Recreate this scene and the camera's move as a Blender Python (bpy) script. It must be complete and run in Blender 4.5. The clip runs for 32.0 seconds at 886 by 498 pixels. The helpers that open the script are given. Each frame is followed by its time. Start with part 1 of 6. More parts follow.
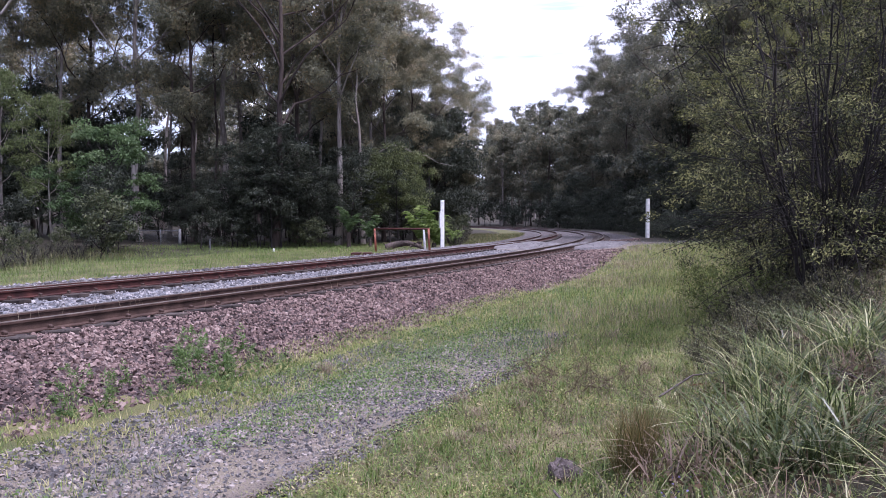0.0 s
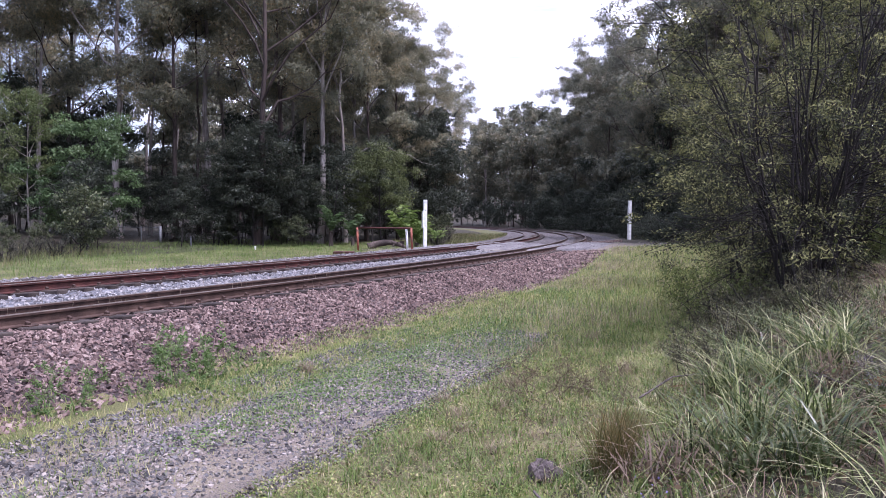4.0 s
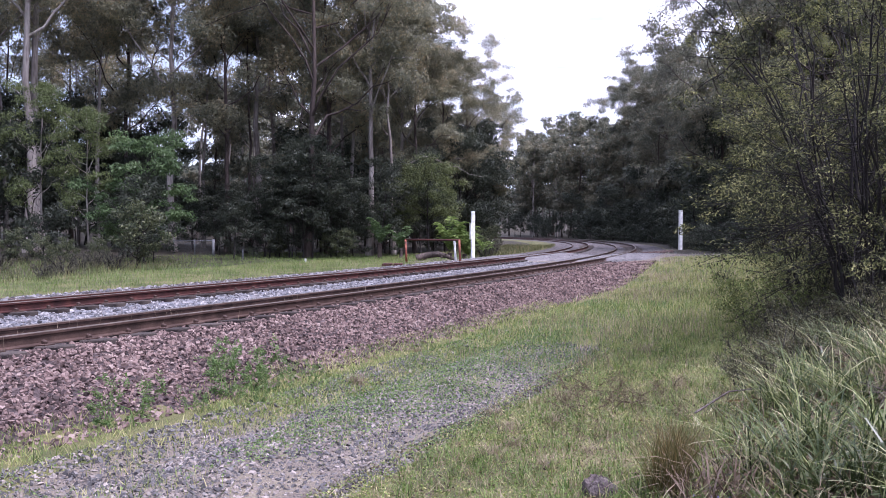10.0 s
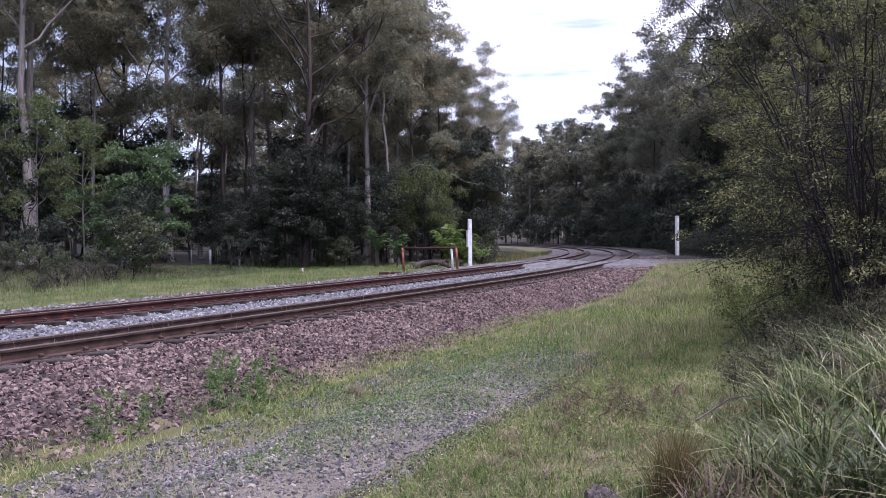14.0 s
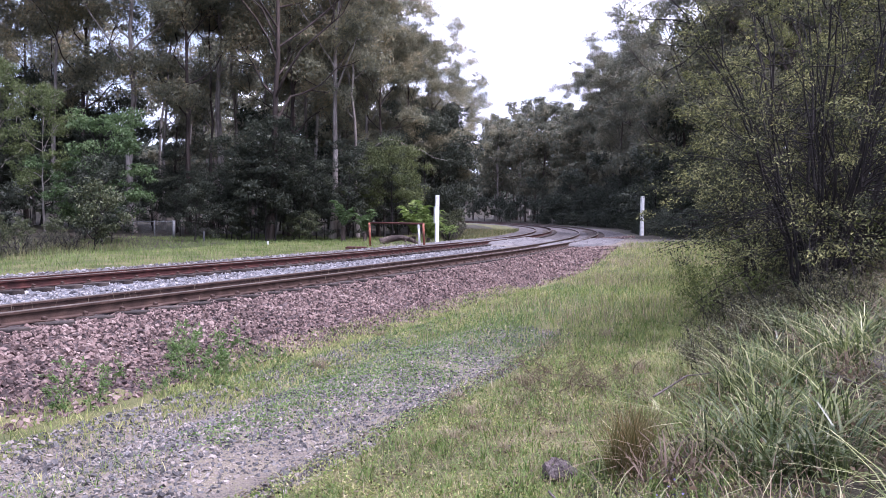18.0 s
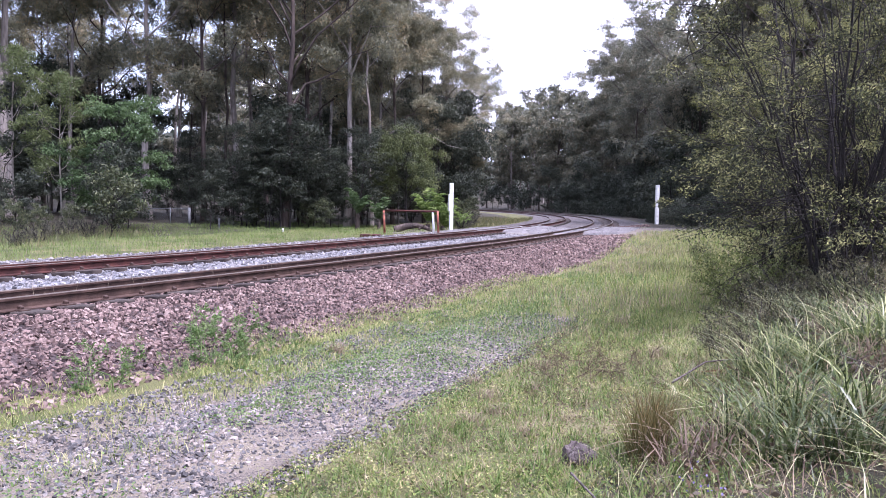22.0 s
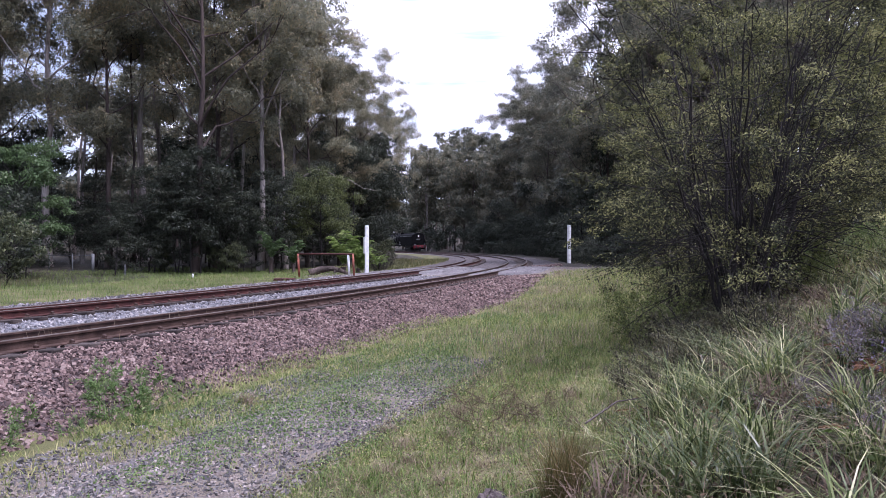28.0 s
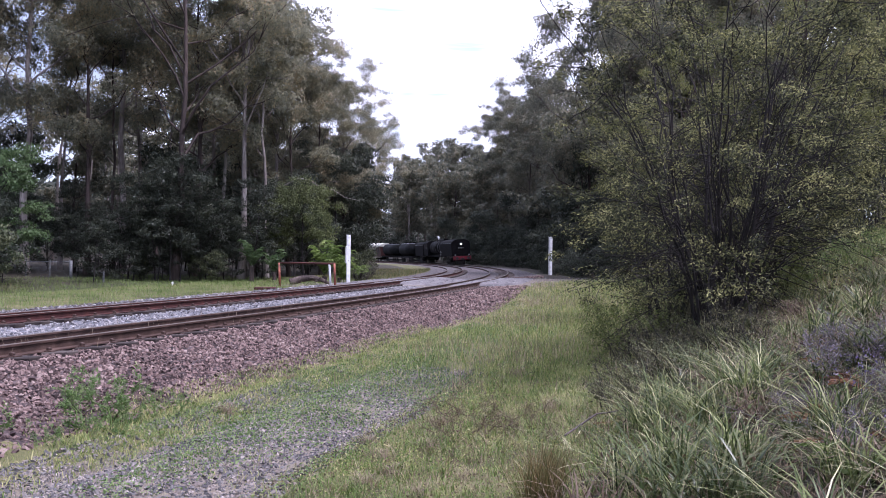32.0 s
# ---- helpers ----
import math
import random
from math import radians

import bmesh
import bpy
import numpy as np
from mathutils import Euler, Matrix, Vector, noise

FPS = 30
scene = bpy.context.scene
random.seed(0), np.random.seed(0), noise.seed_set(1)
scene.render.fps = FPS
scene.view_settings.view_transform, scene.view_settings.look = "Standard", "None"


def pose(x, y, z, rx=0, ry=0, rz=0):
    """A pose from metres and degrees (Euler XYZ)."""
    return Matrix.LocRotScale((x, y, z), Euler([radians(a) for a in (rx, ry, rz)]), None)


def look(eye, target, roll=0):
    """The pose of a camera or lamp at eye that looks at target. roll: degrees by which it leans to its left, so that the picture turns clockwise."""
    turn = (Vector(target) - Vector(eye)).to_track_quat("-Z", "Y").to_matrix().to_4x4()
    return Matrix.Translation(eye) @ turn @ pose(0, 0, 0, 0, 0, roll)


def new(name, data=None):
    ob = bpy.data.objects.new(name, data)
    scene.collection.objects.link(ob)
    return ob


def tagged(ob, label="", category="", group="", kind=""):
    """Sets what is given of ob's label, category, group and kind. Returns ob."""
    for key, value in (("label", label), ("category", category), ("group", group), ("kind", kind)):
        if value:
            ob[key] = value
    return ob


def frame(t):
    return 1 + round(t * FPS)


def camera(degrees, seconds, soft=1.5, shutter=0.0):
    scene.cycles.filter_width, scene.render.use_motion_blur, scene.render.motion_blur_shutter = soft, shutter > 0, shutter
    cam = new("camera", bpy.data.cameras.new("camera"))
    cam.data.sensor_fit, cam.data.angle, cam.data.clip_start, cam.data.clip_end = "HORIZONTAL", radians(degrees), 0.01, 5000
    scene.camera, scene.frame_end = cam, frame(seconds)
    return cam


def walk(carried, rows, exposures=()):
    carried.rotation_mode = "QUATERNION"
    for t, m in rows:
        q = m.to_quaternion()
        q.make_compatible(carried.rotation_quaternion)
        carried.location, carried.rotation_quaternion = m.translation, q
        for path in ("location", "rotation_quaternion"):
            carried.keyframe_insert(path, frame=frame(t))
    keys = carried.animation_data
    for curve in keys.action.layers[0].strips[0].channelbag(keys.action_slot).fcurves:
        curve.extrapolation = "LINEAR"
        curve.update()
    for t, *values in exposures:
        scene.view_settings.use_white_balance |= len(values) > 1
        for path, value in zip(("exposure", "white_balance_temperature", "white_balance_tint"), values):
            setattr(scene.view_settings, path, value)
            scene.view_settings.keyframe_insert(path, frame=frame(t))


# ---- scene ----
cam = camera(58.3, 32.0, soft=0.8)
# seconds, eye x, y, z, yaw, pitch, roll
ROWS = [
    (0.0, 0.002, 0.003, 1.848, 0.01, -2.03, 0.03),
    (0.5, 0.007, 0.004, 1.852, -0.44, -1.98, -0.18),
    (1.0, 0.006, 0.001, 1.854, -0.64, -1.79, -0.13),
    (1.5, 0.006, 0.011, 1.851, -0.74, -1.98, -0.17),
    (2.0, 0.011, 0.007, 1.851, -1.14, -2.18, -0.24),
    (2.5, 0.009, 0.015, 1.847, -1.36, -2.07, -0.24),
    (4.5, 0.001, 0.008, 1.851, -1.19, -2.03, -0.62),
    (5.0, 0.003, 0.000, 1.854, -1.09, -1.82, -0.46),
    (5.5, 0.006, 0.003, 1.854, -0.84, -1.65, -0.30),
    (6.0, 0.010, 0.010, 1.851, -0.68, -1.36, -0.12),
    (6.5, 0.007, 0.009, 1.855, -0.79, -1.16, -0.17),
    (7.0, 0.008, -0.004, 1.857, -0.79, -1.10, -0.04),
    (7.5, 0.003, -0.007, 1.857, -0.66, -1.00, 0.06),
    (8.0, -0.004, -0.010, 1.857, -0.43, -0.93, 0.03),
    (8.5, -0.011, -0.006, 1.859, -0.38, -0.98, -0.21),
    (9.0, -0.013, 0.003, 1.863, -0.46, -1.06, -0.21),
    (9.5, -0.013, -0.003, 1.862, -0.17, -1.22, -0.00),
    (10.0, -0.025, 0.005, 1.869, 2.19, -1.26, -0.16),
    (10.5, -0.030, 0.011, 1.868, 2.28, -1.40, -0.42),
    (11.0, -0.021, 0.008, 1.873, 2.22, -2.15, 0.24),
    (11.5, -0.028, -0.002, 1.878, 2.89, -1.47, 0.29),
    (12.0, -0.021, -0.011, 1.878, 3.15, -0.79, 0.48),
    (12.5, -0.022, -0.019, 1.885, 4.15, -0.13, 0.85),
    (13.0, -0.008, -0.009, 1.891, 2.59, -0.01, 0.99),
    (13.5, -0.019, 0.005, 1.891, 2.48, -0.37, 0.79),
    (14.0, -0.039, 0.025, 1.885, 1.95, -0.71, 0.41),
    (14.5, -0.031, 0.016, 1.875, 0.82, -1.71, 0.60),
    (16.5, -0.026, 0.011, 1.872, -1.14, -2.42, -0.45),
    (17.0, -0.020, 0.006, 1.872, -0.64, -2.40, -0.63),
    (17.5, -0.025, 0.008, 1.873, -0.42, -2.37, -0.71),
    (18.0, -0.023, 0.011, 1.875, -0.39, -2.42, -0.75),
    (18.5, -0.036, 0.010, 1.876, -0.51, -2.55, -1.01),
    (19.0, -0.049, 0.017, 1.855, 0.85, -3.37, -0.17),
    (19.5, -0.057, 0.062, 1.819, 2.77, -8.47, 0.06),
    (20.0, -0.050, 0.068, 1.815, 7.61, -10.77, -1.01),
    (20.5, -0.094, 0.041, 1.822, 9.75, -8.76, -1.05),
    (21.0, -0.116, 0.036, 1.817, 2.93, -4.93, -0.47),
    (21.5, -0.039, 0.029, 1.857, 1.64, -5.96, -2.55),
    (22.0, -0.079, -0.004, 1.841, 0.56, -3.26, -0.92),
    (22.5, -0.094, 0.034, 1.836, -2.03, -2.15, -0.30),
    (23.0, -0.086, 0.091, 1.872, 2.14, -2.41, 0.04),
    (23.5, -0.073, 0.047, 1.867, 0.64, -4.17, -0.28),
    (24.0, -0.054, 0.046, 1.873, -0.08, -1.90, 0.18),
    (24.5, -0.053, 0.059, 1.879, -2.46, -1.34, 0.06),
    (25.0, -0.052, 0.053, 1.878, -4.10, -1.16, -0.35),
    (25.5, -0.047, 0.047, 1.880, -4.75, -0.32, -0.72),
    (27.5, -0.021, 0.058, 1.878, -5.47, -0.00, 0.03),
    (28.0, -0.026, 0.059, 1.874, -5.45, -0.23, -0.13),
    (28.5, -0.023, 0.054, 1.875, -5.63, -0.17, -0.12),
    (29.0, -0.027, 0.054, 1.878, -5.70, 0.29, -0.14),
    (29.5, -0.026, 0.059, 1.876, -5.81, 0.40, -0.23),
    (30.0, -0.021, 0.046, 1.878, -5.97, 0.32, -0.24),
    (30.5, -0.028, 0.054, 1.886, -6.00, 0.31, -0.37),
    (31.0, -0.034, 0.049, 1.884, -6.13, 0.39, -0.59),
    (31.5, -0.034, 0.049, 1.885, -6.50, 0.43, -0.68),
    (32.0, -0.032, 0.032, 1.885, -6.77, 0.53, -0.78),
]
EXPOSURES = [(t, stops + 0.31, 5770, 30) for t, stops in ((0, 0.1), (2.5, 0.2), (5, 0.3), (10, 0.3), (11, 0.3), (12, 0.31), (12.9, -0.13), (13.5, -0.13), (15, 0.15), (16.5, 0.45), (18.5, 0.5), (19.2, 0.5), (20, 1.02), (20.6, 1.06), (21, 0.96), (22, 0.75), (23, 0.32), (24, 0.5), (25, 0.02), (26, 0), (28, 0.08), (32, 0.15))]
walk(cam, [(t, pose(x, y, z, 90 + pitch, roll, yaw)) for t, x, y, z, yaw, pitch, roll in ROWS], EXPOSURES)

# ---- world and sun ----
world = bpy.data.worlds.new("sky")
scene.world = world
world.use_nodes = True
wn, wl = world.node_tree.nodes, world.node_tree.links
wn.clear()
w_out = wn.new("ShaderNodeOutputWorld")
w_bg = wn.new("ShaderNodeBackground")
w_sky = wn.new("ShaderNodeTexSky")
w_sky.sky_type, w_sky.sun_disc = "NISHITA", False
w_sky.sun_elevation, w_sky.sun_rotation = radians(65), radians(122)
w_gain = wn.new("ShaderNodeVectorMath")
w_gain.operation = "SCALE"
w_gain.inputs["Scale"].default_value = 0.10
wl.new(w_sky.outputs[0], w_gain.inputs[0])
w_co = wn.new("ShaderNodeTexCoord")
w_map = wn.new("ShaderNodeMapping")
w_map.inputs["Scale"].default_value = (1.0, 1.0, 5.0)
w_map.inputs["Location"].default_value = (0.35, 0.1, 0.2)
wl.new(w_co.outputs["Generated"], w_map.inputs[0])
w_noise = wn.new("ShaderNodeTexNoise")
w_noise.inputs["Scale"].default_value = 2.1
w_noise.inputs["Detail"].default_value = 7.0
w_noise.inputs["Roughness"].default_value = 0.55
wl.new(w_map.outputs[0], w_noise.inputs[0])
w_ramp = wn.new("ShaderNodeValToRGB")
w_ramp.color_ramp.elements[0].position, w_ramp.color_ramp.elements[0].color = 0.37, (0.25, 0.25, 0.25, 1)
w_ramp.color_ramp.elements[1].position, w_ramp.color_ramp.elements[1].color = 0.49, (1, 1, 1, 1)
# the cloud breaks up low down in the west, where blue shows between the trees
w_split = wn.new("ShaderNodeSeparateXYZ")
wl.new(w_co.outputs["Generated"], w_split.inputs[0])
w_west = wn.new("ShaderNodeMapRange")
w_west.inputs[1].default_value, w_west.inputs[2].default_value, w_west.inputs[3].default_value, w_west.inputs[4].default_value = -0.30, -0.10, 0.2, 0.0
wl.new(w_split.outputs[0], w_west.inputs[0])
w_low = wn.new("ShaderNodeMapRange")
w_low.inputs[1].default_value, w_low.inputs[2].default_value, w_low.inputs[3].default_value, w_low.inputs[4].default_value = 0.35, 0.6, 1.0, 0.0
wl.new(w_split.outputs[2], w_low.inputs[0])
w_break = wn.new("ShaderNodeMath")
w_break.operation = "MULTIPLY"
wl.new(w_west.outputs[0], w_break.inputs[0])
wl.new(w_low.outputs[0], w_break.inputs[1])
w_cover = wn.new("ShaderNodeMath")
w_cover.operation = "SUBTRACT"
wl.new(w_noise.outputs[0], w_cover.inputs[0])
wl.new(w_break.outputs[0], w_cover.inputs[1])
wl.new(w_cover.outputs[0], w_ramp.inputs[0])
w_mix = wn.new("ShaderNodeMix")
w_mix.data_type = "RGBA"
wl.new(w_ramp.outputs[0], w_mix.inputs[0])
wl.new(w_gain.outputs[0], w_mix.inputs[6])
# thin grey-blue streaks in the cloud
w_flat = wn.new("ShaderNodeMapping")
w_flat.inputs["Scale"].default_value = (1.0, 1.0, 11.0)
wl.new(w_co.outputs["Generated"], w_flat.inputs[0])
w_streak = wn.new("ShaderNodeTexNoise")
w_streak.inputs["Scale"].default_value, w_streak.inputs["Detail"].default_value = 3.2, 5.0
wl.new(w_flat.outputs[0], w_streak.inputs[0])
w_thin = wn.new("ShaderNodeValToRGB")
w_thin.color_ramp.elements[0].position, w_thin.color_ramp.elements[0].color = 0.53, (1.36, 1.42, 1.55, 1)
w_thin.color_ramp.elements[1].position, w_thin.color_ramp.elements[1].color = 0.66, (0.62, 0.76, 0.86, 1)
wl.new(w_streak.outputs[0], w_thin.inputs[0])
wl.new(w_thin.outputs[0], w_mix.inputs[7])
wl.new(w_mix.outputs[2], w_bg.inputs[0])
w_bg.inputs[1].default_value = 1.0
wl.new(w_bg.outputs[0], w_out.inputs[0])

sun = new("sun", bpy.data.lights.new("sun", "SUN"))
sun.data.energy, sun.data.angle, sun.data.color = 3.7, radians(18), (1.0, 0.96, 0.92)
sun.matrix_world = look((22, -14, 56), (0, 0, 0))


# ---- mesh helpers ----
def np_mesh(name, verts, faces, mat, smooth=False):
    """A mesh from arrays: verts (n, 3), faces a list of (k, m) arrays."""
    me = bpy.data.meshes.new(name)
    verts = np.asarray(verts, dtype=np.float32)
    me.vertices.add(len(verts))
    me.vertices.foreach_set("co", verts.ravel())
    loops = np.concatenate([np.asarray(a).ravel() for a in faces]).astype(np.int32)
    totals = np.concatenate([np.full(len(a), np.asarray(a).shape[1]) for a in faces])
    starts = np.concatenate([[0], np.cumsum(totals)[:-1]]).astype(np.int32)
    me.loops.add(len(loops))
    me.loops.foreach_set("vertex_index", loops)
    me.polygons.add(len(totals))
    me.polygons.foreach_set("loop_start", starts)
    me.update(calc_edges=True)
    me.polygons.foreach_set("use_smooth", np.full(len(totals), smooth))
    if mat:
        me.materials.append(mat)
    return me


def thing(name, label, category, group="", kind="", m=None):
    ob = new(name)
    ob.empty_display_size = 0.2
    if m is not None:
        ob.matrix_world = m
    return tagged(ob, label, category, group, kind)


def part_of(name, me, parent, label="", m=None):
    ob = new(name, me)
    ob.parent = parent
    if m is not None:
        ob.matrix_basis = m
    if label:
        tagged(ob, label)
    return ob


def part(name, bm, mat, parent, label="", smooth=False, m=None):
    """Links a bmesh as one mesh object under a thing or a part."""
    me = bpy.data.meshes.new(name)
    bm.to_mesh(me)
    bm.free()
    me.materials.append(mat)
    if smooth:
        me.polygons.foreach_set("use_smooth", np.full(len(me.polygons), True))
    return part_of(name, me, parent, label, m)


def box(bm, size, m=Matrix(), bevel=0.0, segments=2):
    g = bmesh.ops.create_cube(bm, size=1.0, matrix=m @ Matrix.Diagonal((*size, 1)))
    if bevel:
        edges = {e for v in g["verts"] for e in v.link_edges}
        bmesh.ops.bevel(bm, geom=list(edges), offset=bevel, segments=segments, affect="EDGES", profile=0.6)
    return bm


def rod(bm, a, b, r0, r1=None, seg=10):
    a, b = Vector(a), Vector(b)
    d = b - a
    m = Matrix.Translation((a + b) / 2) @ d.to_track_quat("Z", "Y").to_matrix().to_4x4()
    bmesh.ops.create_cone(bm, cap_ends=True, segments=seg, radius1=r0, radius2=r0 if r1 is None else r1, depth=d.length, matrix=m)
    return bm


def tube(points, radii, seg=7):
    """Vertices and quads of a tapered tube along points."""
    p = np.asarray(points, float)
    t = np.gradient(p, axis=0)
    t /= np.linalg.norm(t, axis=1)[:, None] + 1e-9
    ref = np.where(np.abs(t[:, 2:3]) > 0.9, [[1.0, 0, 0]], [[0, 0, 1.0]])
    u = np.cross(t, ref)
    u /= np.linalg.norm(u, axis=1)[:, None] + 1e-9
    w = np.cross(t, u)
    a = np.linspace(0, 2 * np.pi, seg, endpoint=False)
    v = p[:, None] + np.asarray(radii)[:, None, None] * (np.cos(a)[None, :, None] * u[:, None] + np.sin(a)[None, :, None] * w[:, None])
    n = len(p)
    i, j = np.meshgrid(np.arange(n - 1), np.arange(seg), indexing="ij")
    k = (j + 1) % seg
    f = np.stack([i * seg + j, i * seg + k, (i + 1) * seg + k, (i + 1) * seg + j], -1).reshape(-1, 4)
    return v.reshape(-1, 3), f


def join_np(pieces):
    vs, fs, n = [], [], 0
    for v, f in pieces:
        vs.append(v)
        fs.append(f + n)
        n += len(v)
    return np.concatenate(vs), np.concatenate(fs)


def unit(a):
    return a / (np.linalg.norm(a, axis=-1, keepdims=True) + 1e-9)


def leaf_quads(rng, centres, direction, length, width):
    """One folded diamond a leaf."""
    n = len(centres)
    d = unit(direction)
    side = unit(np.cross(d, rng.normal(size=(n, 3))))
    length = np.broadcast_to(length, n)[:, None]
    width = np.broadcast_to(width, n)[:, None]
    v = np.stack([centres, centres + d * length * 0.45 + side * width / 2, centres + d * length, centres + d * length * 0.45 - side * width / 2], 1)
    f = np.arange(n * 4).reshape(n, 4)
    return v.reshape(-1, 3), f


def leaf_tris(rng, centres, direction, length, width):
    """One pointed triangle a leaf, for trees that stay far off."""
    n = len(centres)
    d = unit(direction)
    side = unit(np.cross(d, rng.normal(size=(n, 3))))
    length = np.broadcast_to(length, n)[:, None]
    width = np.broadcast_to(width, n)[:, None] * 1.25
    v = np.stack([centres + side * width / 2, centres - side * width / 2, centres + d * length], 1)
    return v.reshape(-1, 3), np.arange(n * 3).reshape(n, 3)


def leaf_cards(rng, centres, direction, facing, length, width, pointed=False):
    """Leaves or small sprays that lie across the given facing: a diamond each, or one pointed triangle."""
    n = len(centres)
    f = unit(facing)
    d = unit(direction - f * (direction * f).sum(1, keepdims=True))
    side = np.cross(d, f)
    length = np.broadcast_to(length, n)[:, None]
    width = np.broadcast_to(width, n)[:, None]
    if pointed:
        v = np.stack([centres + side * width * 0.62, centres - side * width * 0.62, centres + d * length], 1)
        return v.reshape(-1, 3), np.arange(n * 3).reshape(n, 3)
    v = np.stack([centres, centres + d * length * 0.45 + side * width / 2, centres + d * length - f * length * 0.15, centres + d * length * 0.45 - side * width / 2], 1)
    return v.reshape(-1, 3), np.arange(n * 4).reshape(n, 4)


def blades(rng, base, height, width, lean, droop=0.0, seg=2):
    """Bent tapering blades of grass: two quads or more and a tip each."""
    n = len(base)
    a = rng.uniform(0, 2 * np.pi, n)
    out = np.stack([np.cos(a), np.sin(a), np.zeros(n)], 1)
    side = np.stack([-np.sin(a), np.cos(a), np.zeros(n)], 1)
    b = rng.uniform(-0.7, 0.7, n)
    side = side * np.cos(b)[:, None] + out * np.sin(b)[:, None]
    up = np.array([0, 0, 1.0])
    rows = []
    for k in range(seg + 1):
        q = k / (seg + 0.35)
        c = base + up * (height * (q - droop * q ** 3))[:, None] + out * (lean * height * q ** 1.7)[:, None]
        w = (width * (1 - 0.75 * q ** 2) / 2)[:, None]
        rows += [c - side * w, c + side * w]
    tip = base + up * (height * (1 - droop))[:, None] + out * (lean * height)[:, None]
    v = np.stack(rows + [tip], 1)
    m = v.shape[1]
    i = (np.arange(n) * m)[:, None]
    quads = np.concatenate([i + np.array([[2 * k, 2 * k + 1, 2 * k + 3, 2 * k + 2]]) for k in range(seg)])
    tris = i + np.array([[2 * seg, 2 * seg + 1, 2 * seg + 2]])
    return v.reshape(-1, 3), [quads, tris]


CUBE = np.array([[x, y, z] for z in (-1, 1) for y in (-1, 1) for x in (-1, 1)], float) * 0.5
CUBE_F = np.array([[0, 2, 3, 1], [4, 5, 7, 6], [0, 1, 5, 4], [2, 6, 7, 3], [0, 4, 6, 2], [1, 3, 7, 5]])


def stones(rng, centres, size, flat=0.62):
    """Angular crushed stones, twelve triangles each."""
    n = len(centres)
    v = CUBE[None] * (1 + rng.uniform(-0.5, 0.35, (n, 8, 3)))
    v[:, 4:, :2] *= rng.uniform(0.25, 0.95, (n, 1, 2))
    v[:, 4:, :2] += rng.uniform(-0.2, 0.2, (n, 1, 2))
    v = v * (np.broadcast_to(size, n)[:, None] * rng.uniform(0.65, 1.35, (n, 3)))[:, None]
    v[:, :, 2] *= flat
    q = unit(rng.normal(size=(n, 4)) * [1, 0.5, 0.5, 1])
    w, x, y, z = q.T
    r = np.stack([1 - 2 * (y * y + z * z), 2 * (x * y - z * w), 2 * (x * z + y * w), 2 * (x * y + z * w), 1 - 2 * (x * x + z * z), 2 * (y * z - x * w), 2 * (x * z - y * w), 2 * (y * z + x * w), 1 - 2 * (x * x + y * y)], 1).reshape(n, 3, 3)
    v = np.einsum("nij,nkj->nki", r, v) + centres[:, None]
    f = (np.arange(n) * 8)[:, None, None] + CUBE_F[None]
    return v.reshape(-1, 3), f.reshape(-1, 4)


# ---- materials ----
def shader(name):
    m = bpy.data.materials.new(name)
    m.use_nodes = True
    return m, m.node_tree.nodes, m.node_tree.links, m.node_tree.nodes["Principled BSDF"]


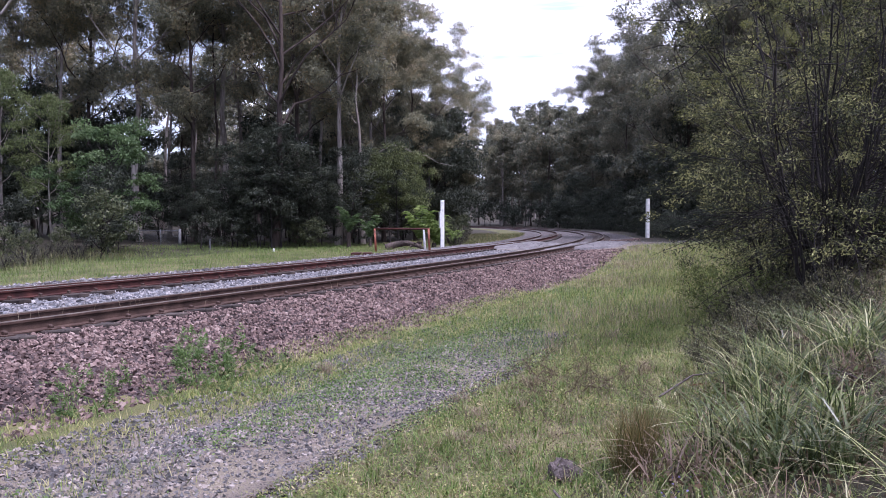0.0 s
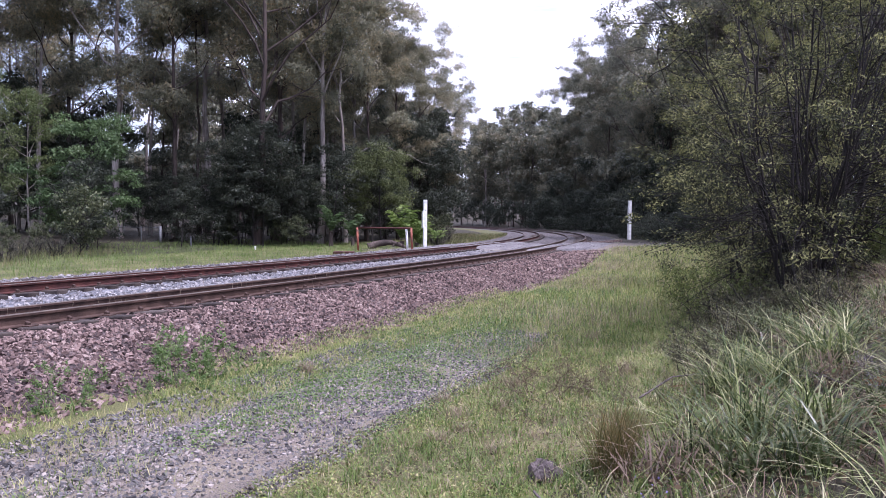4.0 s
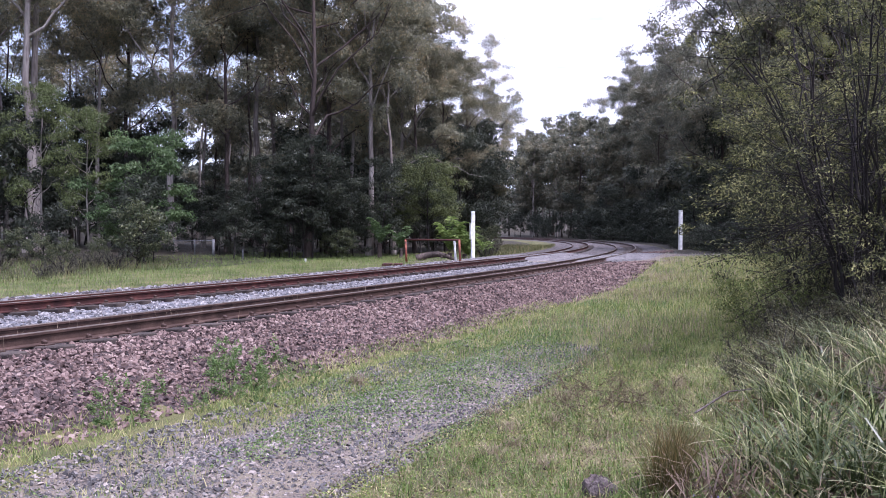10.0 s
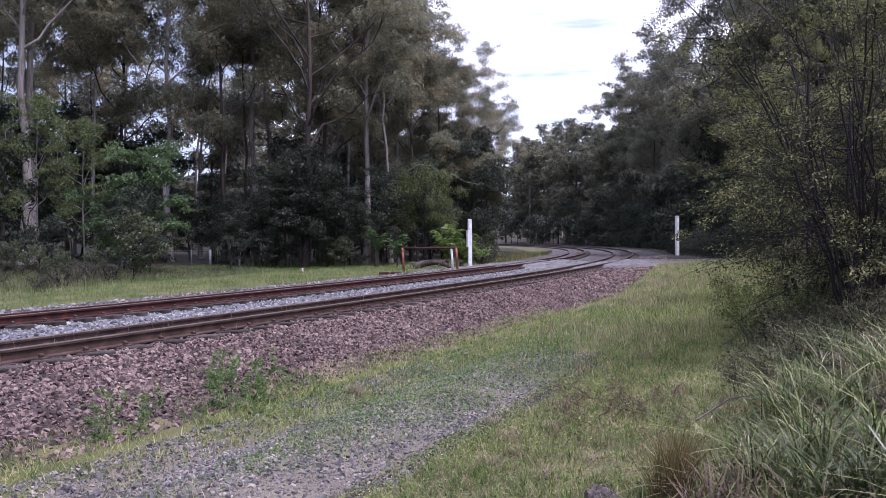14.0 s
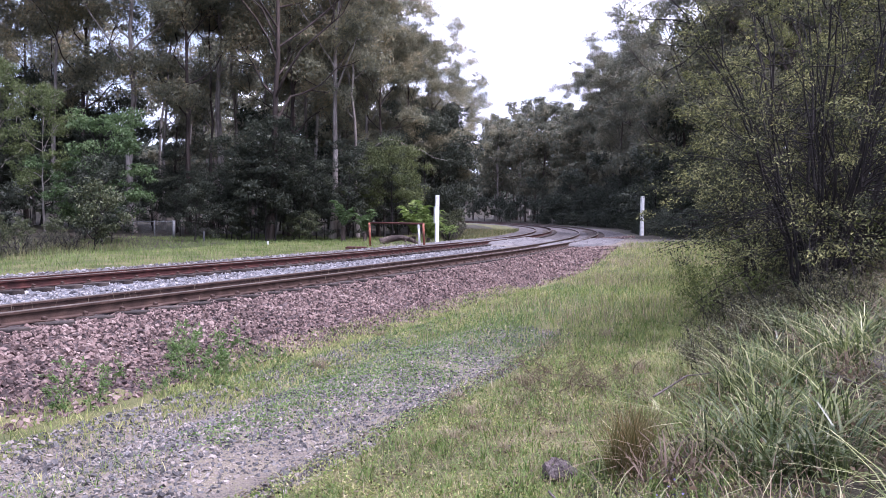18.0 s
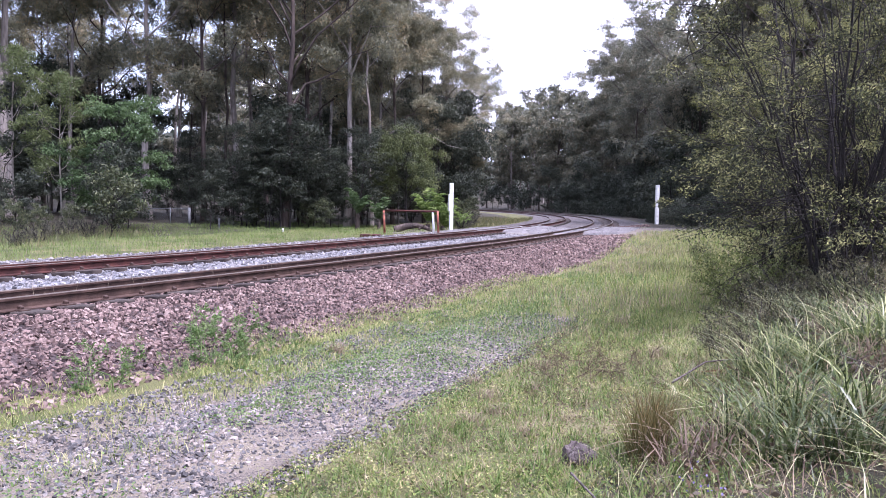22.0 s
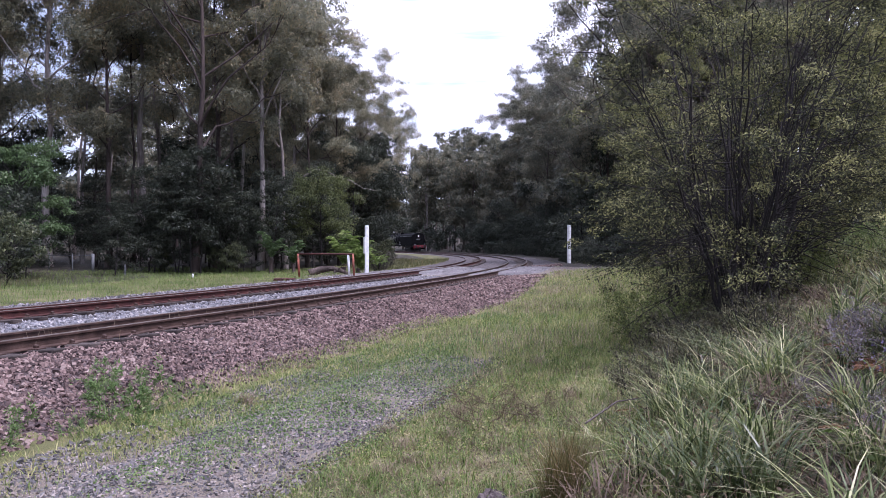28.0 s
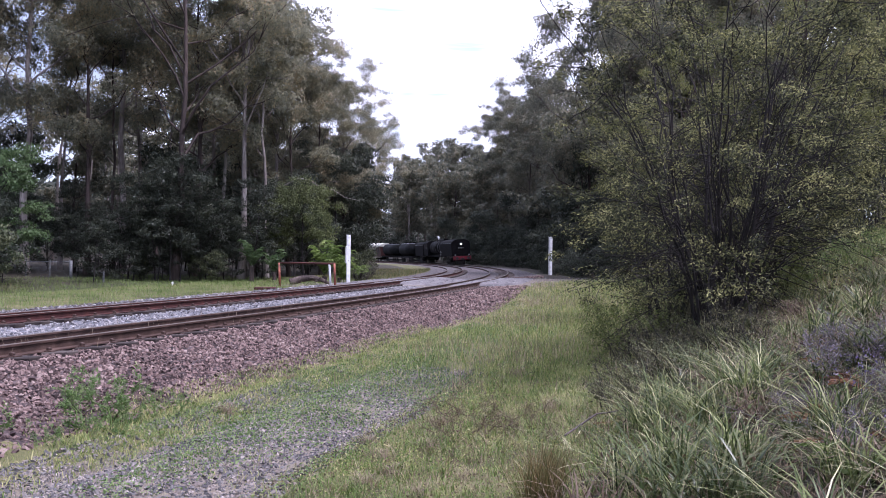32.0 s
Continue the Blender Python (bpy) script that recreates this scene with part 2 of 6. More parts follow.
def surface(name, stops, scale=3.0, rough=0.85, metal=0.0, fine=40.0, bump=0.4, bump_dist=0.01, by="noise", spread=0.5, island=0.0, stretch=(1, 1, 1), spec=0.3):
    """Colour from a ramp over two scales of noise, with an added part that differs from piece to piece; fine relief."""
    m, n, l, b = shader(name)
    co = n.new("ShaderNodeTexCoord")
    mp = n.new("ShaderNodeMapping")
    mp.inputs["Scale"].default_value = stretch
    l.new(co.outputs["Object"], mp.inputs[0])
    n1 = n.new("ShaderNodeTexNoise")
    n1.inputs["Scale"].default_value, n1.inputs["Detail"].default_value = scale, 5.0
    n2 = n.new("ShaderNodeTexNoise")
    n2.inputs["Scale"].default_value, n2.inputs["Detail"].default_value = fine, 4.0
    l.new(mp.outputs[0], n1.inputs[0])
    l.new(mp.outputs[0], n2.inputs[0])
    mix = n.new("ShaderNodeMath")
    mix.operation = "MULTIPLY_ADD"
    l.new(n2.outputs[0], mix.inputs[0])
    mix.inputs[1].default_value = spread
    k = n.new("ShaderNodeMath")
    k.operation = "MULTIPLY_ADD"
    l.new(n1.outputs[0], k.inputs[0])
    k.inputs[1].default_value, k.inputs[2].default_value = 1.0, -0.5 * spread
    l.new(k.outputs[0], mix.inputs[2])
    value = mix.outputs[0]
    if island:
        if by == "object":
            src = n.new("ShaderNodeObjectInfo").outputs["Random"]
        else:
            src = n.new("ShaderNodeNewGeometry").outputs["Random Per Island"]
        a = n.new("ShaderNodeMath")
        a.operation = "MULTIPLY_ADD"
        l.new(src, a.inputs[0])
        a.inputs[1].default_value = island
        o = n.new("ShaderNodeMath")
        o.operation = "ADD"
        l.new(value, o.inputs[0])
        o.inputs[1].default_value = -0.5 * island
        l.new(o.outputs[0], a.inputs[2])
        value = a.outputs[0]
    ramp = n.new("ShaderNodeValToRGB")
    e = ramp.color_ramp.elements
    while len(e) < len(stops):
        e.new(0.5)
    for q, (pos, col) in zip(e, stops):
        q.position, q.color = pos, (*col, 1)
    l.new(value, ramp.inputs[0])
    l.new(ramp.outputs[0], b.inputs["Base Color"])
    b.inputs["Roughness"].default_value, b.inputs["Metallic"].default_value = rough, metal
    b.inputs["Specular IOR Level"].default_value = spec
    if bump:
        bp = n.new("ShaderNodeBump")
        bp.inputs["Strength"].default_value, bp.inputs["Distance"].default_value = bump, bump_dist
        l.new(n2.outputs[0], bp.inputs["Height"])
        l.new(bp.outputs[0], b.inputs["Normal"])
    return m


def foliage(name, stops, rough=0.55, through_light=0.25, scale=0.35, spec=0.35, each=0.5, patch=2.2):
    """Leaves: colour by piece and by a slow noise, and some light let through."""
    m, n, l, b = shader(name)
    g = n.new("ShaderNodeNewGeometry")
    co = n.new("ShaderNodeTexCoord")
    n1 = n.new("ShaderNodeTexNoise")
    n1.inputs["Scale"].default_value, n1.inputs["Detail"].default_value, n1.inputs["Roughness"].default_value = scale, 6.0, 0.72
    l.new(co.outputs["Object"], n1.inputs[0])
    a = n.new("ShaderNodeMath")
    a.operation = "MULTIPLY_ADD"
    l.new(g.outputs["Random Per Island"], a.inputs[0])
    a.inputs[1].default_value = each
    o = n.new("ShaderNodeMath")
    o.operation = "MULTIPLY_ADD"
    l.new(n1.outputs[0], o.inputs[0])
    o.inputs[1].default_value, o.inputs[2].default_value = patch, 0.5 - 0.5 * patch - 0.5 * each
    l.new(o.outputs[0], a.inputs[2])
    ramp = n.new("ShaderNodeValToRGB")
    e = ramp.color_ramp.elements
    while len(e) < len(stops):
        e.new(0.5)
    for q, (pos, col) in zip(e, stops):
        q.position, q.color = pos, (*col, 1)
    l.new(a.outputs[0], ramp.inputs[0])
    l.new(ramp.outputs[0], b.inputs["Base Color"])
    b.inputs["Roughness"].default_value = rough
    b.inputs["Specular IOR Level"].default_value = spec
    t = n.new("ShaderNodeBsdfTranslucent")
    l.new(ramp.outputs[0], t.inputs[0])
    mx = n.new("ShaderNodeMixShader")
    mx.inputs[0].default_value = through_light
    l.new(b.outputs[0], mx.inputs[1])
    l.new(t.outputs[0], mx.inputs[2])
    l.new(mx.outputs[0], n["Material Output"].inputs[0])
    return m


def plain(name, col, rough=0.5, metal=0.0, spec=0.5):
    return surface(name, [(0.3, tuple(c * 0.72 for c in col)), (0.7, col)], scale=4, rough=rough, metal=metal, bump=0.12, bump_dist=0.004, spec=spec)


M_STONE_RED = surface("brown_ballast_stone", [(0.05, (0.042, 0.029, 0.028)), (0.35, (0.112, 0.076, 0.070)), (0.6, (0.19, 0.131, 0.119)), (0.85, (0.23, 0.163, 0.147)), (1.0, (0.30, 0.23, 0.205))], scale=1.5, fine=60, island=1.0, spread=0.3, bump=0.5)
M_STONE_GREY = surface("grey_ballast_stone", [(0.05, (0.085, 0.082, 0.086)), (0.4, (0.165, 0.16, 0.167)), (0.7, (0.25, 0.24, 0.245)), (1.0, (0.38, 0.36, 0.355))], scale=1.5, fine=60, island=0.85, spread=0.3, bump=0.5)
M_STONE_ROAD = surface("road_gravel_stone", [(0.0, (0.055, 0.052, 0.053)), (0.35, (0.115, 0.111, 0.113)), (0.6, (0.175, 0.163, 0.158)), (0.8, (0.22, 0.185, 0.16)), (1.0, (0.34, 0.30, 0.275))], scale=1.5, fine=60, island=1.0, spread=0.3, bump=0.5)
M_ROAD = surface("gravel_road", [(0.15, (0.055, 0.048, 0.044)), (0.36, (0.13, 0.11, 0.098)), (0.55, (0.215, 0.18, 0.152)), (0.70, (0.155, 0.14, 0.085)), (0.9, (0.36, 0.305, 0.26))], scale=2.2, fine=60, bump=1.0, bump_dist=0.03, spread=1.6)
# bed coloured dark to paint the shadow in gaps between the stones
M_BALLAST = surface("ballast_bed", [(0.3, (0.02, 0.015, 0.015)), (0.55, (0.07, 0.05, 0.05)), (0.8, (0.16, 0.12, 0.115))], scale=6, fine=22, bump=1.0, bump_dist=0.05, spread=1.2)
M_BALLAST_GREY = surface("grey_ballast_bed", [(0.3, (0.05, 0.05, 0.058)), (0.55, (0.14, 0.143, 0.16)), (0.8, (0.27, 0.27, 0.29))], scale=6, fine=22, bump=1.0, bump_dist=0.05, spread=1.2)
M_RUST = surface("rusty_rail", [(0.3, (0.03, 0.012, 0.0115)), (0.6, (0.072, 0.025, 0.022)), (0.8, (0.12, 0.047, 0.036))], scale=5, fine=70, rough=0.8, bump=0.3, stretch=(1, 1, 1))
M_RAIL_DARK = surface("brown_rail", [(0.3, (0.04, 0.024, 0.02)), (0.6, (0.082, 0.050, 0.041)), (0.8, (0.13, 0.085, 0.068))], scale=5, fine=70, rough=0.7, bump=0.3)
M_RAIL_TOP = surface("worn_rail_head", [(0.3, (0.075, 0.058, 0.05)), (0.7, (0.15, 0.12, 0.10))], scale=3, fine=60, rough=0.5, metal=0.3, bump=0.1)
M_SLEEPER = surface("weathered_sleeper", [(0.3, (0.03, 0.023, 0.021)), (0.7, (0.095, 0.077, 0.069))], scale=4, fine=50, bump=0.6, island=0.3, by="object")
M_WHITE = surface("white_paint", [(0.25, (0.55, 0.56, 0.57)), (0.5, (0.78, 0.79, 0.80)), (0.8, (0.84, 0.84, 0.84))], scale=5, fine=30, rough=0.5, bump=0.1, bump_dist=0.003)
M_REDPAINT = surface("faded_red_paint", [(0.3, (0.07, 0.035, 0.03)), (0.5, (0.22, 0.065, 0.042)), (0.75, (0.34, 0.15, 0.10))], scale=4, fine=25, rough=0.65, bump=0.2, bump_dist=0.004)
M_GALV = surface("galvanised_pipe", [(0.3, (0.10, 0.105, 0.11)), (0.7, (0.22, 0.23, 0.24))], scale=8, fine=60, rough=0.6, metal=0.3, bump=0.1)
M_BARK_PALE = surface("pale_gum_bark", [(0.2, (0.07, 0.055, 0.05)), (0.42, (0.20, 0.175, 0.16)), (0.7, (0.42, 0.385, 0.36))], scale=1.2, fine=14, stretch=(1, 1, 0.18), bump=0.8, bump_dist=0.03)
M_BARK_DARK = surface("stringy_dark_bark", [(0.25, (0.025, 0.02, 0.019)), (0.5, (0.062, 0.047, 0.042)), (0.75, (0.13, 0.10, 0.088))], scale=1.5, fine=16, stretch=(1, 1, 0.12), bump=1.0, bump_dist=0.05)
M_TWIG = surface("grey_twig_bark", [(0.3, (0.010, 0.009, 0.009)), (0.7, (0.038, 0.032, 0.031))], scale=3, fine=40, bump=0.5)
M_LEAF_GUM = foliage("gum_leaves", [(0.0, (0.12, 0.132, 0.10)), (0.35, (0.21, 0.22, 0.155)), (0.62, (0.31, 0.30, 0.20)), (0.8, (0.40, 0.33, 0.19)), (1.0, (0.50, 0.45, 0.32))], rough=0.38, through_light=0.52, each=0.45, patch=2.6)
# gum leaves again, with the shade of the bend's woods put into the colour
M_LEAF_GUM_SHADED = foliage("shaded_gum_leaves", [(0.0, (0.07, 0.08, 0.062)), (0.4, (0.13, 0.136, 0.098)), (0.7, (0.205, 0.198, 0.135)), (1.0, (0.30, 0.27, 0.18))], rough=0.45, through_light=0.42, each=0.45, patch=2.2)
# the gloom inside the wood is painted into this leaf colour
M_LEAF_SHADED = foliage("shaded_understorey_leaves", [(0.1, (0.023, 0.03, 0.022)), (0.5, (0.046, 0.057, 0.04)), (0.9, (0.095, 0.107, 0.07))], through_light=0.35)
M_LEAF_BRIGHT = foliage("broad_green_leaves", [(0.0, (0.042, 0.075, 0.032)), (0.5, (0.09, 0.148, 0.06)), (1.0, (0.19, 0.26, 0.12))], rough=0.4, each=0.6, through_light=0.4)
# the pale stops paint lit highlights on leaf clumps, in noise patches
M_LEAF_BUSH = foliage("wattle_leaves", [(0.0, (0.024, 0.029, 0.018)), (0.4, (0.066, 0.074, 0.042)), (0.7, (0.18, 0.188, 0.08)), (1.0, (0.43, 0.42, 0.185))], scale=1.7, rough=0.6, spec=0.2, each=0.8, patch=3.2, through_light=0.38)
M_GRASS = foliage("short_grass", [(0.0, (0.05, 0.085, 0.02)), (0.25, (0.13, 0.20, 0.05)), (0.5, (0.24, 0.295, 0.085)), (0.78, (0.36, 0.355, 0.14)), (1.0, (0.50, 0.45, 0.24))], through_light=0.38, scale=1.8, each=0.85, patch=2.4)
M_GRASS_DRY = foliage("seeding_dry_grass", [(0.1, (0.14, 0.11, 0.075)), (0.5, (0.29, 0.23, 0.16)), (0.9, (0.47, 0.39, 0.28))], through_light=0.3, scale=0.9)
M_REED = foliage("strappy_tussock_leaves", [(0.0, (0.03, 0.047, 0.017)), (0.4, (0.085, 0.12, 0.04)), (0.7, (0.235, 0.275, 0.10)), (1.0, (0.60, 0.57, 0.36))], through_light=0.35, scale=0.9, each=1.0, patch=1.5, rough=0.38)
M_FERN = foliage("fern_fronds", [(0.0, (0.075, 0.12, 0.028)), (0.5, (0.16, 0.235, 0.06)), (1.0, (0.28, 0.35, 0.11))], through_light=0.4, each=0.7)
M_WEED = foliage("weed_leaves", [(0.0, (0.06, 0.12, 0.035)), (0.5, (0.13, 0.21, 0.065)), (1.0, (0.22, 0.30, 0.11))], through_light=0.35, each=0.7, scale=2)

# ---- the line of the railway ----
STEP = 0.5
TS = np.arange(-160, 760, STEP)
CURVE = np.interp(TS, [0, 40, 80, 255, 285], [0.0018, 0.0051, 0.0039, 0.0039, 0.0])
zero = int(np.argmin(np.abs(TS)))
HEAD = np.cumsum(CURVE) * STEP
HEAD = 0.4324 - (HEAD - HEAD[zero])
LX = np.cumsum(np.sin(HEAD)) * STEP
LY = np.cumsum(np.cos(HEAD)) * STEP
LX, LY = LX - LX[zero] - 7.485, LY - LY[zero] + 6.0
GAUGE, CANT, SPACING = 1.5, 0.1036, 3.984
RAIL_Z = 0.614


def xy(s, d):
    """World x, y of the place s along the near track and d to its right."""
    s, d = np.asarray(s, float), np.asarray(d, float)
    a = np.interp(s, TS, HEAD)
    return np.interp(s, TS, LX) + d * np.cos(a), np.interp(s, TS, LY) - d * np.sin(a)


def along(x, y):
    """The inverse of xy, for one place."""
    i = int(np.argmin((LX - x) ** 2 + (LY - y) ** 2))
    e = (x - LX[i]) * np.sin(HEAD[i]) + (y - LY[i]) * np.cos(HEAD[i])
    return TS[i] + e, (x - LX[i]) * np.cos(HEAD[i]) - (y - LY[i]) * np.sin(HEAD[i])


def smooth(v, a, b):
    q = np.clip((np.asarray(v, float) - a) / (b - a), 0, 1)
    return q * q * (3 - 2 * q)


def wave(x, y, k, seed):
    r = np.random.RandomState(seed)
    out = 0
    for i in range(5):
        a, p = r.uniform(0, 6.28), r.uniform(0, 6.28)
        out = out + np.sin((x * np.cos(a) + y * np.sin(a)) * k * (1 + 0.6 * i) + p) / (1 + 0.7 * i)
    return out / 2.2


def ground(s, d):
    """Height of the ground."""
    s, d = np.asarray(s, float), np.asarray(d, float)
    x, y = xy(s, d)
    right_base = 0.62 * smooth(s, 22, 36) - 0.1 * smooth(s, 52, 70)
    lift = 0.3 + 0.7 * smooth(s, -2, 7)
    fall = 1 - smooth(s, 19, 34)
    bank = np.interp(d, [7.2, 8.2, 9.6, 13.5, 17, 24, 60], [0, 0.12, 0.62, 2.35, 3.2, 3.6, 4.2]) * lift * (0.12 + 0.88 * fall)
    right = np.where(d > 6, right_base + bank, right_base * smooth(d, 3, 6) + right_base * (d <= 6) * (1 - smooth(d, 3, 6)))
    ruts = -0.05 * np.exp(-((d - 5.5) / 0.28) ** 2) - 0.04 * np.exp(-((d - 4.0) / 0.3) ** 2) + 0.03 * np.exp(-((d - 4.75) / 0.3) ** 2)
    worn = -0.085 * smooth(d, 3.55, 4.1) * (1 - smooth(d, 5.93, 6.05)) * (1 - smooth(s, 8.5, 11.5))
    right = right + ruts * (1 - smooth(s, 14, 22)) + worn
    left = 0.33 + 0.5 * smooth(d, -14, -40) + 7.5 * smooth(d, -34, -120)
    right = right + 11.0 * smooth(d, 26, 110) * smooth(s, 10, 60) + 15.0 * smooth(s, 235, 420) * smooth(d, 12, 45)
    left = left + 13.0 * smooth(s, 235, 420) * smooth(d, -12, -45)
    top = np.interp(d, [-7.4, -6.5, -4.9, -3.0, -2.0, -1.0, 1.0, 1.55], [0.25, 0.41, 0.42, 0.44, 0.44, 0.415, 0.47, 0.47])
    z = np.where(d < -6.5, np.where(d < -7.9, left, 0.41 + (left - 0.41) * smooth(d, -6.5, -7.9)), top)
    slope = 0.47 + (right - 0.47) * np.clip((d - 1.55) / 1.45, 0, 1)
    z = np.where(d > 1.55, np.where(d > 3.0, right, slope), z)
    rough = 0.035 * wave(x, y, 1.3, 3) * (smooth(d, 5.5, 8) + smooth(d, -7.5, -9)) + 0.12 * wave(x, y, 0.25, 4) * (smooth(d, 9, 14) + smooth(d, -9, -18))
    return z + rough


def ground_at(x, y):
    s, d = along(x, y)
    return float(ground(s, d))

# ---- ground, road, ballast bed: one sheet ----
M_TURF = surface("turf_soil", [(0.2, (0.03, 0.035, 0.014)), (0.42, (0.075, 0.085, 0.03)), (0.6, (0.13, 0.125, 0.05)), (0.85, (0.22, 0.18, 0.11))], spread=1.2, scale=0.9, fine=70, bump=0.8, bump_dist=0.02)
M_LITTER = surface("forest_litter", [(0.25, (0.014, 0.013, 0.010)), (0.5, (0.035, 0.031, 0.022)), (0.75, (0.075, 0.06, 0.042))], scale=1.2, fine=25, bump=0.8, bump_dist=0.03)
gs = np.concatenate([np.arange(-160, -30, 13), np.arange(-30, 62, 0.45), np.arange(62, 120, 2), np.arange(120, 300, 6), np.arange(300, 760, 40)])
gd = np.concatenate([[-170, -130, -100, -75, -55, -42, -33, -27], np.arange(-23, -8, 0.8), np.arange(-8, 3.36, 0.16), np.arange(3.4, 6.5, 0.07), np.arange(6.5, 10, 0.16), np.arange(10, 20, 0.6), [22, 25, 30, 38, 50, 75, 110, 170, 260]])
GS, GD = np.meshgrid(gs, gd, indexing="ij")
gx, gy = xy(GS, GD)
gv = np.stack([gx, gy, ground(GS, GD)], -1).reshape(-1, 3)
ni, nj = GS.shape
gi, gj = np.meshgrid(np.arange(ni - 1), np.arange(nj - 1), indexing="ij")
gf = np.stack([gi * nj + gj, (gi + 1) * nj + gj, (gi + 1) * nj + gj + 1, gi * nj + gj + 1], -1).reshape(-1, 4)[:, ::-1]
rim = np.concatenate([np.arange(nj), np.arange(1, ni) * nj + nj - 1, (ni - 1) * nj + np.arange(nj - 2, -1, -1), np.arange(ni - 2, 0, -1) * nj])
rim_v = gv[rim]
out = unit((rim_v - [0, 90, 0]) * [1, 1, 0]) * 4200 + [0, 90, 2.0]
n0 = len(gv)
k = np.arange(len(rim))
skirt = np.stack([rim, n0 + k, n0 + (k + 1) % len(rim), rim[(k + 1) % len(rim)]], -1)
sheet = np_mesh("ground", np.concatenate([gv, out]), [gf, skirt], M_TURF, True)
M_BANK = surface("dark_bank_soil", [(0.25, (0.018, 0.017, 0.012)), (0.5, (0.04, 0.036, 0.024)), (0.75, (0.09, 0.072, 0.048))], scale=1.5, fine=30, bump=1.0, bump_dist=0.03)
M_FAR_BALLAST = surface("far_ballast_bed", [(0.3, (0.05, 0.042, 0.044)), (0.55, (0.10, 0.087, 0.09)), (0.8, (0.165, 0.148, 0.148))], scale=6, fine=22, bump=1.0, bump_dist=0.05, spread=1.2)
for extra in (M_BALLAST, M_BALLAST_GREY, M_ROAD, M_LITTER, M_BANK, M_FAR_BALLAST):
    sheet.materials.append(extra)
fs = (GS[:-1, :-1] + GS[1:, 1:]) / 2
fd = (GD[:-1, :-1] + GD[1:, 1:]) / 2
fx, fy = xy(fs, fd)
edge = 0.16 * wave(fx, fy, 2.2, 11)
slot = np.zeros(fs.shape, int)
slot[(fd > -7.3 + edge) & (fd < 3.0 + edge)] = 1
slot[(fd > -3.25) & (fd < -0.5)] = 2
slot[(fd > -6.6 + edge) & (fd < 3.0 + edge) & (fs > 46)] = 6
slot[(fd < -6.6 + edge) & (fd > -7.6) & (fs > 46)] = 0
road_l, road_r = 3.75 + 0.06 * np.clip(fs - 2, 0, 60), 6.05
slot[(fd > road_l + edge) & (fd < road_r + edge) & (fs < 10.2 + 9 * edge)] = 3
slot[(fs > 33.5 + 2 * edge) & (fs < 45 + 3 * edge) & (fd > -9) & (fd < 40)] = 3
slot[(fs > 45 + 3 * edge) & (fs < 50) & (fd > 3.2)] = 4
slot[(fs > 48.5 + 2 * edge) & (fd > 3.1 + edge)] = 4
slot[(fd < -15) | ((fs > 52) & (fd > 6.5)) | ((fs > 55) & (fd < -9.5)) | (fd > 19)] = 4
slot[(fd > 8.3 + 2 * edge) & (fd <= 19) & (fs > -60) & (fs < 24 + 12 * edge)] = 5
indices = np.concatenate([slot.ravel(), np.full(len(skirt), 4)]).astype(np.int32)
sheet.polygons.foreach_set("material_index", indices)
sheet.update()
tagged(new("ground", sheet), "grassy ground with a gravel vehicle track beside the railway", "ground", kind="structure")

# gravel level crossing, flush with the rail heads
cs, cd = np.meshgrid(np.linspace(34.2, 46.5, 26), np.linspace(-8.5, 3.2, 60), indexing="ij")
top = np.interp(cd, [-8.5, -7.0, -5.5, -4.73, -3.23, -2.4, -1.6, -0.75, 0.75, 1.6, 2.6, 3.2], [0.30, 0.44, 0.55, 0.553, 0.655, 0.60, 0.54, 0.515, 0.672, 0.68, 0.66, 0.6])
cz = top - 0.22 * (1 - smooth(cs, 34.2, 35.4)) - 0.22 * smooth(cs, 45.2, 46.5) + 0.012 * wave(cs, cd, 3.0, 21) - 0.045
cx, cy = xy(cs, cd)
cn, cm = cs.shape
a, b = np.meshgrid(np.arange(cn - 1), np.arange(cm - 1), indexing="ij")
cf = np.stack([a * cm + b, a * cm + b + 1, (a + 1) * cm + b + 1, (a + 1) * cm + b], -1).reshape(-1, 4)
M_CROSSING = surface("crossing_gravel", [(0.3, (0.085, 0.08, 0.085)), (0.55, (0.165, 0.155, 0.16)), (0.8, (0.27, 0.255, 0.255))], scale=1.5, fine=30, bump=1.0, bump_dist=0.03, spread=0.9)
tagged(new("level_crossing", np_mesh("level_crossing", np.stack([cx, cy, cz], -1).reshape(-1, 3), [cf], M_CROSSING, True)), "grey gravel level crossing over both railway tracks", "level crossing", kind="structure")

# ---- rails and sleepers ----
RAIL = [(-0.07, 0), (0.07, 0), (0.07, 0.014), (0.012, 0.03), (0.010, 0.115), (0.035, 0.125), (0.036, 0.152), (0.028, 0.16), (-0.028, 0.16), (-0.036, 0.152), (-0.035, 0.125), (-0.010, 0.115), (-0.012, 0.03), (-0.07, 0.014)]


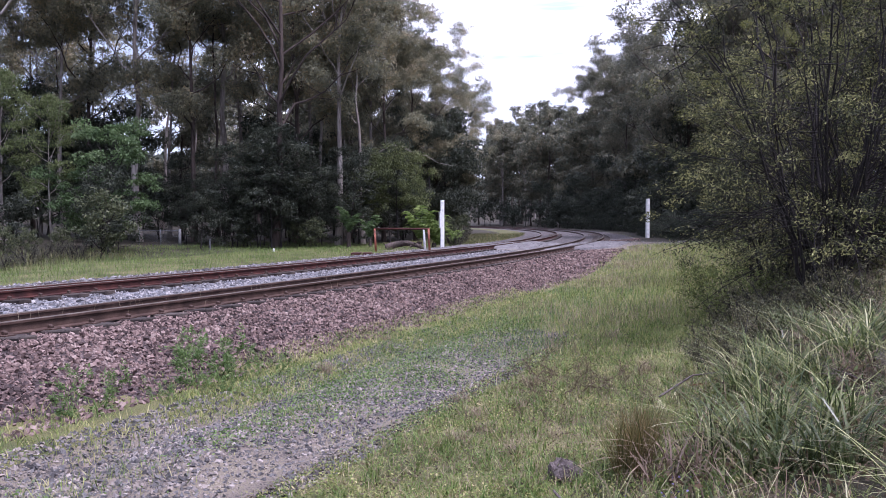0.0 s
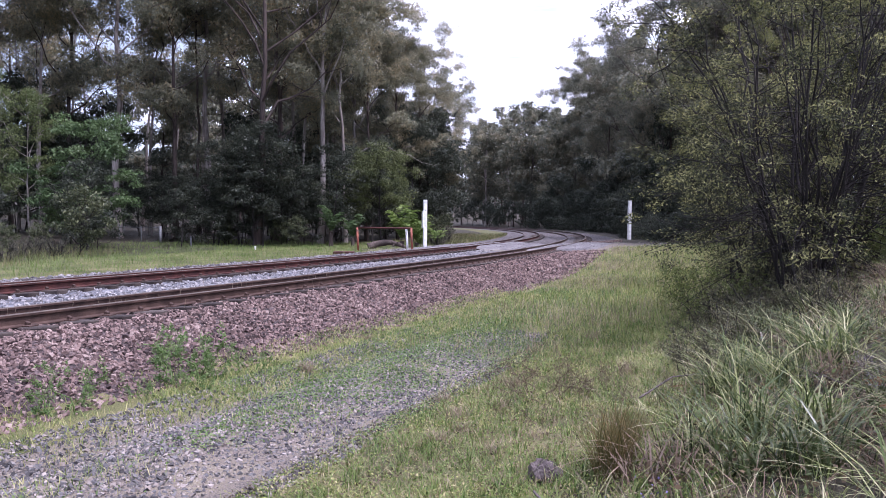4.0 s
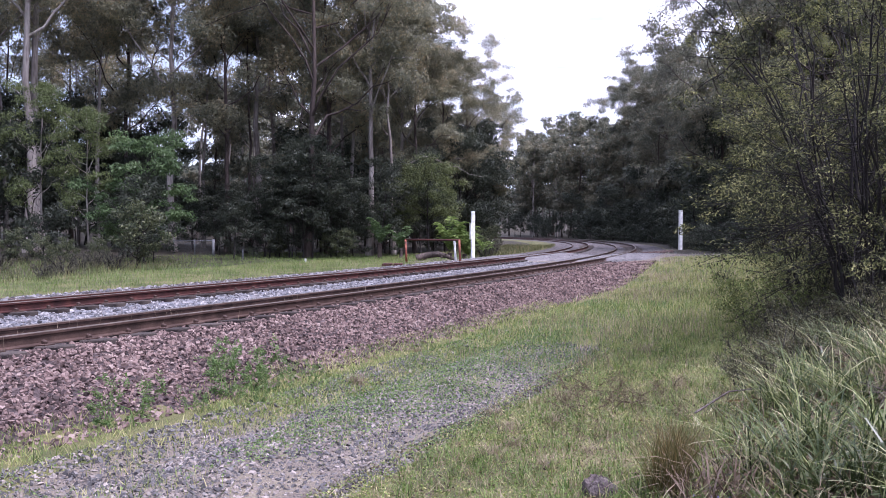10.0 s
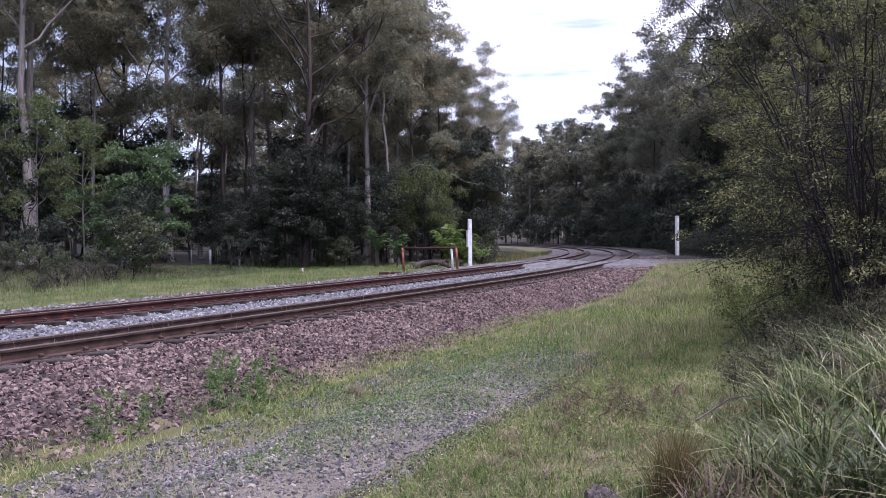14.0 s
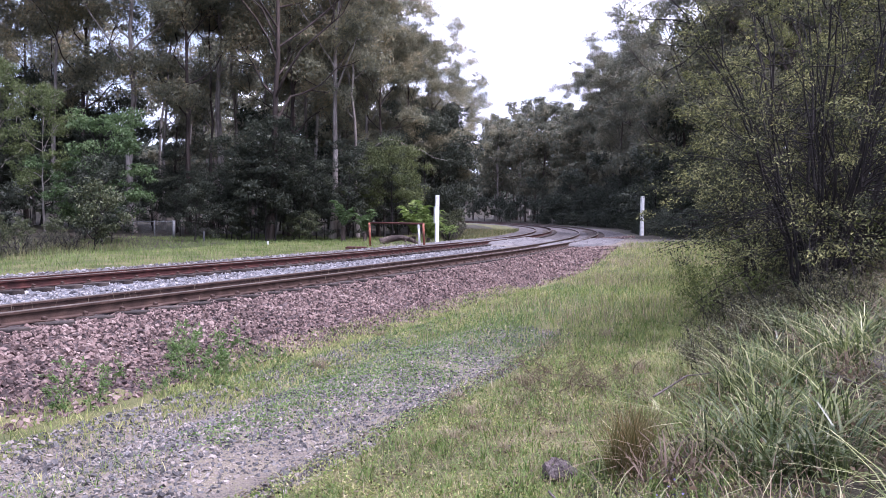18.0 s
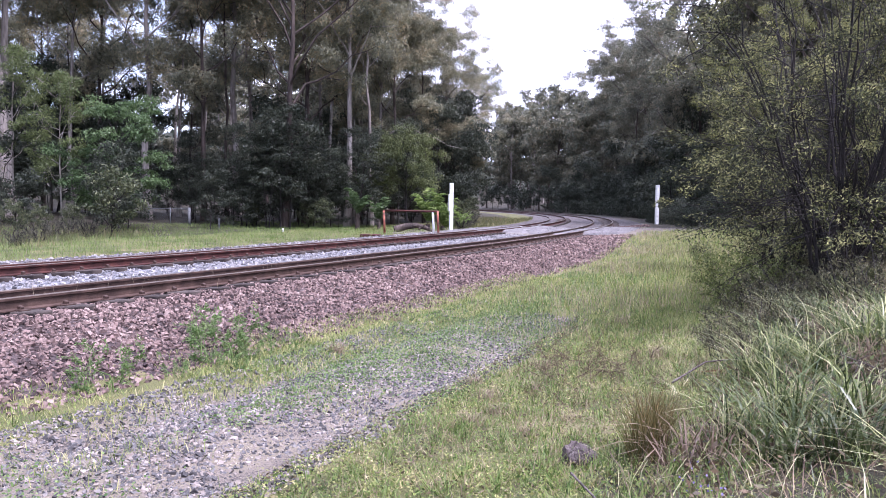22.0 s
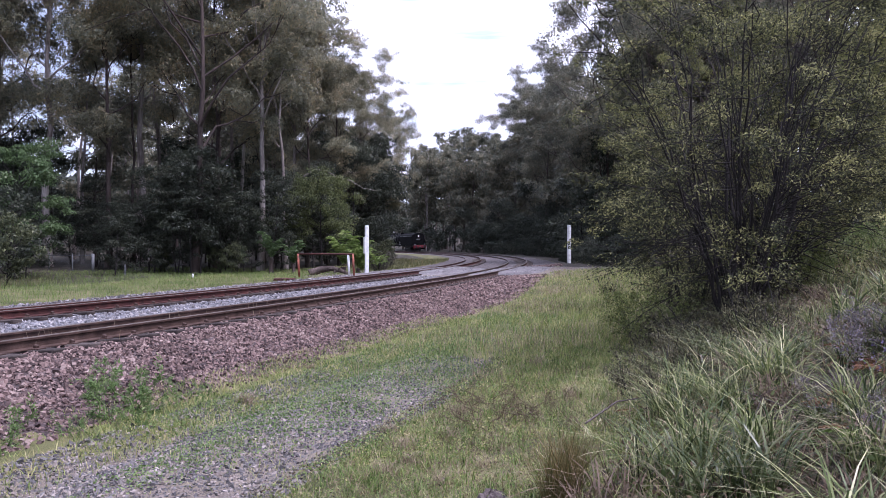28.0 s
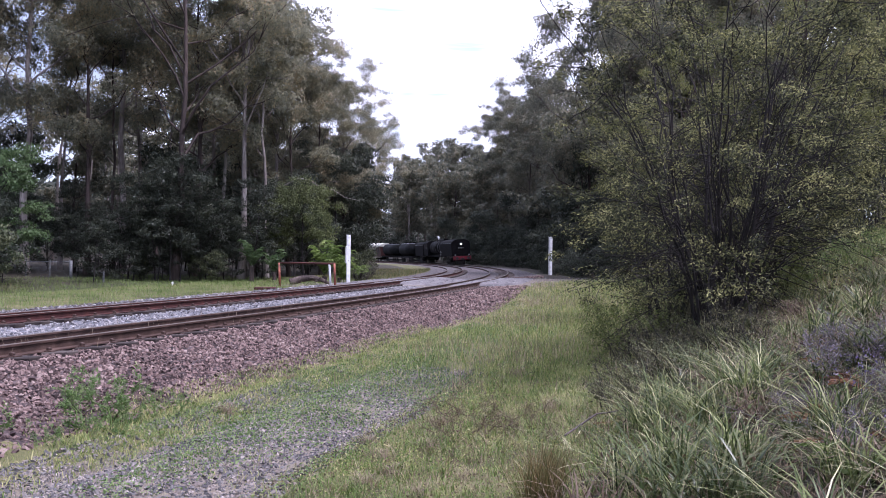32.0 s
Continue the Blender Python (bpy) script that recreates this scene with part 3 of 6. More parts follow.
def rail_mesh(name, d, z_head, s0, s1, side_mat):
    s = np.concatenate([np.arange(s0, 60, 1.0), np.arange(60, s1, 3.0)])
    prof = np.array(RAIL)
    x, y = xy(s[:, None], d + prof[None, :, 0])
    z = np.broadcast_to(z_head - 0.16 + prof[None, :, 1], x.shape)
    v = np.stack([x, y, z], -1).reshape(-1, 3)
    n, m = len(s), len(prof)
    i, j = np.meshgrid(np.arange(n - 1), np.arange(m), indexing="ij")
    k = (j + 1) % m
    f = np.stack([i * m + j, i * m + k, (i + 1) * m + k, (i + 1) * m + j], -1)
    me = np_mesh(name, v, [f.reshape(-1, 4)], side_mat)
    me.materials.append(M_RAIL_TOP)
    slot = np.zeros(f.shape[:2], np.int32)
    slot[:, 7] = 1
    slot[:, 6] = 1
    slot[:, 8] = 1
    me.polygons.foreach_set("material_index", slot.ravel())
    return me


bm = bmesh.new()
box(bm, (2.5, 0.24, 0.2), bevel=0.015, segments=1)
SLEEPER = bpy.data.meshes.new("sleeper")
bm.to_mesh(SLEEPER)
bm.free()
SLEEPER.materials.append(M_SLEEPER)
bm = bmesh.new()
box(bm, (0.16, 0.13, 0.02), Matrix.Translation((0.02, 0, 0.0)), 0.004, 1)
box(bm, (0.07, 0.05, 0.05), Matrix.Translation((0.0, 0, 0.03)) @ Matrix.Rotation(0.3, 4, "Y"), 0.01, 1)
CLIP = bpy.data.meshes.new("rail_clip")
bm.to_mesh(CLIP)
bm.free()
CLIP.materials.append(M_RAIL_DARK)

for centre, side, label, dz in ((0.0, M_RAIL_DARK, "railway track with brown worn rails on stone ballast", 0.0), (-SPACING, M_RUST, "railway track with rust-red rails on grey ballast", -0.0146)):
    tr = thing("railway_track", label, "railway track", "the two tracks of the line")
    part_of("rail", rail_mesh("rail", centre + 0.75, RAIL_Z + dz + CANT / 2, -34, 330, side), tr, "outer raised rail of the curve")
    part_of("rail", rail_mesh("rail", centre - 0.75, RAIL_Z + dz - CANT / 2, -34, 330, side), tr, "inner rail of the curve")
    for i in range(170):
        s = -24 + i * 0.62
        if 33.8 < s < 46.8:
            continue
        x, y = xy(s, centre)
        a = np.interp(s, TS, HEAD)
        m = Matrix.Translation((float(x), float(y), RAIL_Z + dz - 0.16 - 0.105)) @ Matrix.Rotation(-a, 4, "Z") @ Matrix.Rotation(-math.atan(CANT / 1.5), 4, "Y")
        sl = part_of("sleeper", SLEEPER, tr, m=m)
        if s < 34:
            part_of("rail_clip", CLIP, sl, m=Matrix.Translation((0.75 + 0.105, 0, 0.108)))
            part_of("rail_clip", CLIP, sl, m=Matrix.Translation((-0.75 + 0.10, 0, 0.108)))


# ---- trees ----
def gum_meshes(seed, height, r0, crown_from, spread, leaves, leaf, bark, mat, lean=0.4, limbs=11, clump=0.24, low=False, tri=False, heads=4, flat=0.68, broad=0.42, rise=0.35):
    """Trunk with limbs, and a crown of leaves in drooping clumps at the branch ends."""
    rng = np.random.RandomState(seed)
    k = np.linspace(0, 1, 12)
    bend = np.cumsum(rng.normal(0, 0.03, (12, 2)), 0) * height * 0.16
    bend -= bend[0]
    pts = np.stack([bend[:, 0] + lean * k ** 1.5, bend[:, 1], k * height * 0.93], 1)
    rad = r0 * (1 - 0.86 * k ** 0.9) * (1 + 0.35 * np.exp(-k * 30))
    pieces = [tube(pts, rad, 6 if low else 9)]
    ends = []
    for i in range(limbs):
        q = crown_from + (0.97 - crown_from) * (i + rng.uniform(0, 0.8)) / limbs
        base = np.array([np.interp(q, k, pts[:, a]) for a in range(3)])
        az = i * 2.4 + rng.uniform(-0.6, 0.6)
        up = np.interp(q, [crown_from, 1], [rise, rise + 0.75]) + rng.uniform(-0.15, 0.3)
        length = spread * np.interp(q, [crown_from, (crown_from + 1) / 2, 1], [0.75, 1.0, 0.5]) * rng.uniform(0.7, 1.15)
        j = np.linspace(0, 1, 6)[:, None]
        d = np.array([np.cos(az), np.sin(az), up])
        d /= np.linalg.norm(d)
        wob = np.cumsum(rng.normal(0, 0.055, (6, 3)), 0) * length
        wob -= wob[0]
        lp = base + d * j * length + wob + np.array([0, 0, 0.30 * length]) * j ** 2
        lr = max(0.025, np.interp(q, k, rad) * 0.58) * (1 - 0.8 * j[:, 0])
        pieces.append(tube(lp, lr, 5))
        ends.append((lp[-1], 1.0))
        for _ in range(3 if low else 4):
            t = rng.uniform(0.35, 0.95)
            b0 = np.array([np.interp(t, j[:, 0], lp[:, a]) for a in range(3)])
            dd = unit(d + rng.normal(0, 0.65, 3) + [0, 0, 0.25])
            ll = length * rng.uniform(0.22, 0.5)
            e = b0 + dd * ll
            if not low:
                pieces.append(tube(np.stack([b0, (b0 + e) / 2 + rng.normal(0, 0.08, 3) * ll, e]), [lr[2] * 0.6, lr[2] * 0.4, 0.015], 4))
            ends.append((e, rng.uniform(0.6, 1.0)))
    trunk = np_mesh("trunk", *(lambda v, f: (v, [f]))(*join_np(pieces)), bark, True)
    # every branch end carries a rounded head of foliage made of smaller heads, leafy on the outside and hollow below
    c, w = np.array([e for e, _ in ends]), np.array([q for _, q in ends])
    size = np.repeat(w * spread * clump, heads)
    c = np.repeat(c, heads, 0) + unit(rng.normal(size=(len(size), 3))) * (size * rng.uniform(0.35, 1.0, len(size)))[:, None] * [1, 1, 0.55]
    size = size * rng.uniform(0.38, 0.78, len(size))
    pick = rng.choice(len(c), leaves, p=size ** 2 / (size ** 2).sum())
    u = unit(rng.normal(size=(leaves, 3)) + [0, 0, 0.35])
    ragged = 1 + 0.28 * np.sin(u[:, 0] * 5 + pick) * np.sin(u[:, 1] * 5 + 2.0 * pick) + rng.normal(0, 0.10, leaves)
    depth = np.where(rng.uniform(0, 1, leaves) < 0.82, rng.uniform(0.78, 1.0, leaves), rng.uniform(0.2, 1.25, leaves))
    centre = c[pick] + u * (size[pick] * ragged * depth)[:, None] * [1, 1, flat]
    facing = u * [1, 1, 1.0 / flat] + rng.normal(0, 0.55, (leaves, 3))
    d = rng.normal(0, 0.55, (leaves, 3)) + [0, 0, -0.8]
    v, f = leaf_cards(rng, centre, d, facing, leaf * rng.uniform(0.6, 1.35, leaves), leaf * broad * rng.uniform(0.7, 1.3, leaves), low or tri)
    return trunk, np_mesh("crown", v, [f], mat)


def tree_thing(name, meshes, label, category, group, m):
    ob = thing(name, label, category, group)
    part_of("trunk", meshes[0], ob)
    part_of("crown", meshes[1], ob)
    ob.matrix_world = m
    return ob


GUMS = [gum_meshes(101, 23, 0.23, 0.42, 5.2, 34000, 0.19, M_BARK_PALE, M_LEAF_GUM, limbs=12, clump=0.24, tri=True, rise=0.6),
        gum_meshes(102, 25, 0.22, 0.28, 8.0, 52000, 0.19, M_BARK_DARK, M_LEAF_GUM, limbs=20, clump=0.19, tri=True, rise=0.55),
        gum_meshes(103, 20, 0.17, 0.46, 4.6, 26000, 0.19, M_BARK_PALE, M_LEAF_GUM, lean=0.9, limbs=11, clump=0.24, tri=True, rise=0.6),
        gum_meshes(104, 22, 0.19, 0.32, 5.6, 36000, 0.19, M_BARK_DARK, M_LEAF_GUM, lean=-0.6, limbs=14, clump=0.23, tri=True, rise=0.4)]
FAR_GUMS = [gum_meshes(111, 22, 0.26, 0.34, 5.0, 6500, 0.50, M_BARK_PALE, M_LEAF_GUM_SHADED, low=True, limbs=10, clump=0.34, heads=3, broad=0.5),
            gum_meshes(112, 24, 0.30, 0.30, 5.6, 7000, 0.52, M_BARK_DARK, M_LEAF_GUM_SHADED, low=True, limbs=11, clump=0.34, heads=3, broad=0.5),
            gum_meshes(113, 18, 0.20, 0.24, 5.0, 6000, 0.48, M_BARK_DARK, M_LEAF_GUM_SHADED, low=True, limbs=10, clump=0.36, heads=3, broad=0.5)]
UNDER = [gum_meshes(121, 5.0, 0.06, 0.10, 2.3, 2600, 0.25, M_TWIG, M_LEAF_SHADED, low=True, limbs=12, clump=0.36, heads=2),
         gum_meshes(122, 7.5, 0.09, 0.14, 2.8, 3000, 0.27, M_TWIG, M_LEAF_SHADED, low=True, limbs=13, clump=0.36, heads=2),
         gum_meshes(123, 3.2, 0.05, 0.08, 1.8, 2000, 0.21, M_TWIG, M_LEAF_SHADED, low=True, limbs=11, clump=0.38, heads=2)]


def at(px, depth):
    """World place at this depth ahead, as seen towards the given bearing."""
    x = (px - 784) / 1405.7 * depth
    return x, depth


def stand(x, y, rz, k=1.0, kz=None, sink=0.05):
    return Matrix.Translation((x, y, ground_at(x, y) - sink)) @ Matrix.Rotation(rz, 4, "Z") @ Matrix.Diagonal((k, k, kz or k, 1))


rng = np.random.RandomState(7)
# trees whose trunks stand out at the edge of the wood: bearing, depth, kind, turn, size
EDGE = [(-330, 40, 2, 0.3, 1.0), (-250, 44, 3, 1.0, 1.0), (-120, 42, 0, 2.0, 0.95), (-22, 42, 0, 0.4, 1.2), (0, 46, 0, 2.2, 1.25), (110, 50, 2, 1.2, 1.0), (162, 52, 3, 2.9, 1.0), (245, 49, 0, 4.0, 1.05), (300, 55, 2, 0.7, 0.85), (343, 50, 3, 5.0, 0.95),
        (400, 53, 0, 1.5, 1.1), (432, 57, 2, 3.0, 1.1), (487, 46.5, 1, 0.2, 1.0), (524, 52, 3, 0.1, 1.0), (548, 58, 2, 4.4, 1.1), (598, 50, 0, 5.5, 0.95), (642, 54, 2, 2.4, 0.95), (680, 58, 3, 0.9, 0.80), (735, 62, 1, 3.6, 0.60), (778, 65, 1, 4.1, 0.60)]
gum_labels = ["tall smooth-barked gum tree with pale grey trunk", "spreading dark-barked gum tree with long limbs", "slender pale gum tree with leaning trunk", "dark stringy-barked gum tree at the wood's edge"]
for px, depth, kind, turn, k in EDGE:
    x, y = at(px, depth)
    tree = tree_thing("gum_tree", GUMS[kind], gum_labels[kind], "tree", "gum trees of the wood", stand(x, y, turn, k))
    if px == 642:
        bare = [(x, y, 5.6), (x + 0.7, y - 1.4, 6.2), (x + 1.4, y - 2.2, 6.35), (x + 2.1, y - 2.6, 6.75), (x + 2.9, y - 2.9, 6.6), (x + 3.6, y - 3.0, 6.15), (x + 4.4, y - 3.1, 6.0), (x + 5.1, y - 3.2, 5.55), (x + 6.0, y - 3.3, 5.35)]
        fork = [bare[5], (x + 4.2, y - 3.2, 6.55), (x + 4.9, y - 3.4, 6.5)]
        v, f = join_np([tube(bare, [0.06, 0.05, 0.045, 0.04, 0.034, 0.03, 0.023, 0.016, 0.008], 6), tube(fork, [0.022, 0.015, 0.006], 5)])
        part_of("bare_limb", np_mesh("bare_limb", v, [f], M_BARK_PALE, True), tree, "long pale dead limb without leaves", stand(x, y, turn, k).inverted())
SECOND = [(-290, 56, 1, 0.5, 1.0), (-160, 60, 3, 1.3, 1.05), (60, 60, 3, 0.9, 1.1), (-60, 55, 3, 2.3, 1.05), (135, 64, 0, 2.0, 1.1), (625, 66, 3, 3.3, 1.1), (655, 60, 0, 5.9, 0.86), (712, 70, 3, 1.1, 0.74), (800, 72, 3, 0.2, 0.60), (812, 80, 1, 2.0, 0.5)]
for px, depth, kind, turn, k in SECOND:
    x, y = at(px, depth)
    k = k * 0.8 if px < 640 else k
    tree_thing("gum_tree", GUMS[kind], gum_labels[kind], "tree", "gum trees of the wood", stand(x, y, turn, k))
def shaded_copy(pair):
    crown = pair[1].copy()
    crown.materials[0] = M_LEAF_GUM_SHADED
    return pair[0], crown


# same gums with crowns recoloured darker to paint them as standing in shade
SHADY = [shaded_copy(g) for g in GUMS]
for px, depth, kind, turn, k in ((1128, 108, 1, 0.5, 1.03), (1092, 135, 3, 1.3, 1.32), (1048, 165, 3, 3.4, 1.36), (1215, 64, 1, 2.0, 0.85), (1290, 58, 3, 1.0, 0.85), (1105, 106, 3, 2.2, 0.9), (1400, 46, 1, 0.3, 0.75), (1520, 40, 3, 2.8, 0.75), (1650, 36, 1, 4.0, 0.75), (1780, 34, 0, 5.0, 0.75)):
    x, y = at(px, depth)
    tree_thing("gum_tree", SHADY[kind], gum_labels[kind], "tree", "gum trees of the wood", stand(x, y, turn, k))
POLE_GUMS = [gum_meshes(105, 25, 0.17, 0.58, 3.0, 1700, 0.28, M_BARK_PALE, M_LEAF_GUM, lean=0.5, limbs=12, low=True, clump=0.3), gum_meshes(106, 23, 0.13, 0.55, 2.6, 1400, 0.28, M_BARK_DARK, M_LEAF_GUM, lean=-0.3, limbs=11, low=True, clump=0.3), gum_meshes(107, 24, 0.20, 0.5, 3.2, 1800, 0.28, M_BARK_PALE, M_LEAF_GUM, lean=-0.8, limbs=12, low=True, clump=0.3)]
for i, px in enumerate(np.linspace(-340, 700, 24)):
    x, y = at(px + rng.uniform(-9, 9), rng.uniform(47, 72))
    tree_thing("gum_tree", POLE_GUMS[i % 3], "slender straight gum tree crowded in the wood", "tree", "gum trees of the wood", stand(x, y, rng.uniform(0, 6.28), rng.uniform(0.6, 0.95) if px < 600 else 0.62))
# the wood behind them and round the bend
# s from, s to, d from, d to, step along, step across, least and most size
WOODS = [(-30, 34, -50, -36, 8, 8, 0.34, 0.48), (62, 150, -40, -17, 9, 9, 0.55, 0.8), (57, 215, 13, 22, 6.5, 8, 0.95, 1.15), (70, 235, 30, 50, 14, 12, 1.0, 1.25), (150, 270, -50, -14, 18, 18, 0.9, 1.1), (26, 58, 24, 44, 9, 10, 0.75, 1.0)]
for s0, s1, d0, d1, ds, dd, k0, k1 in WOODS:
    for s in np.arange(s0, s1, ds):
        for d in np.arange(d0, d1, dd):
            x, y = (float(q) for q in xy(s + rng.uniform(-0.4, 0.4) * ds, d + rng.uniform(-0.35, 0.35) * dd))
            j = int(rng.randint(3))
            tree_thing("gum_tree", FAR_GUMS[j], "tall forest gum tree in the dense wood", "tree", "gum trees of the wood", stand(x, y, rng.uniform(0, 6.28), rng.uniform(k0, k1)))
for s0, s1, d0, d1, ds, dd, k0, k1 in ((-40, 50, -18.5, -16.4, 2.4, 3, 0.32, 0.55), (-40, 44, -27, -18.5, 5.2, 5, 0.6, 1.05), (-45, 58, -36, -28, 5.5, 9, 0.9, 1.4), (46, 140, -22, -15.0, 4.4, 6, 0.8, 1.2), (141, 165, -16, -11, 5, 6, 0.8, 1.2), (56, 200, 8.0, 13, 4.2, 5, 0.9, 1.3), (24, 52, 16, 26, 6, 8, 0.9, 1.3)):
    for s in np.arange(s0, s1, ds):
        for d in np.arange(d0, d1, dd):
            x, y = (float(q) for q in xy(s + rng.uniform(-0.4, 0.4) * ds, d + rng.uniform(-0.3, 0.3) * dd))
            if (225 < 784 + 1405.7 * x / y < 335 and y < 47.5) or (y < 34 and x < 0 and y > 0):
                continue
            j = int(rng.randint(3))
            m = stand(x, y, rng.uniform(0, 6.28), rng.uniform(k0, k1))
            if d < 0 and s > 44 and 0.012 < x / y < 0.09:
                continue  # the cleared inner side of the bend
            tree_thing("understorey_tree", UNDER[j], "dark leafy understorey tree of the wood", "tree", "understorey of the wood", m)


EDGE_UNDER = gum_meshes(124, 9.5, 0.10, 0.10, 3.4, 16000, 0.20, M_TWIG, M_LEAF_SHADED, limbs=16, clump=0.32, tri=True, heads=3)
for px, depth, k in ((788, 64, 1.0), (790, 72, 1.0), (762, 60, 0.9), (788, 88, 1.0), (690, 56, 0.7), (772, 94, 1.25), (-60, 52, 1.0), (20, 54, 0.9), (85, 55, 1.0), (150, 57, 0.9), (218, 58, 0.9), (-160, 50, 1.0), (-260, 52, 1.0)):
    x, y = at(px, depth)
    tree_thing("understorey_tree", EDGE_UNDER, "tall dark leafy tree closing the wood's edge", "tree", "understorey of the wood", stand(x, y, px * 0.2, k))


THIN_UNDER = [gum_meshes(125, 6.0, 0.05, 0.16, 2.2, 5200, 0.17, M_TWIG, M_LEAF_SHADED, limbs=15, clump=0.30, tri=True, heads=3, flat=0.45, rise=0.1),
              gum_meshes(126, 8.5, 0.06, 0.30, 2.4, 5600, 0.17, M_TWIG, M_LEAF_SHADED, limbs=15, clump=0.30, tri=True, heads=3, flat=0.45, rise=0.15)]
for i, px in enumerate(np.linspace(336, 640, 13)):
    x, y = at(px + rng.uniform(-7, 7), rng.uniform(44.5, 50))
    tree_thing("understorey_tree", THIN_UNDER[i % 2], "thin dark layered understorey tree among the trunks", "tree", "understorey of the wood", stand(x, y, rng.uniform(0, 6.28), rng.uniform(0.4, 0.7)))
for px, depth, k in ((480, 44.8, 0.95), (497, 45.2, 0.8), (455, 45.5, 0.7), (530, 46, 0.75)):
    tree_thing("understorey_tree", THIN_UNDER[px % 2], "thin dark layered understorey tree among the trunks", "tree", "understorey of the wood", stand(*at(px, depth), px * 0.7, k))
for i, px in enumerate(np.linspace(-330, 330, 16)):
    x, y = at(px + rng.uniform(-9, 9), rng.uniform(48, 53))
    tree_thing("understorey_tree", THIN_UNDER[i % 2], "thin dark layered understorey tree among the trunks", "tree", "understorey of the wood", stand(x, y, rng.uniform(0, 6.28), rng.uniform(0.5, 0.8)))


for s in np.arange(46.5, 150, 3.2):
    x, y = (float(q) for q in xy(s + rng.uniform(-0.8, 0.8), 7.6 + rng.uniform(0, 1.8) + 0.6 * (s < 58)))
    tree_thing("understorey_tree", EDGE_UNDER, "low dark leafy tree crowding the railway's edge", "tree", "understorey of the wood", stand(x, y, rng.uniform(0, 6.28), rng.uniform(0.4, 0.62)))


for s in np.arange(46.2, 66, 0.9):
    x, y = (float(q) for q in xy(s + rng.uniform(-0.3, 0.3), 3.7 + rng.uniform(0, 2.2) + 2.0 * (s < 47.5)))
    tree_thing("understorey_tree", UNDER[2], "low dark scrub tree beside the railway", "tree", "understorey of the wood", stand(x, y, rng.uniform(0, 6.28), rng.uniform(0.22, 0.42), sink=0.15))


for s in np.arange(46, 150, 2.0):
    x, y = (float(q) for q in xy(s + rng.uniform(-0.5, 0.5), 5.0 + rng.uniform(0, 1.6) + 1.6 * (s < 54)))
    tree_thing("understorey_tree", UNDER[2], "low dark scrub tree beside the railway", "tree", "understorey of the wood", stand(x, y, rng.uniform(0, 6.28), rng.uniform(0.4, 0.65), sink=0.25))


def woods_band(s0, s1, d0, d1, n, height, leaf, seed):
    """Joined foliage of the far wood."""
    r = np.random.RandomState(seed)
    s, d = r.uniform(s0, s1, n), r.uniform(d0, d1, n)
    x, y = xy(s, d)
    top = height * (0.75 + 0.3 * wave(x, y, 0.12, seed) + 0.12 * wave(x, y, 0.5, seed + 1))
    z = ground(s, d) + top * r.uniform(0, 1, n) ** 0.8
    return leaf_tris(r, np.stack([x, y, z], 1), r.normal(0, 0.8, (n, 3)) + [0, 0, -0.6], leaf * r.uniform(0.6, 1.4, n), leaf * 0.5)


# far foliage takes the leaf colour darkened to stand for forest shade
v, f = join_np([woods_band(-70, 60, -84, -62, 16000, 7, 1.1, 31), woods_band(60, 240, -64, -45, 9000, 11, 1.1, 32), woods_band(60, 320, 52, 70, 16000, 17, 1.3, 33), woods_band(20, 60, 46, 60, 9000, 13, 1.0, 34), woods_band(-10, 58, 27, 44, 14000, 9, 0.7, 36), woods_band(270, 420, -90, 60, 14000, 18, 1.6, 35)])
tagged(new("far_woods", np_mesh("far_woods", v, [f], M_LEAF_SHADED)), "dense foliage of the far wood, coloured dark for its shade", "woods", kind="stuff")


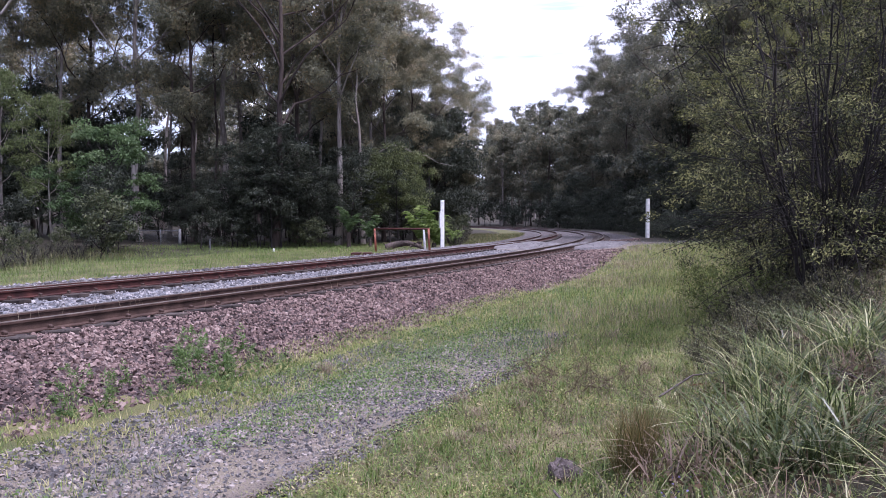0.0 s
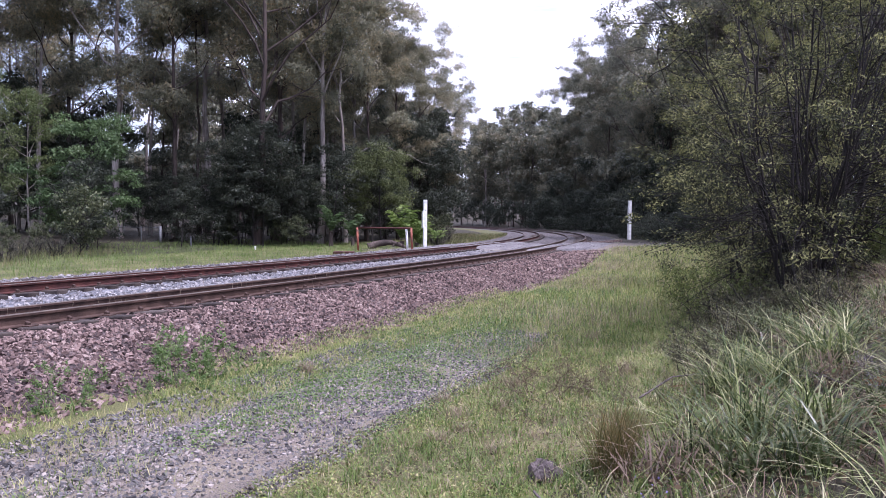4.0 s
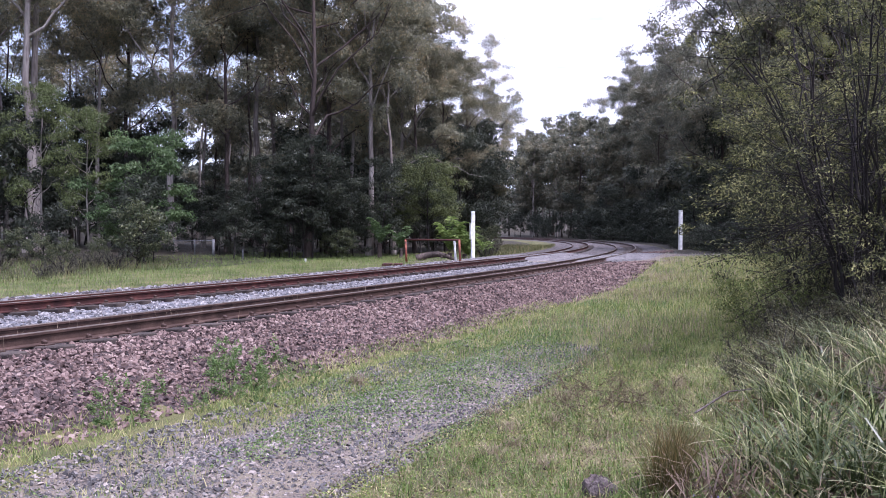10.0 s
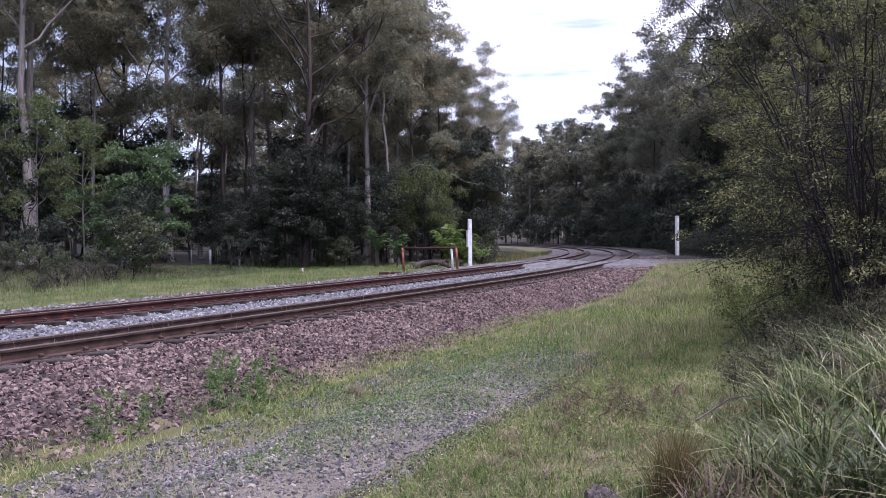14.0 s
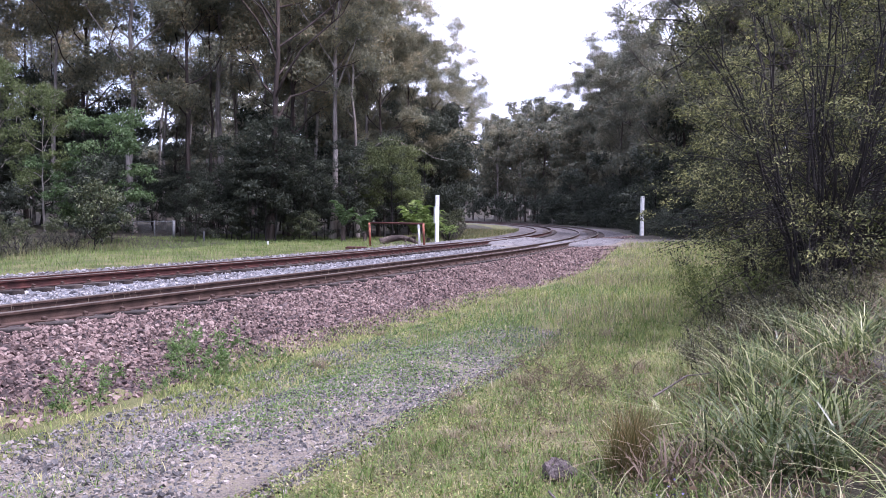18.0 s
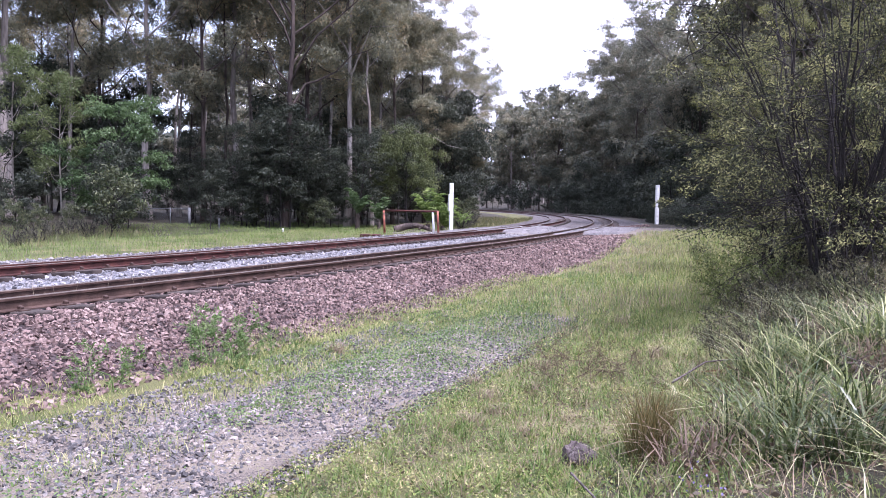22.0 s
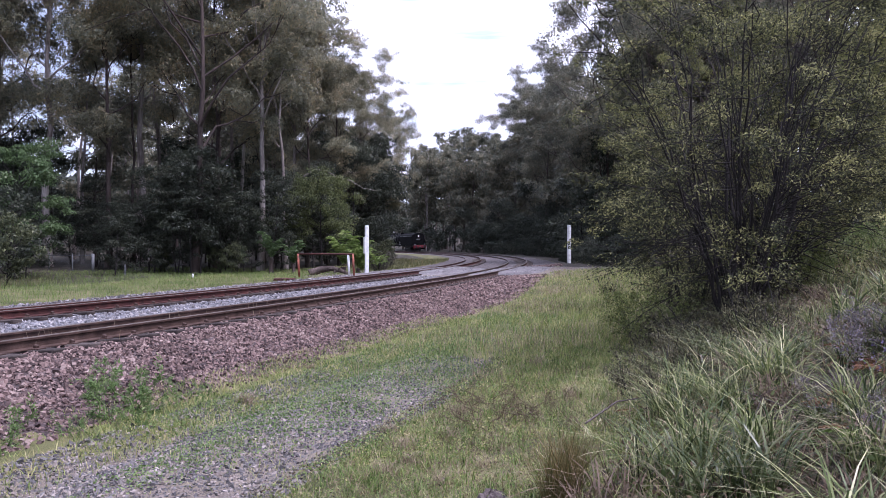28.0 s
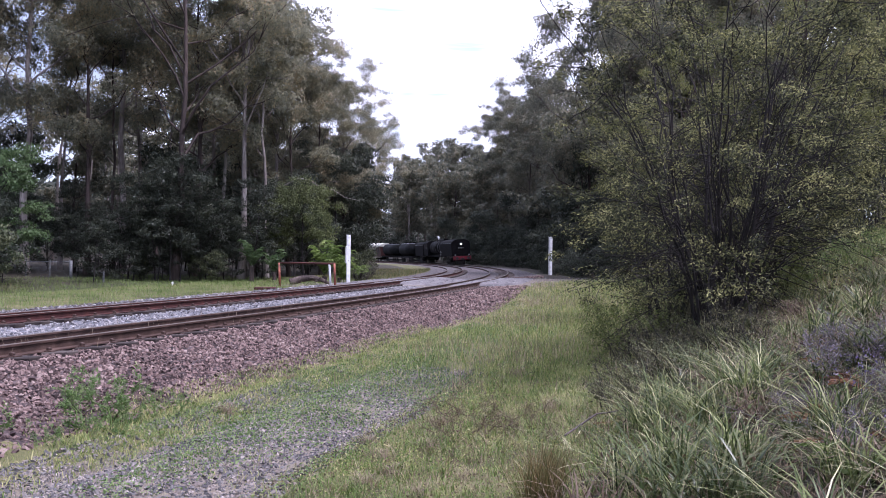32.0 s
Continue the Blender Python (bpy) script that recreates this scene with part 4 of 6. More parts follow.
# ---- right-hand wattle and bank growth ----
def bush_meshes(seed, stems, height, spread, leaves, leaf, mat, skirt=0.15, lean=(0, 0), single=False, twig_count=15, wood=None, twig=1.0):
    """Many thin stems from one foot, twigs along them, narrow leaves on the twigs."""
    rng = np.random.RandomState(seed)
    pieces, twigs = [], []
    for i in range(stems):
        az = i * 2.4 + rng.uniform(-0.5, 0.5)
        reach = spread * rng.uniform(0.25, 1.0)
        h = height * rng.uniform(0.6, 1.0) * (1 - 0.25 * (reach / spread) ** 2)
        k = np.linspace(0, 1, 9)
        o = np.array([np.cos(az), np.sin(az)])
        p = np.zeros((9, 3))
        p[:, :2] = o * (0.22 + reach * k[:, None] ** 1.15) + np.array(lean) * k[:, None] ** 1.5
        p[:, 2] = h * k ** 0.92
        w = np.cumsum(rng.normal(0, 0.05, (9, 3)), 0)
        p += (w - w[0]) * [1, 1, 0.4]
        r0 = rng.uniform(0.028, 0.065) * twig
        pieces.append(tube(p, r0 * (1 - 0.8 * k), 6))
        for j in range(twig_count):
            t = rng.uniform(skirt, 1.0)
            b0 = np.array([np.interp(t, k, p[:, a]) for a in range(3)])
            d = unit(np.array([o[0] * 0.7, o[1] * 0.7, 0.35]) + rng.normal(0, 0.6, 3))
            L = rng.uniform(0.35, 1.1) * spread / 3 * (1.25 - 0.4 * t)
            mid = b0 + d * L * 0.5 + rng.normal(0, 0.05, 3)
            e = b0 + d * L + [0, 0, -0.06 * L]
            pieces.append(tube(np.stack([b0, mid, e]), [0.010 * twig, 0.006 * twig, 0.003 * twig], 4))
            twigs.append((b0, mid, e))
    if single:
        per = len(pieces) // stems
        stem = [np_mesh("stem", *(lambda v, f: (v, [f]))(*join_np(pieces[i * per:(i + 1) * per])), wood or M_TWIG, True) for i in range(stems)]
    else:
        stem = [np_mesh("trunk", *(lambda v, f: (v, [f]))(*join_np(pieces)), wood or M_TWIG, True)]
    tw = np.array(twigs)
    pick = rng.randint(len(tw), size=leaves)
    t = rng.uniform(0.15, 1.1, leaves)[:, None]
    b0, mid, e = tw[pick, 0], tw[pick, 1], tw[pick, 2]
    c = b0 * (1 - t) ** 2 + 2 * mid * t * (1 - t) + e * t ** 2 + rng.normal(0, 0.015 + 0.05 * spread / 3, (leaves, 3))
    d = unit(e - b0) * 0.7 + rng.normal(0, 0.6, (leaves, 3)) + [0, 0, 0.1]
    v, f = leaf_quads(rng, c, d, leaf * rng.uniform(0.6, 1.3, leaves), leaf * 0.30 * rng.uniform(0.7, 1.3, leaves))
    return stem, np_mesh("foliage", v, [f], mat)


def bush(name, meshes, label, category, group, m):
    ob = thing(name, label, category, group)
    for me in meshes[0]:
        part_of(me.name.split(".")[0], me, ob)
    part_of("foliage", meshes[1], ob)
    ob.matrix_world = m
    return ob


def wattle_meshes(seed, stems, height, spread, per, leaf, mat, bare=0.25, low=0.12, thick=1.0, head=0.21):
    """Slim crowded stems that open out upwards, branching; leaves in clumps at the branch ends."""
    rng = np.random.RandomState(seed)
    wood, ends = [], []
    k = np.linspace(0, 1, 12)
    for i in range(stems):
        az = i * 2.4 + rng.uniform(-0.6, 0.6)
        o = np.array([np.cos(az), np.sin(az), 0])
        reach = spread * rng.uniform(0.1, 0.75)
        h = height * rng.uniform(0.62, 1.0)
        p = o * (rng.uniform(0.03, 0.32) + reach * k[:, None] ** rng.uniform(0.85, 1.4)) + np.array([0, 0, 1]) * (h * k ** 0.95)[:, None]
        w = np.cumsum(rng.normal(0, 0.06, (12, 3)), 0)
        p = p + (w - w[0]) * [1, 1, 0.3]
        r0 = rng.uniform(0.014, 0.038) * thick
        pieces = [tube(p, r0 * (1 - 0.85 * k), 6)]
        for j in range(11):
            t = rng.uniform(low, low + 0.25) if j < 4 else rng.uniform(bare, 1.0)
            b0 = np.array([np.interp(t, k, p[:, a]) for a in range(3)])
            d = unit(o * rng.uniform(0.3, 1.0) + rng.normal(0, 0.5, 3) + [0, 0, 0.5 if t > bare else -0.05])
            L = rng.uniform(0.5, 1.25) * spread / 2.6 * (1.55 - 0.95 * t)
            q = np.linspace(0, 1, 5)[:, None]
            bp = b0 + d * L * q + np.cumsum(rng.normal(0, 0.035, (5, 3)), 0) * (q > 0) - np.array([0, 0, 0.10 * L]) * q ** 2
            pieces.append(tube(bp, np.array([0.011, 0.009, 0.007, 0.005, 0.003]) * thick, 4))
            ends.append((bp[-1], d))
            for _ in range(3):
                m = rng.randint(1, 4)
                e = bp[m] + unit(d + rng.normal(0, 0.7, 3)) * L * rng.uniform(0.25, 0.55)
                pieces.append(tube(np.stack([bp[m], (bp[m] + e) / 2 + rng.normal(0, 0.03, 3), e]), np.array([0.006, 0.004, 0.002]) * thick, 3))
                ends.append((e, unit(e - bp[m])))
        wood.append(np_mesh("stem", *(lambda v, f: (v, [f]))(*join_np(pieces)), M_TWIG, True))
    # foliage sits in rounded heads on part of the branch ends; the inner and lower twigs are mostly bare
    def bears(e):
        inside = math.hypot(e[0], e[1]) < 0.5 * spread and e[2] < 0.68 * height
        return rng.uniform() < (0.16 if inside else 0.3 if e[2] < 0.25 * height else 0.62)

    ends = [q for q in ends if bears(q[0])]
    c = np.repeat(np.array([e for e, _ in ends]), per, 0)
    d = np.repeat(np.array([e for _, e in ends]), per, 0)
    size = np.repeat(rng.uniform(0.5, 1.4, len(ends)), per)[:, None]
    n = len(c)
    u = unit(rng.normal(size=(n, 3)) + [0, 0, 0.3])
    off = u * rng.uniform(0.3, 1.0, (n, 1)) ** 0.5 * head * size * [1, 1, 0.7] - d * rng.uniform(0, 0.3, (n, 1)) * size
    v, f = leaf_cards(rng, c + off, d * 0.4 + u * 0.6 + rng.normal(0, 0.5, (n, 3)), u + [0, 0, 0.5] + rng.normal(0, 0.55, (n, 3)), leaf * rng.uniform(0.6, 1.3, n), leaf * 0.34 * rng.uniform(0.7, 1.3, n))
    return wood, np_mesh("foliage", v, [f], mat)


WATTLE = wattle_meshes(201, 36, 6.9, 3.3, 110, 0.055, M_LEAF_BUSH, low=0.14, thick=0.85)
bush("wattle_bush", WATTLE, "large many-stemmed wattle bush on the grassy bank", "bush", "bushes on the bank", stand(5.72, 11.8, 0.4, 1.12, 1.0))
M_LEAF_YELLOW = foliage("yellow_green_leaves", [(0.0, (0.05, 0.06, 0.018)), (0.4, (0.12, 0.13, 0.047)), (0.8, (0.24, 0.245, 0.09)), (1.0, (0.36, 0.35, 0.14))], scale=1.3, each=0.6, through_light=0.45)
WATTLE_C = wattle_meshes(205, 16, 4.6, 2.2, 90, 0.07, M_LEAF_BUSH, 0.15, 0.05)
for x, y, a, k in ((7.4, 14.4, 1.0, 1.0), (6.4, 15.6, 2.3, 0.9)):
    bush("wattle_bush", WATTLE_C, "lower dark-leaved wattle bush behind the large one", "bush", "bushes on the bank", stand(x, y, a, k))
WATTLE_B = wattle_meshes(202, 12, 7.2, 2.8, 110, 0.07, M_LEAF_YELLOW, 0.5, 0.42)
bush("wattle_bush", WATTLE_B, "yellow-green wattle bush with thin dark stems", "bush", "bushes on the bank", stand(8.7, 15.2, 1.0))
bush("wattle_bush", WATTLE_B, "tall yellow-green wattle bush on the upper bank", "bush", "bushes on the bank", stand(12.2, 16.0, 2.6, 1.1))
bush("wattle_bush", WATTLE_B, "yellow-green wattle bush with thin dark stems", "bush", "bushes on the bank", stand(9.2, 21.0, 4.0, 1.1))
bush("wattle_bush", WATTLE_B, "yellow-green wattle bush with thin dark stems", "bush", "bushes on the bank", stand(15.5, 22.0, 5.0, 1.2))
M_LEAF_SKIRT = foliage("skirt_leaves", [(0.0, (0.06, 0.085, 0.024)), (0.5, (0.14, 0.17, 0.05)), (1.0, (0.27, 0.29, 0.11))], each=0.7, patch=1.8, through_light=0.35)
SHRUB = wattle_meshes(203, 6, 1.35, 1.2, 16, 0.08, M_LEAF_SKIRT, 0.2, 0.1, 0.35, 0.14)
for x, y, a, k in ((4.6, 12.6, 2.0, 0.8), (4.85, 13.5, 0.6, 0.85), (7.2, 13.2, 3.4, 1.0)):
    bush("low_shrub", SHRUB, "low leafy shrub growing at the wattle's foot", "shrub", "bushes on the bank", stand(x, y, a, k))
M_LEAF_TANGLE = foliage("dull_undergrowth_leaves", [(0.0, (0.04, 0.042, 0.024)), (0.45, (0.10, 0.10, 0.055)), (0.8, (0.18, 0.165, 0.09)), (1.0, (0.31, 0.29, 0.16))], each=0.8, patch=1.8, through_light=0.2)
TANGLE = [bush_meshes(221, 20, 0.62, 0.42, 1500, 0.045, M_LEAF_TANGLE, 0.12, twig_count=9, twig=0.22), bush_meshes(222, 16, 0.85, 0.36, 1300, 0.05, M_LEAF_TANGLE, 0.2, twig_count=9, twig=0.22)]
q = np.random.RandomState(223)
for i in range(64):
    s0 = q.uniform(5.5, 19)
    d0 = q.uniform(8.25, 10.2)
    if s0 < 8 and d0 > 9.2:
        continue
    x, y = (float(e) for e in xy(s0, d0))
    bush("undergrowth_shrub", TANGLE[i % 2], "low twiggy dull-leaved undergrowth in the wattle's shade", "shrub", "undergrowth on the bank", stand(x, y, q.uniform(0, 6.28), q.uniform(0.45, 0.95)))

# ---- grass ----
def on_ground(s, d, sink=0.02):
    x, y = xy(s, d)
    return np.stack([x, y, ground(s, d) - sink], 1)


def blade_object(name, label, base, height, width, lean, mat, droop=0.0, seg=2, seed=1, category="grass"):
    v, f = blades(np.random.RandomState(seed), base, height, width, lean, droop, seg)
    return tagged(new(name, np_mesh(name, v, f, mat)), label, category, kind="stuff")


def field(r, n, s0, s1, d0, d1, power=1.0):
    return s0 + (s1 - s0) * r.uniform(0, 1, n) ** power, r.uniform(d0, d1, n)


r = np.random.RandomState(41)
# verge beside the vehicle track: short near, longer farther off
s, d = field(r, 215000, -3, 14, 5.7, 9.6, 1.0)
keep = r.uniform(0, 1, len(s)) < 0.25 + 0.75 * smooth(d + 0.4 * wave(*xy(s, d), 2.5, 5), 5.8, 6.5)
keep &= r.uniform(0, 1, len(s)) < 0.55 + 0.6 * wave(*xy(s, d), 7.0, 16)
s, d = s[keep], d[keep]
tall = 0.6 + 0.5 * wave(*xy(s, d), 1.6, 6) + 0.5 * smooth(d, 6.3, 8.2)
blade_object("verge_grass", "short green and straw-coloured grass beside the gravel track", on_ground(s, d), np.clip(0.05 * tall * (0.8 + 0.5 * smooth(s, 4, 9)) * r.uniform(0.4, 1.7, len(s)), 0.02, 0.26), r.uniform(0.005, 0.012, len(s)), r.uniform(0.3, 2.0, len(s)), M_GRASS, seg=1, seed=42)
s, d = field(r, 34000, -10, 16, 6.2, 10.2)
keep = wave(*xy(s, d), 1.1, 8) + r.normal(0, 0.35, len(s)) > 0.15
s, d = s[keep], d[keep]
blade_object("dry_grass", "seeding straw-coloured grass stems among the green", on_ground(s, d), r.uniform(0.05, 0.24, len(s)) * (0.65 + 0.35 * smooth(s, 3, 7)), r.uniform(0.002, 0.005, len(s)), r.uniform(0.1, 1.2, len(s)), M_GRASS_DRY, seed=43)
s, d = field(r, 62000, 8, 42, 3.0, 12)
keep = (r.uniform(0, 1, len(s)) < (0.25 + 0.75 * smooth(d + 0.2 * wave(*xy(s, d), 2, 5), 3.0, 3.6)) * np.maximum(smooth(s + 1.4 * wave(*xy(s, d), 1.2, 19), 8.2, 11), d > 6.1)) & ((s < 33) | (d > 3.2 + 0.1 * (s - 33)) & (s < 36 + 0.8 * (d - 3)))
s, d = s[keep], d[keep]
blade_object("verge_grass", "longer pale green grass on the verge before the crossing", on_ground(s, d), r.uniform(0.08, 0.34, len(s)) * (0.45 + 0.55 * smooth(d, 3.2, 7)) * (0.6 + 0.4 * smooth(s, 9, 15)), r.uniform(0.007, 0.015, len(s)), r.uniform(0.1, 1.0, len(s)), M_GRASS, seg=1, seed=44)
s, d = field(r, 16000, 8, 34, 3.6, 9)
keep = wave(*xy(s, d), 0.9, 28) + r.normal(0, 0.4, len(s)) > 0.1
s, d = s[keep], d[keep]
blade_object("dry_grass", "tan seeding stems in the longer verge grass", on_ground(s, d), r.uniform(0.12, 0.36, len(s)), r.uniform(0.004, 0.009, len(s)), r.uniform(0.1, 0.9, len(s)), M_GRASS_DRY, seg=1, seed=69)
s, d = field(r, 42000, -3, 17, 2.7, 4.1)
keep = wave(*xy(s, d), 1.8, 9) + r.normal(0, 0.3, len(s)) > -0.45
s, d = s[keep], d[keep]
blade_object("strip_grass", "thin grass strip between the ballast and the track", on_ground(s, d), r.uniform(0.02, 0.10, len(s)), r.uniform(0.005, 0.011, len(s)), r.uniform(0.2, 1.4, len(s)), M_GRASS, seg=1, seed=45)
s, d = field(r, 16000, -12, -2.6, 5.7, 9.8)
blade_object("verge_grass", "sparser short grass farther along the verge", on_ground(s, d), r.uniform(0.03, 0.12, len(s)), r.uniform(0.006, 0.014, len(s)), r.uniform(0.3, 1.6, len(s)), M_GRASS, seg=1, seed=79)
# clover and small weeds in the gravel
s, d = field(r, 76000, -2.5, 19, 3.5, 6.3)
keep = wave(*xy(s, d), 1.5, 12) + 0.8 * smooth(s, 4, 8.5) + 0.25 * np.exp(-((d - 4.75) / 0.5) ** 2) - 0.7 * np.exp(-((d - 5.64) / 0.25) ** 2) + 0.3 * smooth(s, 3, 6) + r.normal(0, 0.3, len(s)) > 0.36
s, d = s[keep], d[keep]
v, f = leaf_quads(r, on_ground(s, d, -0.02), r.normal(0, 1, (len(s), 3)) * [1, 1, 0.3] + [0, 0, 0.4], r.uniform(0.015, 0.04, len(s)), r.uniform(0.010, 0.022, len(s)))
tagged(new("creeping_weeds", np_mesh("creeping_weeds", v, [f], M_WEED)), "low creeping weeds in the gravel track", "weeds", kind="stuff")
s, d = field(r, 17000, -2.5, 14, 3.7, 6.1)
keep = wave(*xy(s, d), 2.6, 18) + 0.5 * np.exp(-((d - 4.75) / 0.4) ** 2) + r.normal(0, 0.25, len(s)) > 0.45
s, d = s[keep], d[keep]
blade_object("track_grass", "sparse grass tufts growing in the gravel track", on_ground(s, d), r.uniform(0.03, 0.11, len(s)), r.uniform(0.004, 0.009, len(s)), r.uniform(0.3, 1.3, len(s)), M_GRASS, seg=1, seed=50)
s, d = field(r, 260, -6, 30, -1.2, 1.2)
blade_object("rail_weeds", "sparse dry weeds between the rails", on_ground(s, d), r.uniform(0.12, 0.34, len(s)), r.uniform(0.005, 0.009, len(s)), r.uniform(0.1, 0.5, len(s)), M_GRASS_DRY, seed=57)
M_GRASS_TUFT = foliage("tuft_grass", [(0.0, (0.04, 0.07, 0.018)), (0.3, (0.11, 0.18, 0.045)), (0.55, (0.22, 0.29, 0.09)), (0.75, (0.20, 0.15, 0.09)), (1.0, (0.48, 0.42, 0.27))], through_light=0.35, scale=9.0, each=0.3, patch=3.2)
# left verge
M_GRASS_LUSH = foliage("lush_grass", [(0.15, (0.08, 0.13, 0.035)), (0.5, (0.16, 0.235, 0.065)), (0.85, (0.25, 0.30, 0.11))], through_light=0.4, scale=0.5)
s, d = field(r, 84000, -14, 62, -22, -7.1)
keep = (r.uniform(0, 1, len(s)) < 0.35 + 0.65 * smooth(d, -7.2, -8.5)) & (r.uniform(0, 1, len(s)) > smooth(s, 40, 50))
s, d = s[keep], d[keep]
blade_object("left_verge_grass", "bright green grass strip along the wood's edge", on_ground(s, d), r.uniform(0.05, 0.22, len(s)), r.uniform(0.007, 0.014, len(s)), r.uniform(0.2, 1.0, len(s)), M_GRASS_LUSH, seg=1, seed=46)
M_GRASS_ROUGH = foliage("rough_dull_grass", [(0.0, (0.045, 0.06, 0.022)), (0.4, (0.10, 0.115, 0.045)), (0.7, (0.17, 0.165, 0.075)), (1.0, (0.28, 0.24, 0.13))], through_light=0.3, scale=0.8, each=0.8)
s, d = field(r, 6000, 44, 84, -12, -6.5)
blade_object("left_verge_grass", "rank dull grass round the bend beyond the crossing", on_ground(s, d), r.uniform(0.1, 0.38, len(s)), r.uniform(0.012, 0.025, len(s)), r.uniform(0.1, 0.7, len(s)), M_GRASS_ROUGH, seg=1, seed=71)
# brighter blades paint the sunlit patch on top of the bank
s, d = field(r, 12000, 13, 25, 10.5, 17)
blade_object("sunlit_meadow_grass", "yellow-green grass on top of the bank, coloured bright as if sunlit", on_ground(s, d), r.uniform(0.15, 0.45, len(s)), r.uniform(0.008, 0.018, len(s)), r.uniform(0.1, 0.8, len(s)), M_GRASS_LUSH, seg=1, seed=72)
s, d = field(r, 9000, -14, 9, -16, -8.4)
blade_object("left_dry_grass", "tall dry grass and scrub beside the far rail", on_ground(s, d), r.uniform(0.2, 0.75, len(s)), r.uniform(0.008, 0.018, len(s)), r.uniform(0.1, 0.7, len(s)), M_GRASS_DRY, seg=1, seed=47)

s, d = field(r, 8000, 7, 25, -21, -12)
keep = (xy(s, d)[0] < -12.5)
s, d = s[keep], d[keep]
blade_object("left_dry_grass", "rough olive and straw grass before the wood", on_ground(s, d), r.uniform(0.1, 0.5, len(s)), r.uniform(0.007, 0.014, len(s)), r.uniform(0.1, 0.9, len(s)), M_GRASS_ROUGH, seg=1, seed=76)

M_GRASS_DEAD = foliage("dead_brown_grass", [(0.0, (0.06, 0.04, 0.03)), (0.5, (0.17, 0.12, 0.085)), (1.0, (0.34, 0.26, 0.18))], through_light=0.2, scale=0.9)
# bank: fine grass under strappy tussocks
s, d = field(r, 26000, -5, 20, 8.0, 15)
blade_object("bank_grass", "tangled green grass covering the bank", on_ground(s, d), r.uniform(0.08, 0.32, len(s)), r.uniform(0.005, 0.012, len(s)), r.uniform(0.3, 1.4, len(s)), M_REED, droop=0.2, seed=48)
s, d = field(r, 20000, -10, 18, 8.2, 15)
keep = wave(*xy(s, d), 1.4, 14) + r.normal(0, 0.3, len(s)) > 0.1
s, d = s[keep], d[keep]
blade_object("bank_dry_grass", "dead brown grass on the bank", on_ground(s, d), r.uniform(0.1, 0.45, len(s)), r.uniform(0.004, 0.009, len(s)), r.uniform(0.3, 1.3, len(s)), M_GRASS_DEAD, droop=0.3, seed=49)


def tussock_mesh(seed, n, height, width, mat, radius=0.14, lean=1.0, droop=0.38):
    r = np.random.RandomState(seed)
    a, q = r.uniform(0, 6.28, n), radius * np.sqrt(r.uniform(0, 1, n))
    base = np.stack([q * np.cos(a), q * np.sin(a), np.zeros(n)], 1)
    v, f = blades(r, base, height * r.uniform(0.45, 1.2, n), width * r.uniform(0.6, 1.3, n), lean * r.uniform(0.15, 1.3, n), droop, 4)
    return np_mesh("tussock", v, f, mat)


TUSSOCKS = [tussock_mesh(51, 130, 0.58, 0.011, M_REED, 0.14, 1.1), tussock_mesh(52, 110, 0.48, 0.010, M_REED, 0.11, 1.1), tussock_mesh(53, 140, 0.62, 0.012, M_REED, 0.2, 1.3)]
placed = [(3.0, 7.4), (3.5, 8.2), (2.6, 6.4), (3.3, 6.2), (4.1, 7.4), (4.0, 9.1), (2.3, 5.4), (2.7, 5.0), (3.4, 5.3), (4.6, 8.6), (4.9, 10.0), (5.6, 9.4), (1.95, 5.3), (2.3, 4.6), (2.9, 4.4), (2.6, 4.15), (3.3, 4.2), (2.0, 4.75), (3.7, 4.5)]
q = np.random.RandomState(54)
for i in range(130):
    s0, d0 = q.uniform(-5, 17), q.uniform(8.9, 15)
    x, y = (float(e) for e in xy(s0, d0))
    if math.hypot(x, y) > 3.4:
        placed.append((x, y))
placed += [(float(a), float(b)) for a, b in zip(*xy(q.uniform(2.5, 10, 26), q.uniform(8.5, 10.8, 26))) if math.hypot(a, b) > 4.6]
M_REED_DARK = foliage("dark_tussock_leaves", [(0.0, (0.025, 0.04, 0.016)), (0.5, (0.07, 0.095, 0.035)), (1.0, (0.24, 0.24, 0.12))], each=0.9, patch=1.4, rough=0.35)
TUSSOCKS += [tussock_mesh(58, 90, 0.5, 0.013, M_REED_DARK, 0.16, 1.2), tussock_mesh(59, 80, 0.42, 0.010, M_GRASS_DEAD, 0.18, 1.5, 0.5), tussock_mesh(60, 100, 0.55, 0.012, M_REED_DARK, 0.14, 0.9)]
for i, (x, y) in enumerate(placed):
    ob = thing("tussock", "strappy green tussock with long arching leaves on the bank", "tussock grass", "tussocks on the bank")
    tagged(ob, "clump of dead brown grass on the bank" if i % 8 in (3, 7) else "")
    tagged(part_of("tuft", TUSSOCKS[(0, 3, 1, 4, 2, 5, 0, 4)[i % 8]], ob), kind="stuff")
    ob.matrix_world = stand(x, y, q.uniform(0, 6.28), q.uniform(0.75, 1.2), sink=0.03)
M_RUSSET = foliage("russet_reed", [(0.0, (0.05, 0.06, 0.02)), (0.35, (0.11, 0.105, 0.035)), (0.6, (0.17, 0.115, 0.045)), (1.0, (0.28, 0.21, 0.09))])
RUSSET = tussock_mesh(55, 430, 0.58, 0.0045, M_RUSSET, 0.13, 0.5, 0.08)
for x, y, k in ((1.27, 5.35, 0.95), (1.40, 5.6, 0.85), (1.62, 6.3, 0.5)):
    ob = thing("rush_clump", "russet-brown rush clump at the edge of the verge", "rush clump", "rush clumps")
    tagged(part_of("tuft", RUSSET, ob), kind="stuff")
    ob.matrix_world = stand(x, y, x * 7, k)

